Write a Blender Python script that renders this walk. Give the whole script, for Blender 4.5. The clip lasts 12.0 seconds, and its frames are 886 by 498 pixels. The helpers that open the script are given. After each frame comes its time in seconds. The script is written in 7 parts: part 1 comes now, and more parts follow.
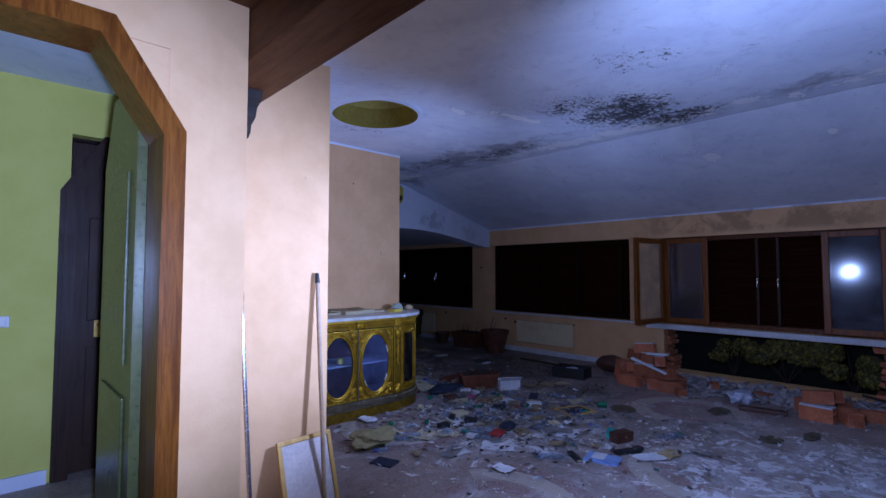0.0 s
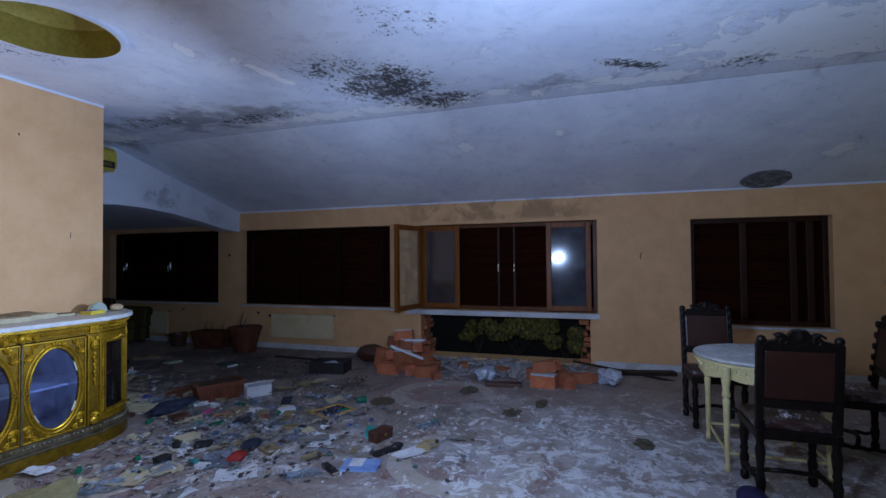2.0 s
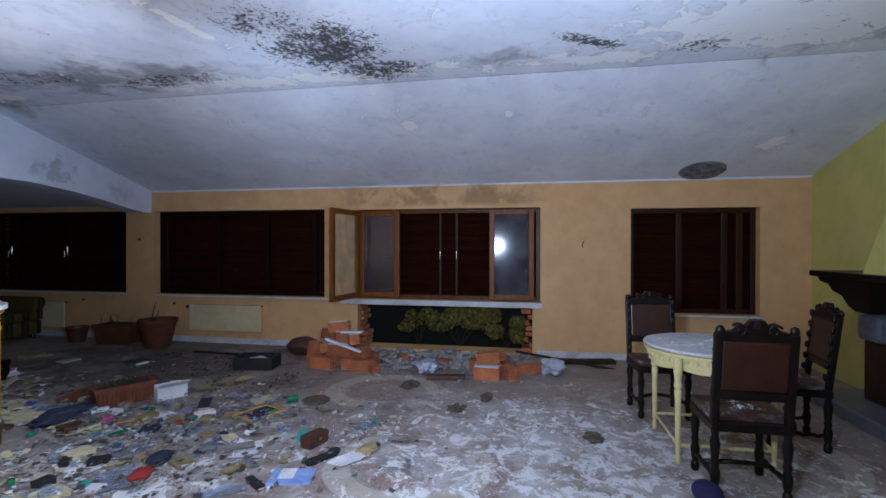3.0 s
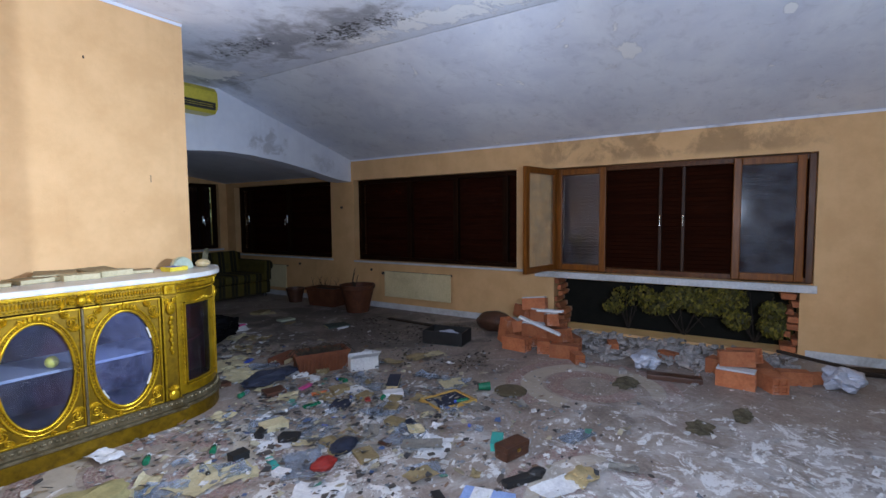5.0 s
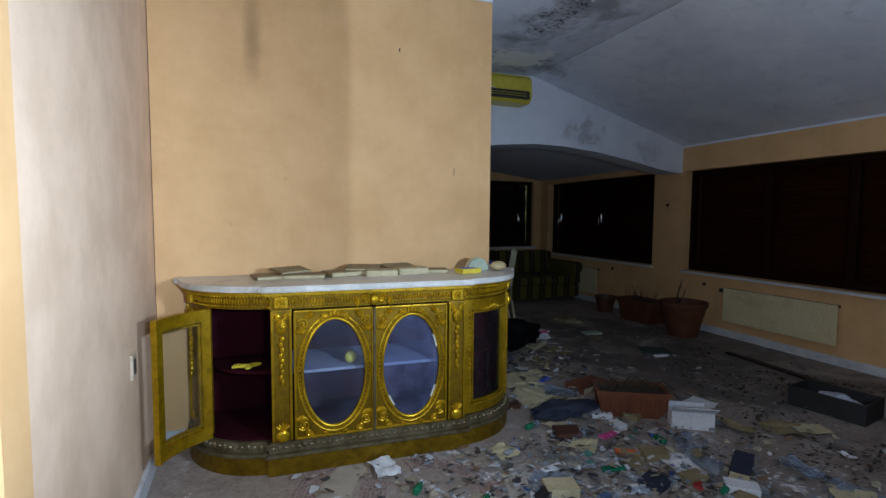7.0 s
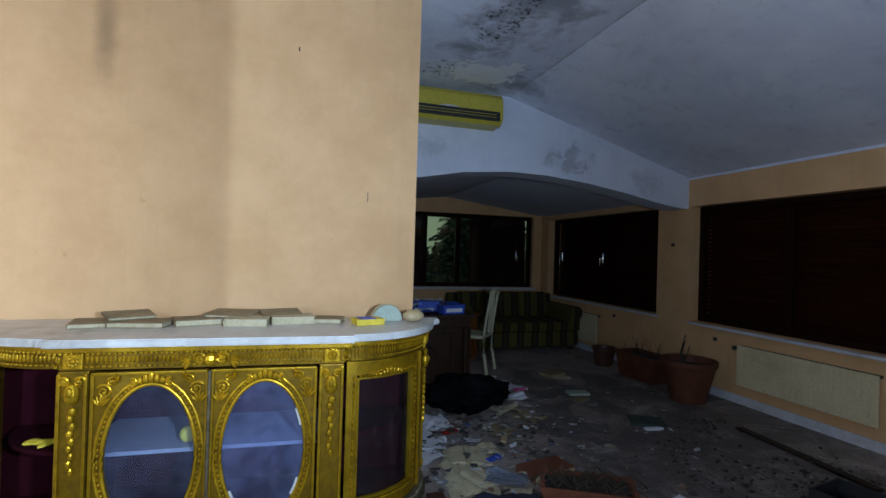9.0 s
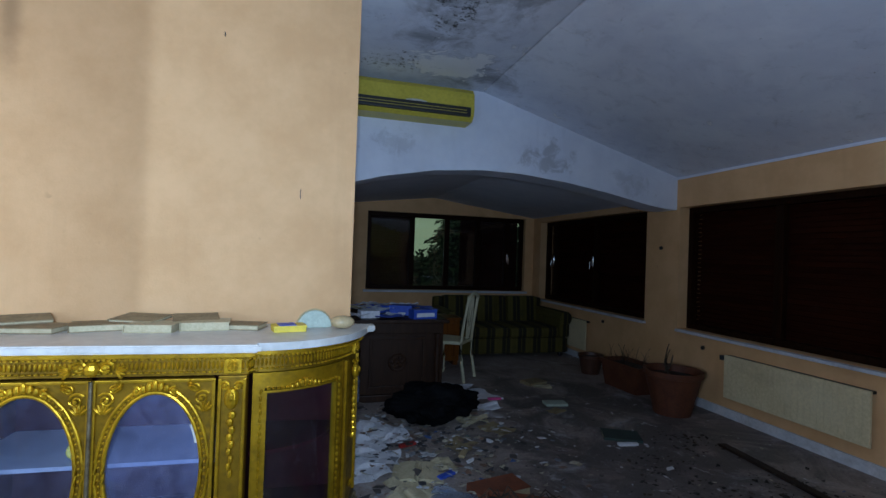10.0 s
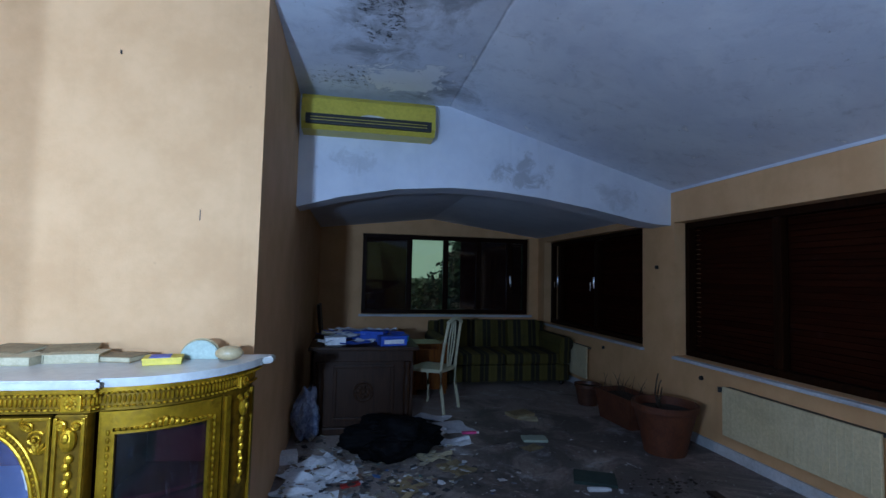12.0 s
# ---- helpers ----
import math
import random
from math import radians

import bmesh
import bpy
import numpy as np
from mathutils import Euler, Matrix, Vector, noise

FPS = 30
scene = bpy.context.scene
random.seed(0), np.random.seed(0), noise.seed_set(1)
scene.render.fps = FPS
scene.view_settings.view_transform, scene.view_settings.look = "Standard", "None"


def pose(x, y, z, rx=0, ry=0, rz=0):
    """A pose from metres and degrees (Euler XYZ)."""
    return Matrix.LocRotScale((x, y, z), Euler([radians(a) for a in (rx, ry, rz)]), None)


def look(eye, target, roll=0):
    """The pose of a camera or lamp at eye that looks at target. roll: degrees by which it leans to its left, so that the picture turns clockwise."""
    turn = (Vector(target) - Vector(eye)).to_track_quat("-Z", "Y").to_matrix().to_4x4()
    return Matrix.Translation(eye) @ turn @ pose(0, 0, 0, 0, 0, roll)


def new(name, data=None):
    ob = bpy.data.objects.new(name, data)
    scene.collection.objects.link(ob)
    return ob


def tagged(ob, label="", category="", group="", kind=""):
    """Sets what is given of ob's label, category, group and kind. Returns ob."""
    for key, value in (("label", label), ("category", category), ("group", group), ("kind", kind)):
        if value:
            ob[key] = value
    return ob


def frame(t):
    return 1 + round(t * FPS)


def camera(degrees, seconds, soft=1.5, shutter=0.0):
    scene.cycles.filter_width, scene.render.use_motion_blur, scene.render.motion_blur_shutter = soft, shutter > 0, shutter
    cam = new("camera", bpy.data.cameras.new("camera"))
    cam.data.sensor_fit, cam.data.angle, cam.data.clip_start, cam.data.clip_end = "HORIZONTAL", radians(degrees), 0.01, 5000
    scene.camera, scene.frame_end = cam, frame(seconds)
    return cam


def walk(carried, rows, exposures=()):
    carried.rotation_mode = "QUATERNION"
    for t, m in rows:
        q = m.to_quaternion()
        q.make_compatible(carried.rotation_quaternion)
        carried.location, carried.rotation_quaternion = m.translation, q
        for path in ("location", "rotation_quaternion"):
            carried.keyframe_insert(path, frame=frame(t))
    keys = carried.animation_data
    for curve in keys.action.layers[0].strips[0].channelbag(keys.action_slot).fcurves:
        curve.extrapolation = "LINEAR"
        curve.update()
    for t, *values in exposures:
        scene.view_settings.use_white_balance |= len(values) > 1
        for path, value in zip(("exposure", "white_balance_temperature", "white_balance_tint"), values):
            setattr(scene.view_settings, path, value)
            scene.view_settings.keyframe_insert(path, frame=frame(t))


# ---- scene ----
cam = camera(85.7, 12.0)
PATH = [
    (0, (0.266, 0.201, 1.528), (1.644, 1.648, 1.624), -0.0),
    (0.5, (0.376, 0.231, 1.521), (1.965, 1.445, 1.567), -0.6),
    (1, (0.525, 0.315, 1.538), (2.162, 1.459, 1.634), -0.5),
    (1.5, (0.648, 0.383, 1.523), (2.346, 1.438, 1.565), -0.3),
    (2, (0.788, 0.462, 1.511), (2.682, 1.101, 1.555), -0.5),
    (2.5, (0.928, 0.565, 1.502), (2.894, 0.935, 1.499), 0.1),
    (4.5, (1.695, 0.918, 1.456), (3.586, 1.552, 1.299), -1.4),
    (5, (1.883, 1.095, 1.443), (3.561, 2.175, 1.31), -0.5),
    (5.5, (2.047, 1.241, 1.427), (3.323, 2.773, 1.276), 0.4),
    (6, (2.193, 1.456, 1.436), (3.255, 3.145, 1.294), 1.7),
    (6.5, (2.308, 1.615, 1.436), (3.21, 3.395, 1.302), 0.6),
    (7, (2.502, 1.78, 1.436), (3.206, 3.647, 1.301), 0.4),
    (9, (3.428, 2.212, 1.448), (4.014, 4.124, 1.462), 1.7),
    (9.5, (3.662, 2.229, 1.428), (4.274, 4.133, 1.411), 0.7),
    (10, (3.882, 2.307, 1.452), (4.421, 4.233, 1.477), 2.0),
    (10.5, (4.074, 2.334, 1.449), (4.606, 4.262, 1.465), 0.8),
    (11, (4.295, 2.337, 1.446), (4.556, 4.319, 1.496), 1.4),
    (11.5, (4.466, 2.344, 1.464), (4.707, 4.325, 1.595), 1.1),
    (12, (4.602, 2.396, 1.471), (4.98, 4.357, 1.586), 1.3),
]
EXPOSURES = [(0.0, -1.45, 4820, 34), (0.5, -1.4, 4930, 30), (1.0, -1.42, 5080, 26), (2.0, -0.9, 5330, 16), (2.7, -0.15, 5900, 12), (4.3, 0.17, 6400, 12), (5.0, 0.12, 6450, 12), (6.0, -0.5, 6450, 8), (7.0, -0.7, 6500, 6), (9.0, -0.5, 5950, 6), (11.0, -0.22, 5350, 6), (12.0, -0.02, 5050, 6)]
walk(cam, [(t, look(eye, target, roll)) for t, eye, target, roll in PATH], EXPOSURES)

# ---- light: dusk outside, and fixed spots standing in for the carried torch ----
world = bpy.data.worlds.new("dusk")
world.use_nodes = True
scene.world = world
world.node_tree.nodes["Background"].inputs[0].default_value = (0.62, 0.73, 0.42, 1)
world.node_tree.nodes["Background"].inputs[1].default_value = 0.45
# added spots along the walk; rows 4, 5 and 7 brighten ceiling and floor
TORCH_STAND_INS = (
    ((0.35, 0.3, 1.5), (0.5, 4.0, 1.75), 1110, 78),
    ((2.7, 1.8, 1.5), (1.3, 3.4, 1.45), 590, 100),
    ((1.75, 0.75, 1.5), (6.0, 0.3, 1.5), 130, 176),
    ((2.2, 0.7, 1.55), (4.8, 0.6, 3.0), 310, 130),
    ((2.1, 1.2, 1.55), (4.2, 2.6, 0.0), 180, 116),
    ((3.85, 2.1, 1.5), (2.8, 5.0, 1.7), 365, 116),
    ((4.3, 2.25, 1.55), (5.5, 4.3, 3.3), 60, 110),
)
for eye, target, watts, cone in TORCH_STAND_INS:
    torch = new("torch_stand_in", bpy.data.lights.new("torch_stand_in", "SPOT"))
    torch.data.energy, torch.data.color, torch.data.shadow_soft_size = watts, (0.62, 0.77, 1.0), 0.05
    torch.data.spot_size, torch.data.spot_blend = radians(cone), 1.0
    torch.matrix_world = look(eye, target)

# ---- materials ----


def nodes_of(name):
    m = bpy.data.materials.new(name)
    m.use_nodes = True
    return m, m.node_tree.nodes, m.node_tree.links, m.node_tree.nodes["Principled BSDF"]


def ramp_node(nd, stops):
    r = nd.new("ShaderNodeValToRGB")
    while len(r.color_ramp.elements) < len(stops):
        r.color_ramp.elements.new(0.5)
    for e, (p, c) in zip(r.color_ramp.elements, stops):
        e.position, e.color = p, (*c, 1)
    return r


def noise_node(nd, lk, vec, scale, detail=6, rough=0.6, dist=0.0):
    n = nd.new("ShaderNodeTexNoise")
    n.inputs["Scale"].default_value, n.inputs["Detail"].default_value = scale, detail
    n.inputs["Roughness"].default_value, n.inputs["Distortion"].default_value = rough, dist
    lk.new(vec, n.inputs["Vector"])
    return n.outputs["Fac"]


def mix_node(nd, lk, fac, a, b, mode="MIX"):
    m = nd.new("ShaderNodeMix")
    m.data_type, m.blend_type = "RGBA", mode
    for sock, v in ((m.inputs[0], fac), (m.inputs[6], a), (m.inputs[7], b)):
        if isinstance(v, (int, float)):
            sock.default_value = v
        elif isinstance(v, tuple):
            sock.default_value = (*v, 1)
        else:
            lk.new(v, sock)
    return m.outputs[2]


def band_node(nd, lk, val, lo, hi):
    m = nd.new("ShaderNodeMapRange")
    m.interpolation_type = "SMOOTHSTEP"
    lk.new(val, m.inputs[0])
    m.inputs[1].default_value, m.inputs[2].default_value = lo, hi
    return m.outputs[0]


def math_node(nd, lk, op, a, b):
    m = nd.new("ShaderNodeMath")
    m.operation = op
    for sock, v in ((m.inputs[0], a), (m.inputs[1], b)):
        if isinstance(v, (int, float)):
            sock.default_value = v
        else:
            lk.new(v, sock)
    return m.outputs[0]


def bump_node(nd, lk, bsdf, height, strength, dist=0.01):
    b = nd.new("ShaderNodeBump")
    b.inputs["Strength"].default_value, b.inputs["Distance"].default_value = strength, dist
    lk.new(height, b.inputs["Height"])
    lk.new(b.outputs[0], bsdf.inputs["Normal"])


def spot_node(nd, lk, vec, place, size, turn=0.0):
    """1 in the heart of an oval patch, 0 outside it."""
    mp = nd.new("ShaderNodeMapping")
    mp.vector_type = "TEXTURE"
    mp.inputs["Location"].default_value, mp.inputs["Scale"].default_value = place, size
    mp.inputs["Rotation"].default_value = (0, 0, radians(turn))
    lk.new(vec, mp.inputs[0])
    ln = nd.new("ShaderNodeVectorMath")
    ln.operation = "LENGTH"
    lk.new(mp.outputs[0], ln.inputs[0])
    return math_node(nd, lk, "SUBTRACT", 1.0, band_node(nd, lk, ln.outputs["Value"], 0.1, 1.0))


def surface(name, c1, c2, scale=6, fine=60, rough=0.7, metal=0.0, bump=0.25, dirt=None, dirt_amount=0.35, stretch=None, vary=0.0):
    """Two tones by coarse noise, fine grain, dirt patches and relief."""
    m, nd, lk, bs = nodes_of(name)
    tc = nd.new("ShaderNodeTexCoord").outputs["Object"]
    if stretch:
        mp = nd.new("ShaderNodeMapping")
        mp.inputs["Scale"].default_value = stretch
        lk.new(tc, mp.inputs[0])
        tc = mp.outputs[0]
    big = noise_node(nd, lk, tc, scale, 5, 0.6)
    small = noise_node(nd, lk, tc, fine, 4, 0.7)
    col = mix_node(nd, lk, band_node(nd, lk, big, 0.35, 0.65), c1, c2)
    col = mix_node(nd, lk, 0.35, col, mix_node(nd, lk, band_node(nd, lk, small, 0.3, 0.7), tuple(x * 0.7 for x in c1), tuple(min(1, x * 1.15) for x in c2)))
    if dirt:
        d = noise_node(nd, lk, tc, scale * 0.6, 8, 0.7, 0.6)
        f = math_node(nd, lk, "MULTIPLY", band_node(nd, lk, d, 0.52, 0.72), dirt_amount)
        col = mix_node(nd, lk, f, col, dirt)
    if vary:
        oi = nd.new("ShaderNodeObjectInfo").outputs["Random"]
        hsv = nd.new("ShaderNodeHueSaturation")
        lk.new(math_node(nd, lk, "ADD", math_node(nd, lk, "MULTIPLY", oi, 2 * vary), 1 - vary), hsv.inputs["Value"])
        lk.new(col, hsv.inputs["Color"])
        col = hsv.outputs[0]
    lk.new(col, bs.inputs["Base Color"])
    bs.inputs["Metallic"].default_value = metal
    rr = nd.new("ShaderNodeMapRange")
    lk.new(small, rr.inputs[0])
    rr.inputs[3].default_value, rr.inputs[4].default_value = max(0.03, rough - 0.12), min(1, rough + 0.12)
    lk.new(rr.outputs[0], bs.inputs["Roughness"])
    if bump:
        bump_node(nd, lk, bs, math_node(nd, lk, "ADD", small, big), bump, 0.004)
    return m


def wall_paint(name, c1, c2, streak, stains=()):
    """Sponged wall paint with faint vertical runs of damp."""
    m, nd, lk, bs = nodes_of(name)
    tc = nd.new("ShaderNodeTexCoord").outputs["Object"]
    cloud = noise_node(nd, lk, tc, 3.2, 6, 0.65)
    grain = noise_node(nd, lk, tc, 90, 3, 0.7)
    mp = nd.new("ShaderNodeMapping")
    mp.inputs["Scale"].default_value = (3.0, 3.0, 0.35)
    lk.new(tc, mp.inputs[0])
    runs = noise_node(nd, lk, mp.outputs[0], 1.6, 5, 0.6)
    col = mix_node(nd, lk, band_node(nd, lk, cloud, 0.3, 0.7), c1, c2)
    col = mix_node(nd, lk, math_node(nd, lk, "MULTIPLY", band_node(nd, lk, runs, 0.55, 0.75), 0.16), col, streak)
    spots = noise_node(nd, lk, tc, 11, 2, 0.4)
    col = mix_node(nd, lk, math_node(nd, lk, "MULTIPLY", band_node(nd, lk, spots, 0.74, 0.80), 0.35), col, streak)
    # damp blotches over the windows, and one long smudge over the cabinet
    sep = nd.new("ShaderNodeSeparateXYZ")
    lk.new(tc, sep.inputs[0])
    high = math_node(nd, lk, "MULTIPLY", band_node(nd, lk, sep.outputs[2], 2.06, 2.14), band_node(nd, lk, sep.outputs[0], 7.6, 7.7))
    high = math_node(nd, lk, "MULTIPLY", high, math_node(nd, lk, "SUBTRACT", 1.0, band_node(nd, lk, math_node(nd, lk, "ABSOLUTE", math_node(nd, lk, "SUBTRACT", sep.outputs[1], 2.0), 0), 0.9, 1.9)))
    damp = math_node(nd, lk, "MULTIPLY", high, band_node(nd, lk, noise_node(nd, lk, tc, 2.6, 6, 0.7, 0.3), 0.44, 0.60))
    col = mix_node(nd, lk, math_node(nd, lk, "MULTIPLY", damp, 0.5), col, tuple(0.35 * v for v in streak))
    mm = nd.new("ShaderNodeMapping")
    mm.vector_type = "TEXTURE"
    mm.inputs["Location"].default_value, mm.inputs["Scale"].default_value = (2.46, 5.07, 2.55), (0.075, 1.0, 0.36)
    lk.new(tc, mm.inputs[0])
    ln = nd.new("ShaderNodeVectorMath")
    ln.operation = "LENGTH"
    lk.new(mm.outputs[0], ln.inputs[0])
    smear = math_node(nd, lk, "SUBTRACT", 1.0, band_node(nd, lk, math_node(nd, lk, "ADD", ln.outputs["Value"], math_node(nd, lk, "MULTIPLY", cloud, 0.5)), 0.3, 1.3))
    col = mix_node(nd, lk, math_node(nd, lk, "MULTIPLY", smear, 0.5), col, tuple(0.4 * v for v in streak))
    for place, size, strength in stains:
        blot = math_node(nd, lk, "ADD", math_node(nd, lk, "MULTIPLY", spot_node(nd, lk, tc, place, size), 0.34), noise_node(nd, lk, tc, 7, 8, 0.72, 0.6))
        col = mix_node(nd, lk, math_node(nd, lk, "MULTIPLY", band_node(nd, lk, blot, 0.66, 0.86), strength), col, (0.09, 0.085, 0.085))
    lk.new(col, bs.inputs["Base Color"])
    bs.inputs["Roughness"].default_value = 0.75
    bump_node(nd, lk, bs, math_node(nd, lk, "ADD", grain, math_node(nd, lk, "MULTIPLY", cloud, 0.6)), 0.35, 0.003)
    return m


def ceiling_paint():
    """White distemper: a black bloom of mould at one leak, a dirty band, flaking skins and a cracked crease."""
    m, nd, lk, bs = nodes_of("ceiling_paint")
    tc = nd.new("ShaderNodeTexCoord").outputs["Object"]
    sep = nd.new("ShaderNodeSeparateXYZ")
    lk.new(tc, sep.inputs[0])

    def mul(a, b):
        return math_node(nd, lk, "MULTIPLY", a, b)

    def plus(a, b):
        return math_node(nd, lk, "ADD", a, b)

    def most(values):
        out = values[0]
        for v in values[1:]:
            out = math_node(nd, lk, "MAXIMUM", out, v)
        return out

    def patches(rows):
        return most([mul(spot_node(nd, lk, tc, (x, y, 3.0), (rx, ry, 4.0), turn), k) for x, y, rx, ry, turn, k in rows])

    cloud = noise_node(nd, lk, tc, 1.3, 7, 0.65, 0.4)
    col = mix_node(nd, lk, band_node(nd, lk, cloud, 0.3, 0.7), (0.68, 0.71, 0.82), (0.82, 0.85, 0.93))
    mottle = noise_node(nd, lk, tc, 6.5, 7, 0.7, 0.5)
    col = mix_node(nd, lk, mul(band_node(nd, lk, mottle, 0.50, 0.72), 0.32), col, (0.42, 0.44, 0.53))
    # grey damp in a band beside the crease
    damp = patches(((4.85, 4.7, 0.7, 2.6, 0, 1.0), (5.05, 0.6, 0.45, 1.6, 0, 0.6), (4.8, -1.7, 0.95, 1.9, 0, 1.0), (5.2, 6.3, 0.8, 0.8, 0, 0.8)))
    smear = noise_node(nd, lk, tc, 3.1, 8, 0.7, 0.5)
    col = mix_node(nd, lk, mul(band_node(nd, lk, plus(mul(damp, 0.30), smear), 0.58, 0.86), 0.75), col, (0.20, 0.20, 0.23))
    # skins of paint that flaked off and left clean white plaster, with hard edges
    flaked = patches(((4.75, -1.25, 0.85, 1.9, 0, 1.0), (5.22, 2.7, 0.28, 2.9, 0, 0.85), (5.22, 0.2, 0.26, 1.0, 0, 0.85), (5.0, 6.2, 0.6, 0.5, 0, 0.9), (6.24, 1.98, 0.16, 0.14, 0, 1.1), (6.95, -1.95, 0.4, 0.22, 30, 0.95), (6.1, 0.9, 0.10, 0.07, 0, 1.0), (4.05, 3.05, 0.62, 0.11, -8, 1.0), (3.4, 3.3, 0.3, 0.09, 20, 0.9)))
    skin = noise_node(nd, lk, tc, 3.6, 8, 0.72, 1.0)
    peel = band_node(nd, lk, plus(mul(flaked, 0.30), skin), 0.645, 0.665)
    col = mix_node(nd, lk, mul(peel, 0.9), col, (0.93, 0.93, 0.95))
    rim = mul(band_node(nd, lk, plus(mul(flaked, 0.30), skin), 0.615, 0.643), math_node(nd, lk, "SUBTRACT", 1.0, peel))
    col = mix_node(nd, lk, mul(rim, 0.28), col, (0.24, 0.24, 0.28))
    # black mould: thick in the heart of a patch, single specks at its edge
    mould = patches(((4.62, 2.28, 0.80, 0.85, 0, 1.15), (5.12, 1.98, 0.42, 0.75, 0, 1.1), (4.1, 2.5, 0.6, 0.7, 0, 0.75), (4.85, 0.22, 0.17, 0.55, 32, 1.2), (5.02, 4.0, 0.34, 1.2, 0, 0.85), (4.75, 5.2, 0.32, 1.0, 0, 0.68), (5.1, -0.6, 0.25, 0.45, 0, 0.75), (3.6, 1.7, 0.5, 0.6, 0, 0.5), (4.5, 6.2, 0.4, 0.4, 0, 0.55), (3.1, 4.4, 0.5, 0.3, 0, 0.6)))
    speck = noise_node(nd, lk, tc, 24, 8, 0.78, 0.5)
    lump = noise_node(nd, lk, tc, 4.2, 6, 0.7, 0.8)
    black = band_node(nd, lk, plus(plus(mul(mould, 0.23), speck), mul(lump, 0.38)), 0.835, 0.925)
    col = mix_node(nd, lk, mul(black, 0.93), col, (0.03, 0.026, 0.022))
    # the crack along the crease
    line = math_node(nd, lk, "ABSOLUTE", math_node(nd, lk, "SUBTRACT", sep.outputs[0], plus(5.462, mul(noise_node(nd, lk, tc, 2.0, 4, 0.6), 0.012))), 0)
    crack = math_node(nd, lk, "SUBTRACT", 1.0, band_node(nd, lk, line, 0.004, 0.014))
    col = mix_node(nd, lk, mul(mul(crack, band_node(nd, lk, smear, 0.35, 0.6)), 0.4), col, (0.16, 0.16, 0.19))
    lk.new(col, bs.inputs["Base Color"])
    bs.inputs["Roughness"].default_value = 0.85
    h = plus(mul(peel, -0.7), mul(noise_node(nd, lk, tc, 45, 4, 0.7), 0.5))
    bump_node(nd, lk, bs, plus(h, mul(crack, -1.0)), 0.4, 0.008)
    return m


def plaster_dust(nd, lk, tc, col, amount=1.0):
    """White plaster trodden into blots over the floor; its thick middle also paints in the nearer torch light."""
    # whiter towards the middle: real plaster plus torch light put into the colour
    heart = math_node(nd, lk, "MAXIMUM", spot_node(nd, lk, tc, (4.5, 0.4, 0), (2.6, 3.2, 5.0)), math_node(nd, lk, "MULTIPLY", spot_node(nd, lk, tc, (4.1, 3.1, 0), (1.9, 1.6, 5.0)), 0.75))
    blots = math_node(nd, lk, "ADD", math_node(nd, lk, "MULTIPLY", heart, 0.14), noise_node(nd, lk, tc, 2.6, 10, 0.76, 0.6))
    thin = band_node(nd, lk, blots, 0.52, 0.74)
    thick = band_node(nd, lk, math_node(nd, lk, "ADD", math_node(nd, lk, "MULTIPLY", heart, 0.12), noise_node(nd, lk, tc, 5.5, 9, 0.76, 0.6)), 0.615, 0.66)
    col = mix_node(nd, lk, math_node(nd, lk, "MULTIPLY", thin, 0.62 * amount), col, (0.60, 0.59, 0.60))
    col = mix_node(nd, lk, math_node(nd, lk, "MULTIPLY", thick, 0.85 * amount), col, (0.80, 0.80, 0.82))
    return col, blots


def floor_stone():
    """Pinkish pebbled terrazzo under dust, damp and trodden plaster."""
    m, nd, lk, bs = nodes_of("floor_stone")
    tc = nd.new("ShaderNodeTexCoord").outputs["Object"]
    cloud = noise_node(nd, lk, tc, 1.1, 7, 0.65, 0.5)
    chips = nd.new("ShaderNodeTexVoronoi")
    chips.inputs["Scale"].default_value = 60
    lk.new(tc, chips.inputs["Vector"])
    tone = nd.new("ShaderNodeSeparateColor")
    lk.new(chips.outputs["Color"], tone.inputs[0])
    col = mix_node(nd, lk, band_node(nd, lk, cloud, 0.3, 0.7), (0.22, 0.175, 0.155), (0.34, 0.29, 0.25))
    col = mix_node(nd, lk, 0.35, col, mix_node(nd, lk, tone.outputs[0], (0.20, 0.13, 0.115), (0.42, 0.36, 0.31)))
    damp = spot_node(nd, lk, tc, (6.6, 5.6, 0), (2.4, 3.6, 5.0))
    wet = math_node(nd, lk, "ADD", math_node(nd, lk, "MULTIPLY", damp, 0.22), noise_node(nd, lk, tc, 1.6, 8, 0.72, 0.8))
    col = mix_node(nd, lk, math_node(nd, lk, "MULTIPLY", band_node(nd, lk, wet, 0.52, 0.74), 0.8), col, (0.055, 0.048, 0.045))
    col, blots = plaster_dust(nd, lk, tc, col)
    crumbs = noise_node(nd, lk, tc, 24, 7, 0.8, 0.6)
    col = mix_node(nd, lk, math_node(nd, lk, "MULTIPLY", band_node(nd, lk, crumbs, 0.62, 0.67), 0.6), col, (0.62, 0.60, 0.58))
    grit = noise_node(nd, lk, tc, 31, 7, 0.8, 0.4)
    col = mix_node(nd, lk, math_node(nd, lk, "MULTIPLY", band_node(nd, lk, grit, 0.60, 0.66), 0.6), col, (0.06, 0.05, 0.045))
    lk.new(col, bs.inputs["Base Color"])
    rr = nd.new("ShaderNodeMapRange")
    lk.new(blots, rr.inputs[0])
    rr.inputs[3].default_value, rr.inputs[4].default_value = 0.34, 0.80
    lk.new(rr.outputs[0], bs.inputs["Roughness"])
    bump_node(nd, lk, bs, math_node(nd, lk, "ADD", crumbs, blots), 0.35, 0.004)
    return m


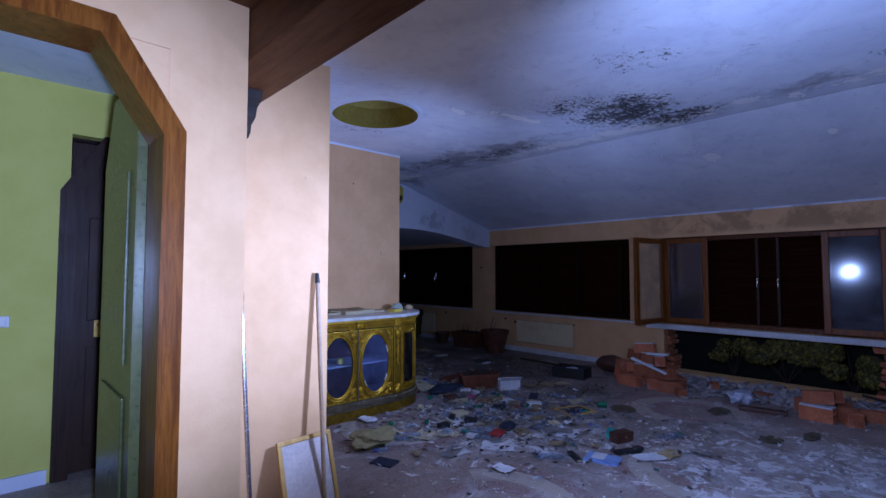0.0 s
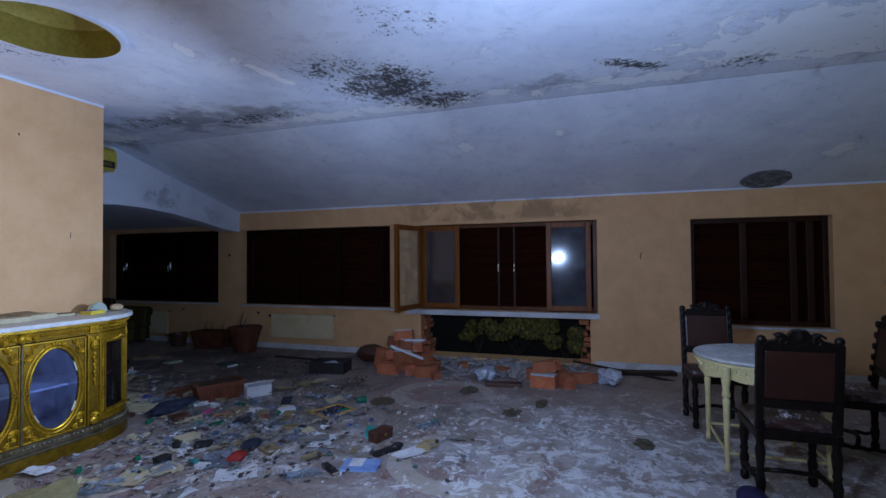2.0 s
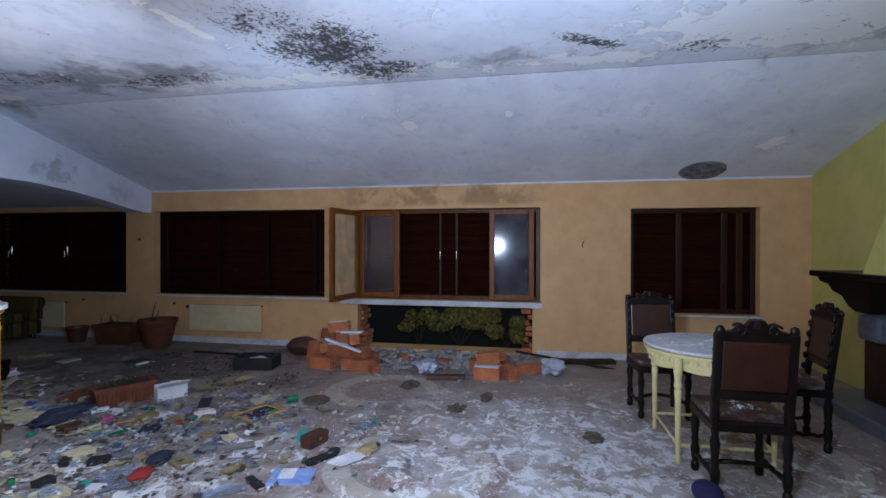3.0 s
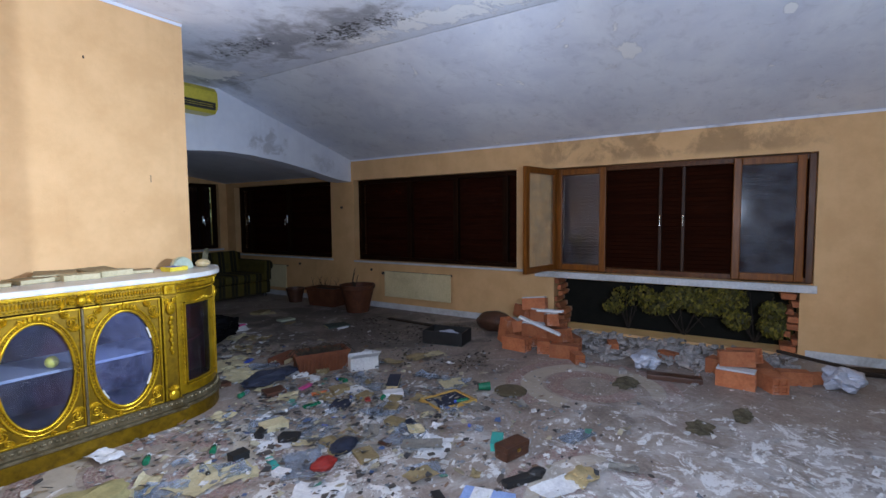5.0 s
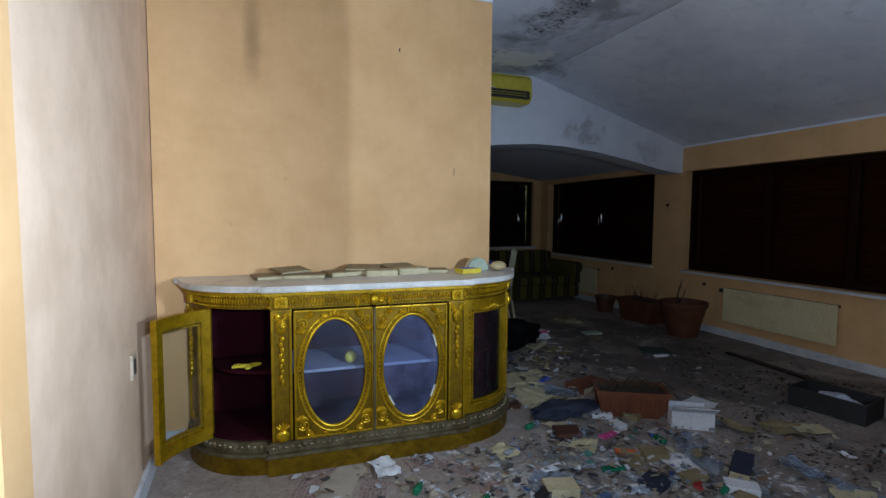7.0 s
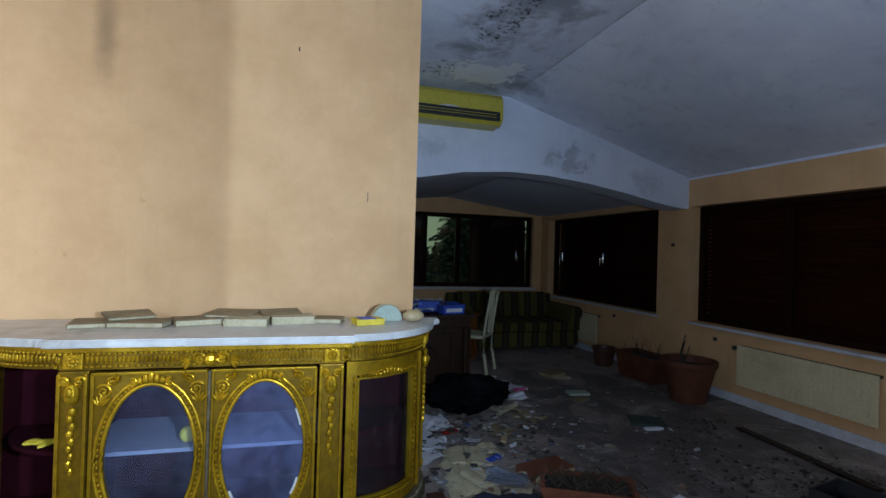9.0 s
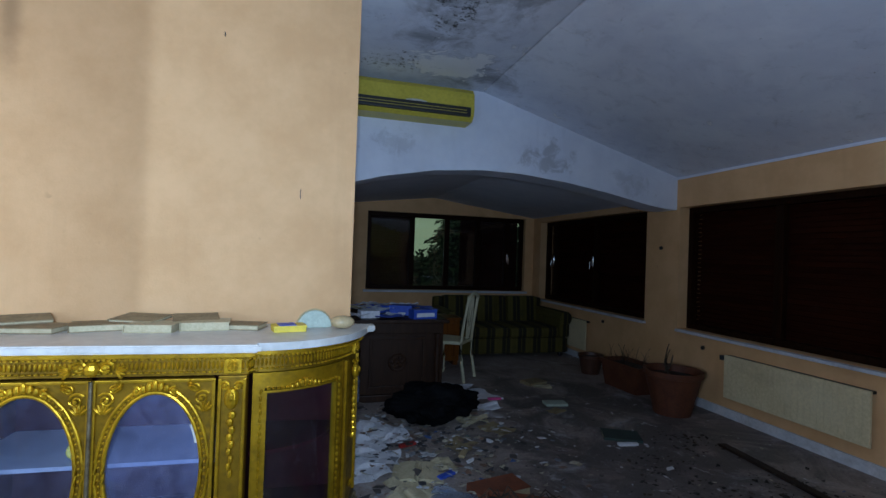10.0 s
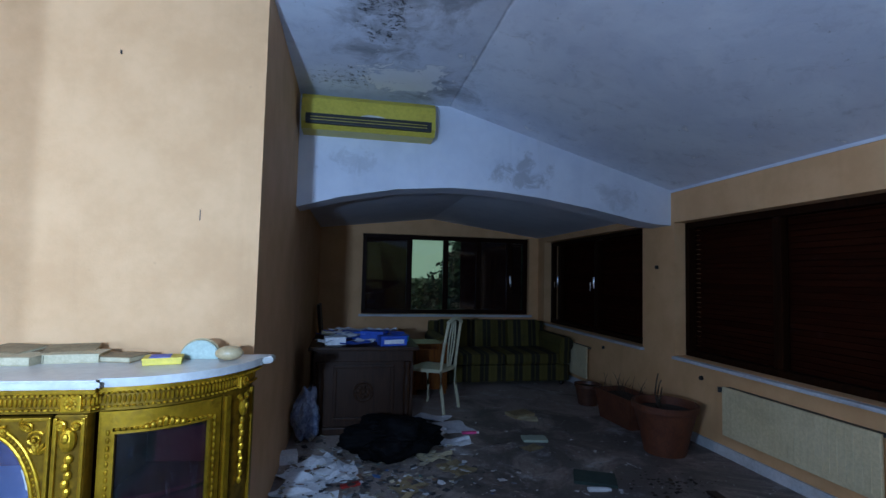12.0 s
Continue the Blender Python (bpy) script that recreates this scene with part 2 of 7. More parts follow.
def wood(name, dark, light, rough=0.45, along="Z", scale=1.0, vary=0.0):
    m, nd, lk, bs = nodes_of(name)
    tc = nd.new("ShaderNodeTexCoord").outputs["Object"]
    mp = nd.new("ShaderNodeMapping")
    k = {"X": (1, 14, 14), "Y": (14, 1, 14), "Z": (14, 14, 1)}[along]
    mp.inputs["Scale"].default_value = tuple(scale * v for v in k)
    lk.new(tc, mp.inputs[0])
    grain = noise_node(nd, lk, mp.outputs[0], 2.2, 7, 0.65, 0.8)
    fine = noise_node(nd, lk, mp.outputs[0], 14, 4, 0.7)
    col = mix_node(nd, lk, band_node(nd, lk, grain, 0.3, 0.7), dark, light)
    col = mix_node(nd, lk, math_node(nd, lk, "MULTIPLY", band_node(nd, lk, fine, 0.5, 0.7), 0.4), col, tuple(x * 0.5 for x in dark))
    worn = noise_node(nd, lk, tc, 5, 6, 0.7)
    col = mix_node(nd, lk, math_node(nd, lk, "MULTIPLY", band_node(nd, lk, worn, 0.58, 0.75), 0.3), col, tuple(min(1, x * 1.3 + 0.02) for x in light))
    if vary:
        oi = nd.new("ShaderNodeObjectInfo").outputs["Random"]
        hsv = nd.new("ShaderNodeHueSaturation")
        lk.new(math_node(nd, lk, "ADD", math_node(nd, lk, "MULTIPLY", oi, 2 * vary), 1 - vary), hsv.inputs["Value"])
        lk.new(col, hsv.inputs["Color"])
        col = hsv.outputs[0]
    lk.new(col, bs.inputs["Base Color"])
    rr = nd.new("ShaderNodeMapRange")
    lk.new(worn, rr.inputs[0])
    rr.inputs[3].default_value, rr.inputs[4].default_value = rough - 0.1, rough + 0.2
    lk.new(rr.outputs[0], bs.inputs["Roughness"])
    bs.inputs["Specular IOR Level"].default_value = 0.22
    bump_node(nd, lk, bs, fine, 0.25, 0.002)
    return m


def gilt(name, dark, light, glaze, rough):
    """Gilded plaster: worn leaf with brown glaze and dirt rubbed into it."""
    m, nd, lk, bs = nodes_of(name)
    tc = nd.new("ShaderNodeTexCoord").outputs["Object"]
    big = noise_node(nd, lk, tc, 9, 6, 0.7)
    small = noise_node(nd, lk, tc, 26, 5, 0.62)
    col = mix_node(nd, lk, band_node(nd, lk, big, 0.3, 0.7), dark, light)
    col = mix_node(nd, lk, math_node(nd, lk, "MULTIPLY", band_node(nd, lk, small, 0.44, 0.72), glaze), col, (0.06, 0.03, 0.005))
    lk.new(col, bs.inputs["Base Color"])
    bs.inputs["Metallic"].default_value = 0.72
    rr = nd.new("ShaderNodeMapRange")
    lk.new(small, rr.inputs[0])
    rr.inputs[3].default_value, rr.inputs[4].default_value = rough - 0.08, rough + 0.25
    lk.new(rr.outputs[0], bs.inputs["Roughness"])
    bump_node(nd, lk, bs, math_node(nd, lk, "ADD", small, big), 0.32, 0.004)
    return m


def clear_glass(name, tint=(0.9, 0.95, 0.95), dust=0.10, film_col=(0.6, 0.63, 0.68), blur=0.015, gloss=0.035):
    """Thin pane: see-through, mirror-like at a glance, with a film for dust and for painted haze."""
    m, nd, lk, bs = nodes_of(name)
    nd.remove(bs)
    out = nd["Material Output"]
    tr, gl, df = nd.new("ShaderNodeBsdfTransparent"), nd.new("ShaderNodeBsdfGlossy"), nd.new("ShaderNodeBsdfDiffuse")
    tr.inputs[0].default_value = (*tint, 1)
    gl.inputs["Roughness"].default_value = blur
    df.inputs[0].default_value = (*film_col, 1)
    tc = nd.new("ShaderNodeTexCoord").outputs["Object"]
    film = math_node(nd, lk, "MULTIPLY", band_node(nd, lk, noise_node(nd, lk, tc, 4, 6, 0.7), 0.2, 0.8), dust * 2)
    lw = nd.new("ShaderNodeLayerWeight")
    sheen = math_node(nd, lk, "ADD", math_node(nd, lk, "MULTIPLY", math_node(nd, lk, "POWER", lw.outputs["Facing"], 5.0), 0.5), gloss)
    a, b = nd.new("ShaderNodeMixShader"), nd.new("ShaderNodeMixShader")
    lk.new(film, a.inputs[0])
    lk.new(tr.outputs[0], a.inputs[1])
    lk.new(df.outputs[0], a.inputs[2])
    lk.new(sheen, b.inputs[0])
    lk.new(a.outputs[0], b.inputs[1])
    lk.new(gl.outputs[0], b.inputs[2])
    lk.new(b.outputs[0], out.inputs[0])
    return m


def scatter_mat(name, stops, rough=0.6):
    m, nd, lk, bs = nodes_of(name)
    g = nd.new("ShaderNodeNewGeometry").outputs["Random Per Island"]
    r = ramp_node(nd, stops)
    r.color_ramp.interpolation = "CONSTANT"
    lk.new(g, r.inputs[0])
    tc = nd.new("ShaderNodeTexCoord").outputs["Object"]
    f = noise_node(nd, lk, tc, 40, 4, 0.7)
    col = mix_node(nd, lk, math_node(nd, lk, "MULTIPLY", band_node(nd, lk, f, 0.45, 0.7), 0.5), r.outputs[0], (0.05, 0.045, 0.04))
    lk.new(col, bs.inputs["Base Color"])
    bs.inputs["Roughness"].default_value = rough
    return m


TAU = 2 * math.pi
PALE_PLASTER = wall_paint("pale_plaster", (0.60, 0.42, 0.29), (0.74, 0.54, 0.39), (0.46, 0.30, 0.18))
ORANGE = wall_paint("orange_paint", (0.61, 0.36, 0.16), (0.70, 0.43, 0.205), (0.42, 0.24, 0.10))
OLIVE = wall_paint("yellow_green_paint", (0.50, 0.46, 0.13), (0.58, 0.53, 0.17), (0.30, 0.28, 0.10))
GREEN = wall_paint("green_paint", (0.56, 0.54, 0.10), (0.62, 0.60, 0.13), (0.40, 0.40, 0.08))
WHITE_WALL = wall_paint("white_paint", (0.66, 0.69, 0.79), (0.74, 0.77, 0.86), (0.40, 0.41, 0.46), [((6.18, 6.7, 2.47), (0.6, 1.0, 0.32), 0.38), ((4.6, 6.7, 2.5), (0.4, 1.0, 0.25), 0.2), ((7.2, 6.7, 2.3), (0.5, 1.0, 0.25), 0.22)])
CEILING = ceiling_paint()
FLOOR = floor_stone()
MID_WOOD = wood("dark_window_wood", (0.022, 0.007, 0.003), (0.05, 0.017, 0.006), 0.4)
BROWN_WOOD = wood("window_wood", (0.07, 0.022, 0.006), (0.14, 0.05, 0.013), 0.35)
# window wood copied darker: the dimness of windows 1, 4, 5 is in its colour
DIM_WOOD = wood("shaded_window_wood", (0.010, 0.0035, 0.0018), (0.022, 0.008, 0.003), 0.4)
CASEMENT = wood("casement_wood", (0.13, 0.038, 0.005), (0.24, 0.078, 0.010), 0.35)
DOOR_WOOD = wood("door_wood", (0.085, 0.024, 0.003), (0.20, 0.066, 0.007), 0.3)
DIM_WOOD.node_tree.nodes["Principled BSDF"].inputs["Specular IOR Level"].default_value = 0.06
SHUTTER = wood("shutter_wood", (0.016, 0.0034, 0.0014), (0.029, 0.007, 0.0026), 0.8, "Y", 1.0, 0.15)
SHUTTER.node_tree.nodes["Principled BSDF"].inputs["Specular IOR Level"].default_value = 0.03
BEAM = wood("beam_wood", (0.07, 0.024, 0.006), (0.13, 0.05, 0.013), 0.6, "Y")
BLACK_WOOD = wood("black_oak", (0.006, 0.004, 0.0035), (0.014, 0.009, 0.007), 0.32)
DARK_WOOD = wood("dark_walnut", (0.020, 0.0085, 0.004), (0.045, 0.020, 0.009), 0.45)
GILT = gilt("gilt", (0.40, 0.23, 0.004), (0.70, 0.43, 0.015), 0.5, 0.28)
GILT_GROUND = gilt("dark_gilt_ground", (0.17, 0.095, 0.003), (0.30, 0.175, 0.007), 0.5, 0.36)
GILT_PLAIN = gilt("plain_gilt", (0.32, 0.185, 0.004), (0.50, 0.30, 0.010), 0.4, 0.30)
MARBLE = surface("white_marble", (0.50, 0.49, 0.46), (0.63, 0.62, 0.58), 4, 14, 0.34, 0, 0.02, (0.26, 0.22, 0.15), 0.8)
SILL = surface("pale_stone", (0.50, 0.51, 0.53), (0.62, 0.62, 0.64), 4, 40, 0.6, 0, 0.2, (0.2, 0.18, 0.15), 0.5)
GLASS = clear_glass("window_glass", (0.9, 0.95, 0.95), 0.004)
# left oval: dust film tinted blue to paint in some haze
DUSTY_HAZE_GLASS = clear_glass("dusty_haze_glass", (0.9, 0.92, 0.97), 0.03, (0.42, 0.47, 0.75))
# beige film paints the lit wall's reflection on the open casement
BEIGE_PANE = clear_glass("beige_reflection_pane", (0.9, 0.9, 0.9), 0.22, (0.50, 0.40, 0.26))
# faint bluish film paints the torch haze on the middle casement
HAZE_PANE = clear_glass("painted_haze_pane", (0.9, 0.9, 0.95), 0.04, (0.4, 0.42, 0.5))
# bluish film paints the torch's glow spreading over this pane
BLUE_PANE = clear_glass("torch_glow_pane", (0.9, 0.9, 0.95), 0.075, (0.42, 0.47, 0.54), 0.10, 0.02)
# right oval: stronger blue film paints a hazy reflection
REFLECTION_GLASS = clear_glass("reflection_haze_glass", (0.80, 0.83, 0.95), 0.085, (0.34, 0.38, 0.66))
CREAM = surface("cream_enamel", (0.62, 0.52, 0.30), (0.70, 0.60, 0.37), 3, 40, 0.4, 0, 0.08, (0.30, 0.22, 0.12), 0.35)
IVORY = surface("ivory_paint", (0.62, 0.55, 0.25), (0.72, 0.64, 0.32), 8, 60, 0.45, 0, 0.25, (0.30, 0.22, 0.08), 0.5)
STEEL = surface("steel", (0.45, 0.46, 0.52), (0.6, 0.6, 0.66), 20, 80, 0.25, 0.95, 0.05)
BRASS = surface("brass", (0.5, 0.33, 0.08), (0.65, 0.45, 0.14), 20, 80, 0.3, 0.9, 0.05)
BLACK = surface("black_plastic", (0.012, 0.012, 0.013), (0.022, 0.022, 0.024), 8, 60, 0.5, 0, 0.1)
YELLOWED = surface("yellowed_plastic", (0.48, 0.40, 0.045), (0.56, 0.47, 0.06), 3, 40, 0.35, 0, 0.04, (0.25, 0.19, 0.03), 0.3)
OLD_GOLD = surface("olive_gold_paint", (0.30, 0.24, 0.04), (0.40, 0.32, 0.06), 5, 40, 0.4, 0.3, 0.1)

# ---- mesh helpers ----


def part(name, bm, material, parent=None, label="", smooth=False):
    me = bpy.data.meshes.new(name)
    bmesh.ops.recalc_face_normals(bm, faces=bm.faces)
    bm.to_mesh(me)
    bm.free()
    me.materials.append(material)
    if smooth:
        me.shade_smooth()
        me.set_sharp_from_angle(angle=radians(40))
    ob = new(name, me)
    if parent:
        ob.parent = parent
    if label:
        ob["label"] = label
    return ob


def raw_part(name, verts, faces, material, parent=None, smooth=False):
    me = bpy.data.meshes.new(name)
    me.from_pydata(verts, [], faces)
    me.materials.append(material)
    if smooth:
        me.shade_smooth()
    ob = new(name, me)
    if parent:
        ob.parent = parent
    return ob


def thing(name, m, label, category, group="", kind=""):
    ob = new(name)
    ob.empty_display_size = 0.1
    ob.matrix_world = m
    return tagged(ob, label, category, group, kind)


def box(bm, x0, x1, y0, y1, z0, z1, bevel=0.0, m=None):
    r = bmesh.ops.create_cube(bm, size=1.0)
    t = Matrix.Translation(((x0 + x1) / 2, (y0 + y1) / 2, (z0 + z1) / 2)) @ Matrix.Diagonal((x1 - x0, y1 - y0, z1 - z0, 1))
    bmesh.ops.transform(bm, matrix=t, verts=r["verts"])
    vs = r["verts"]
    if bevel:
        es = list({e for v in vs for e in v.link_edges})
        g = bmesh.ops.bevel(bm, geom=es, offset=bevel, segments=2, affect="EDGES", profile=0.6)
        vs = list({v for f in g["faces"] for v in f.verts} | {v for v in vs if v.is_valid})
    if m is not None:
        bmesh.ops.transform(bm, matrix=m, verts=[v for v in vs if v.is_valid])
    return vs


def boxed(*a, **k):
    bm = bmesh.new()
    box(bm, *a, **k)
    return bm


def rod(bm, p0, p1, r0, r1=None, seg=12):
    p0, p1 = Vector(p0), Vector(p1)
    d = p1 - p0
    r = bmesh.ops.create_cone(bm, cap_ends=True, segments=seg, radius1=r0, radius2=r0 if r1 is None else r1, depth=d.length)
    bmesh.ops.transform(bm, matrix=Matrix.Translation((p0 + p1) / 2) @ d.to_track_quat("Z", "Y").to_matrix().to_4x4(), verts=r["verts"])


def blob(bm, c, sx, sy, sz, seg=10, m=None):
    r = bmesh.ops.create_uvsphere(bm, u_segments=seg, v_segments=max(5, seg * 2 // 3), radius=1)
    t = Matrix.Translation(c) @ (m if m is not None else Matrix.Identity(4)) @ Matrix.Diagonal((sx, sy, sz, 1))
    bmesh.ops.transform(bm, matrix=t, verts=r["verts"])
    return r["verts"]


def lathe(bm, prof, seg=16, m=None):
    """Turn a profile of (radius, z) about z."""
    rings = []
    for r, z in prof:
        rings.append([bm.verts.new((r * math.cos(2 * math.pi * i / seg), r * math.sin(2 * math.pi * i / seg), z)) for i in range(seg)])
    for a, b in zip(rings, rings[1:]):
        for i in range(seg):
            bm.faces.new((a[i], a[(i + 1) % seg], b[(i + 1) % seg], b[i]))
    bm.faces.new(rings[0][::-1])
    bm.faces.new(rings[-1])
    if m is not None:
        bmesh.ops.transform(bm, matrix=m, verts=[v for ring in rings for v in ring])


def prism(bm, pts, z0, z1, m=None):
    lo = [bm.verts.new((x, y, z0)) for x, y in pts]
    hi = [bm.verts.new((x, y, z1)) for x, y in pts]
    n = len(pts)
    bm.faces.new(lo[::-1])
    bm.faces.new(hi)
    for i in range(n):
        bm.faces.new((lo[i], lo[(i + 1) % n], hi[(i + 1) % n], hi[i]))
    if m is not None:
        bmesh.ops.transform(bm, matrix=m, verts=lo + hi)


def tube(bm, pts, r, seg=8, closed=False, taper=1.0):
    pts = [Vector(p) for p in pts]
    n = len(pts)
    rings = []
    for i, p in enumerate(pts):
        a = pts[i - 1] if (i or closed) else p
        b = pts[(i + 1) % n] if (i < n - 1 or closed) else p
        q = (b - a).to_track_quat("Z", "Y")
        rr = r * (1 + (taper - 1) * i / max(1, n - 1))
        rings.append([bm.verts.new(p + q @ Vector((rr * math.cos(2 * math.pi * k / seg), rr * math.sin(2 * math.pi * k / seg), 0))) for k in range(seg)])
    pairs = list(zip(rings, rings[1:])) + ([(rings[-1], rings[0])] if closed else [])
    for a, b in pairs:
        for k in range(seg):
            bm.faces.new((a[k], a[(k + 1) % seg], b[(k + 1) % seg], b[k]))
    if not closed:
        bm.faces.new(rings[0][::-1])
        bm.faces.new(rings[-1])


def wall_mesh(axis, at, thick, a0, a1, z0, z1, openings):
    """A wall with thickness and rectangular openings (a0, a1, z0, z1) through it; axis is the one it stands across."""
    bm = bmesh.new()
    A = sorted({a0, a1, *[o[0] for o in openings], *[o[1] for o in openings]})
    Z = sorted({z0, z1, *[o[2] for o in openings], *[o[3] for o in openings]})
    na, nz = len(A) - 1, len(Z) - 1

    def full(i, k):
        if not (0 <= i < na and 0 <= k < nz):
            return False
        ca, cz = (A[i] + A[i + 1]) / 2, (Z[k] + Z[k + 1]) / 2
        return not any(o[0] < ca < o[1] and o[2] < cz < o[3] for o in openings)

    def vert(a, z, d):
        return bm.verts.new((at + d, a, z) if axis == "x" else (a, at + d, z))

    for i in range(na):
        for k in range(nz):
            if not full(i, k):
                continue
            p, q, r, s = A[i], A[i + 1], Z[k], Z[k + 1]
            for d in (0, thick):
                bm.faces.new([vert(p, r, d), vert(q, r, d), vert(q, s, d), vert(p, s, d)])
            for ok, e in ((full(i - 1, k), ((p, r), (p, s))), (full(i + 1, k), ((q, r), (q, s))), (full(i, k - 1), ((p, r), (q, r))), (full(i, k + 1), ((p, s), (q, s)))):
                if not ok:
                    (b0, c0), (b1, c1) = e
                    bm.faces.new([vert(b0, c0, 0), vert(b1, c1, 0), vert(b1, c1, thick), vert(b0, c0, thick)])
    bmesh.ops.remove_doubles(bm, verts=bm.verts, dist=1e-5)
    return bm


def structure(name, bm, material, label, category):
    return tagged(part(name, bm, material), label, category, kind="structure")


# ---- the shell ----
XW, YC, YA, YB, XA, YR = 7.785, 5.07, 6.70, 10.19, 4.12, -2.75


def ceil_z(x):
    return float(np.interp(x, (-3.0, 1.9, 3.1, 5.47, XW, 8.2), (2.93, 2.95, 3.04, 3.06, 2.395, 2.277)))


floor = structure("floor", boxed(-2.6, 8.1, -3.1, 10.5, -0.2, 0.0), FLOOR, "dusty beige terrazzo floor with mosaic rings and white plaster crumbs", "floor")
W1, W2, W3, W4 = (3.72, 6.65, 0.745, 2.065), (0.555, 3.25, 0.74, 2.05), (-2.17, -0.62, 0.63, 2.015), (7.18, 9.92, 0.75, 2.08)
GAP = (0.66, 3.2, 0.03, 0.655)
wall_e = structure("wall_east", wall_mesh("x", XW, 0.34, YR, YB, 0, 2.4, [W1, W2, W3, W4, GAP]), ORANGE, "sponged orange wall with damp stains and a hole broken through under a window", "wall")
structure("wall_alcove_end", wall_mesh("y", YB, 0.3, XA - 0.3, XW + 0.34, 0, 2.6, [(4.79, 7.62, 0.85, 2.145)]), ORANGE, "orange end wall with a wide window", "wall")
structure("wall_alcove_side", wall_mesh("x", XA - 0.3, 0.3, YC + 0.3, YB, 0, 3.2, []), ORANGE, "orange side wall running into the dark alcove", "wall")
structure("wall_cabinet", wall_mesh("y", YC, 0.3, 1.89, XA - 0.3, 0, 3.2, []), ORANGE, "sponged orange wall behind the gilded cabinet", "wall")
bm = wall_mesh("y", YC, 0.3, XA - 0.3, XA, 0, 3.2, [])
structure("wall_cabinet_end", bm, ORANGE, "orange wall end at the outer corner", "wall")
bm = bmesh.new()
prism(bm, [(1.59, 3.24), (1.945, 3.24), (1.885, YC), (1.885, YC + 0.3), (1.59, YC + 0.3)], 0, 3.2)
structure("wall_niche_side", bm, PALE_PLASTER, "rough pale orange plaster return wall with a socket", "wall")
structure("wall_poles", wall_mesh("y", 3.10, 0.14, 1.13, 1.945, 0, 3.2, []), ORANGE, "pale orange wall with two poles leaning on it", "wall")
structure("wall_door", wall_mesh("y", 2.45, 0.2, -2.5, 1.13, 0, 3.2, [(-0.35, 0.80, 0, 2.48)]), ORANGE, "pale orange wall with a doorway", "wall")
structure("wall_door_return", wall_mesh("x", 0.93, 0.2, 2.65, 3.24, 0, 3.2, []), ORANGE, "short orange return wall beside the doorway", "wall")
structure("wall_fireplace", wall_mesh("y", YR - 0.3, 0.3, -2.6, XW + 0.34, 0, 3.2, []), OLIVE, "yellow-green wall behind the fireplace", "wall")
# unseen wall added only to close the room on this side
structure("wall_west", wall_mesh("x", -2.6, 0.1, YR, 2.45, 0, 3.2, []), ORANGE, "plain unseen orange wall closing the room", "wall")
# the small green room behind the doorway
structure("wall_green", wall_mesh("y", 4.75, 0.12, -2.6, 1.59, 0, 3.2, [(0.70, 1.5, 0, 2.58)]), GREEN, "plain green wall of the next room", "wall")
structure("wall_green_side", wall_mesh("x", -2.6, 0.1, 2.65, 4.75, 0, 3.2, []), GREEN, "plain green side wall", "wall")
structure("wall_green_passage", wall_mesh("y", 5.9, 0.1, 0.3, 1.59, 0, 3.2, []), DARK_WOOD, "dark panelled wall beyond the green room", "wall")
structure("baseboard_green", boxed(-2.5, 0.62, 4.725, 4.748, 0, 0.10), WHITE_WALL, "white skirting board on the green wall", "baseboard")

# the ceiling, level over the room and sloping down to the windows, with two round openings
HC, HR = (2.87, 3.86), 0.40
bm = bmesh.new()
sq = 0.55


def ceil_quad(x0, x1, y0, y1):
    xs = sorted({x0, x1, *[x for x in (1.9, 3.1, 5.47) if x0 < x < x1]})
    for p, q in zip(xs, xs[1:]):
        bm.faces.new([bm.verts.new((x, y, ceil_z(x))) for x, y in ((p, y0), (q, y0), (q, y1), (p, y1))])


ceil_quad(-2.6, 8.12, YR - 0.3, HC[1] - sq)
ceil_quad(-2.6, 8.12, HC[1] + sq, YA + 0.3)
ceil_quad(-2.6, HC[0] - sq, HC[1] - sq, HC[1] + sq)
ceil_quad(HC[0] + sq, 8.12, HC[1] - sq, HC[1] + sq)
ring_in, ring_out = [], []
for i in range(48):
    a = 2 * math.pi * i / 48
    c, s = math.cos(a), math.sin(a)
    k = sq / max(abs(c), abs(s))
    for ring, r in ((ring_in, HR), (ring_out, k)):
        x, y = HC[0] + r * c, HC[1] + r * s
        ring.append(bm.verts.new((x, y, ceil_z(x))))
for i in range(48):
    j = (i + 1) % 48
    bm.faces.new((ring_in[i], ring_out[i], ring_out[j], ring_in[j]))
bmesh.ops.remove_doubles(bm, verts=bm.verts, dist=1e-4)
structure("ceiling", bm, CEILING, "white ceiling stained with black mould and peeling along a crease", "ceiling")
# unseen lid added over everything to keep out the sky's light
structure("roof", boxed(-2.7, 8.5, -3.2, 7.0, 3.42, 3.5), SILL, "plain unseen lid over the room", "roof")
structure("lid_alcove", boxed(3.7, 8.5, 7.0, 10.6, 2.62, 2.7), SILL, "plain unseen lid over the alcove", "roof")
structure("lid_side_east", boxed(8.12, 8.2, -3.1, 7.0, 2.27, 3.42), SILL, "plain unseen strip closing the side of the lid", "wall")

# round gilt recess in the ceiling
rec = thing("ceiling_recess", pose(HC[0], HC[1], ceil_z(HC[0])), "round ceiling recess with an olive-gold lining and white rim", "ceiling recess", kind="structure")
bm = bmesh.new()
seg = 48
prof = ((HR, -0.02), (HR - 0.004, 0.18), (HR - 0.10, 0.28), (0.02, 0.32))
rings = [[bm.verts.new((r * math.cos(2 * math.pi * i / seg), r * math.sin(2 * math.pi * i / seg), z)) for i in range(seg)] for r, z in prof]
for a, b in zip(rings, rings[1:]):
    for i in range(seg):
        bm.faces.new((a[i], a[(i + 1) % seg], b[(i + 1) % seg], b[i]))
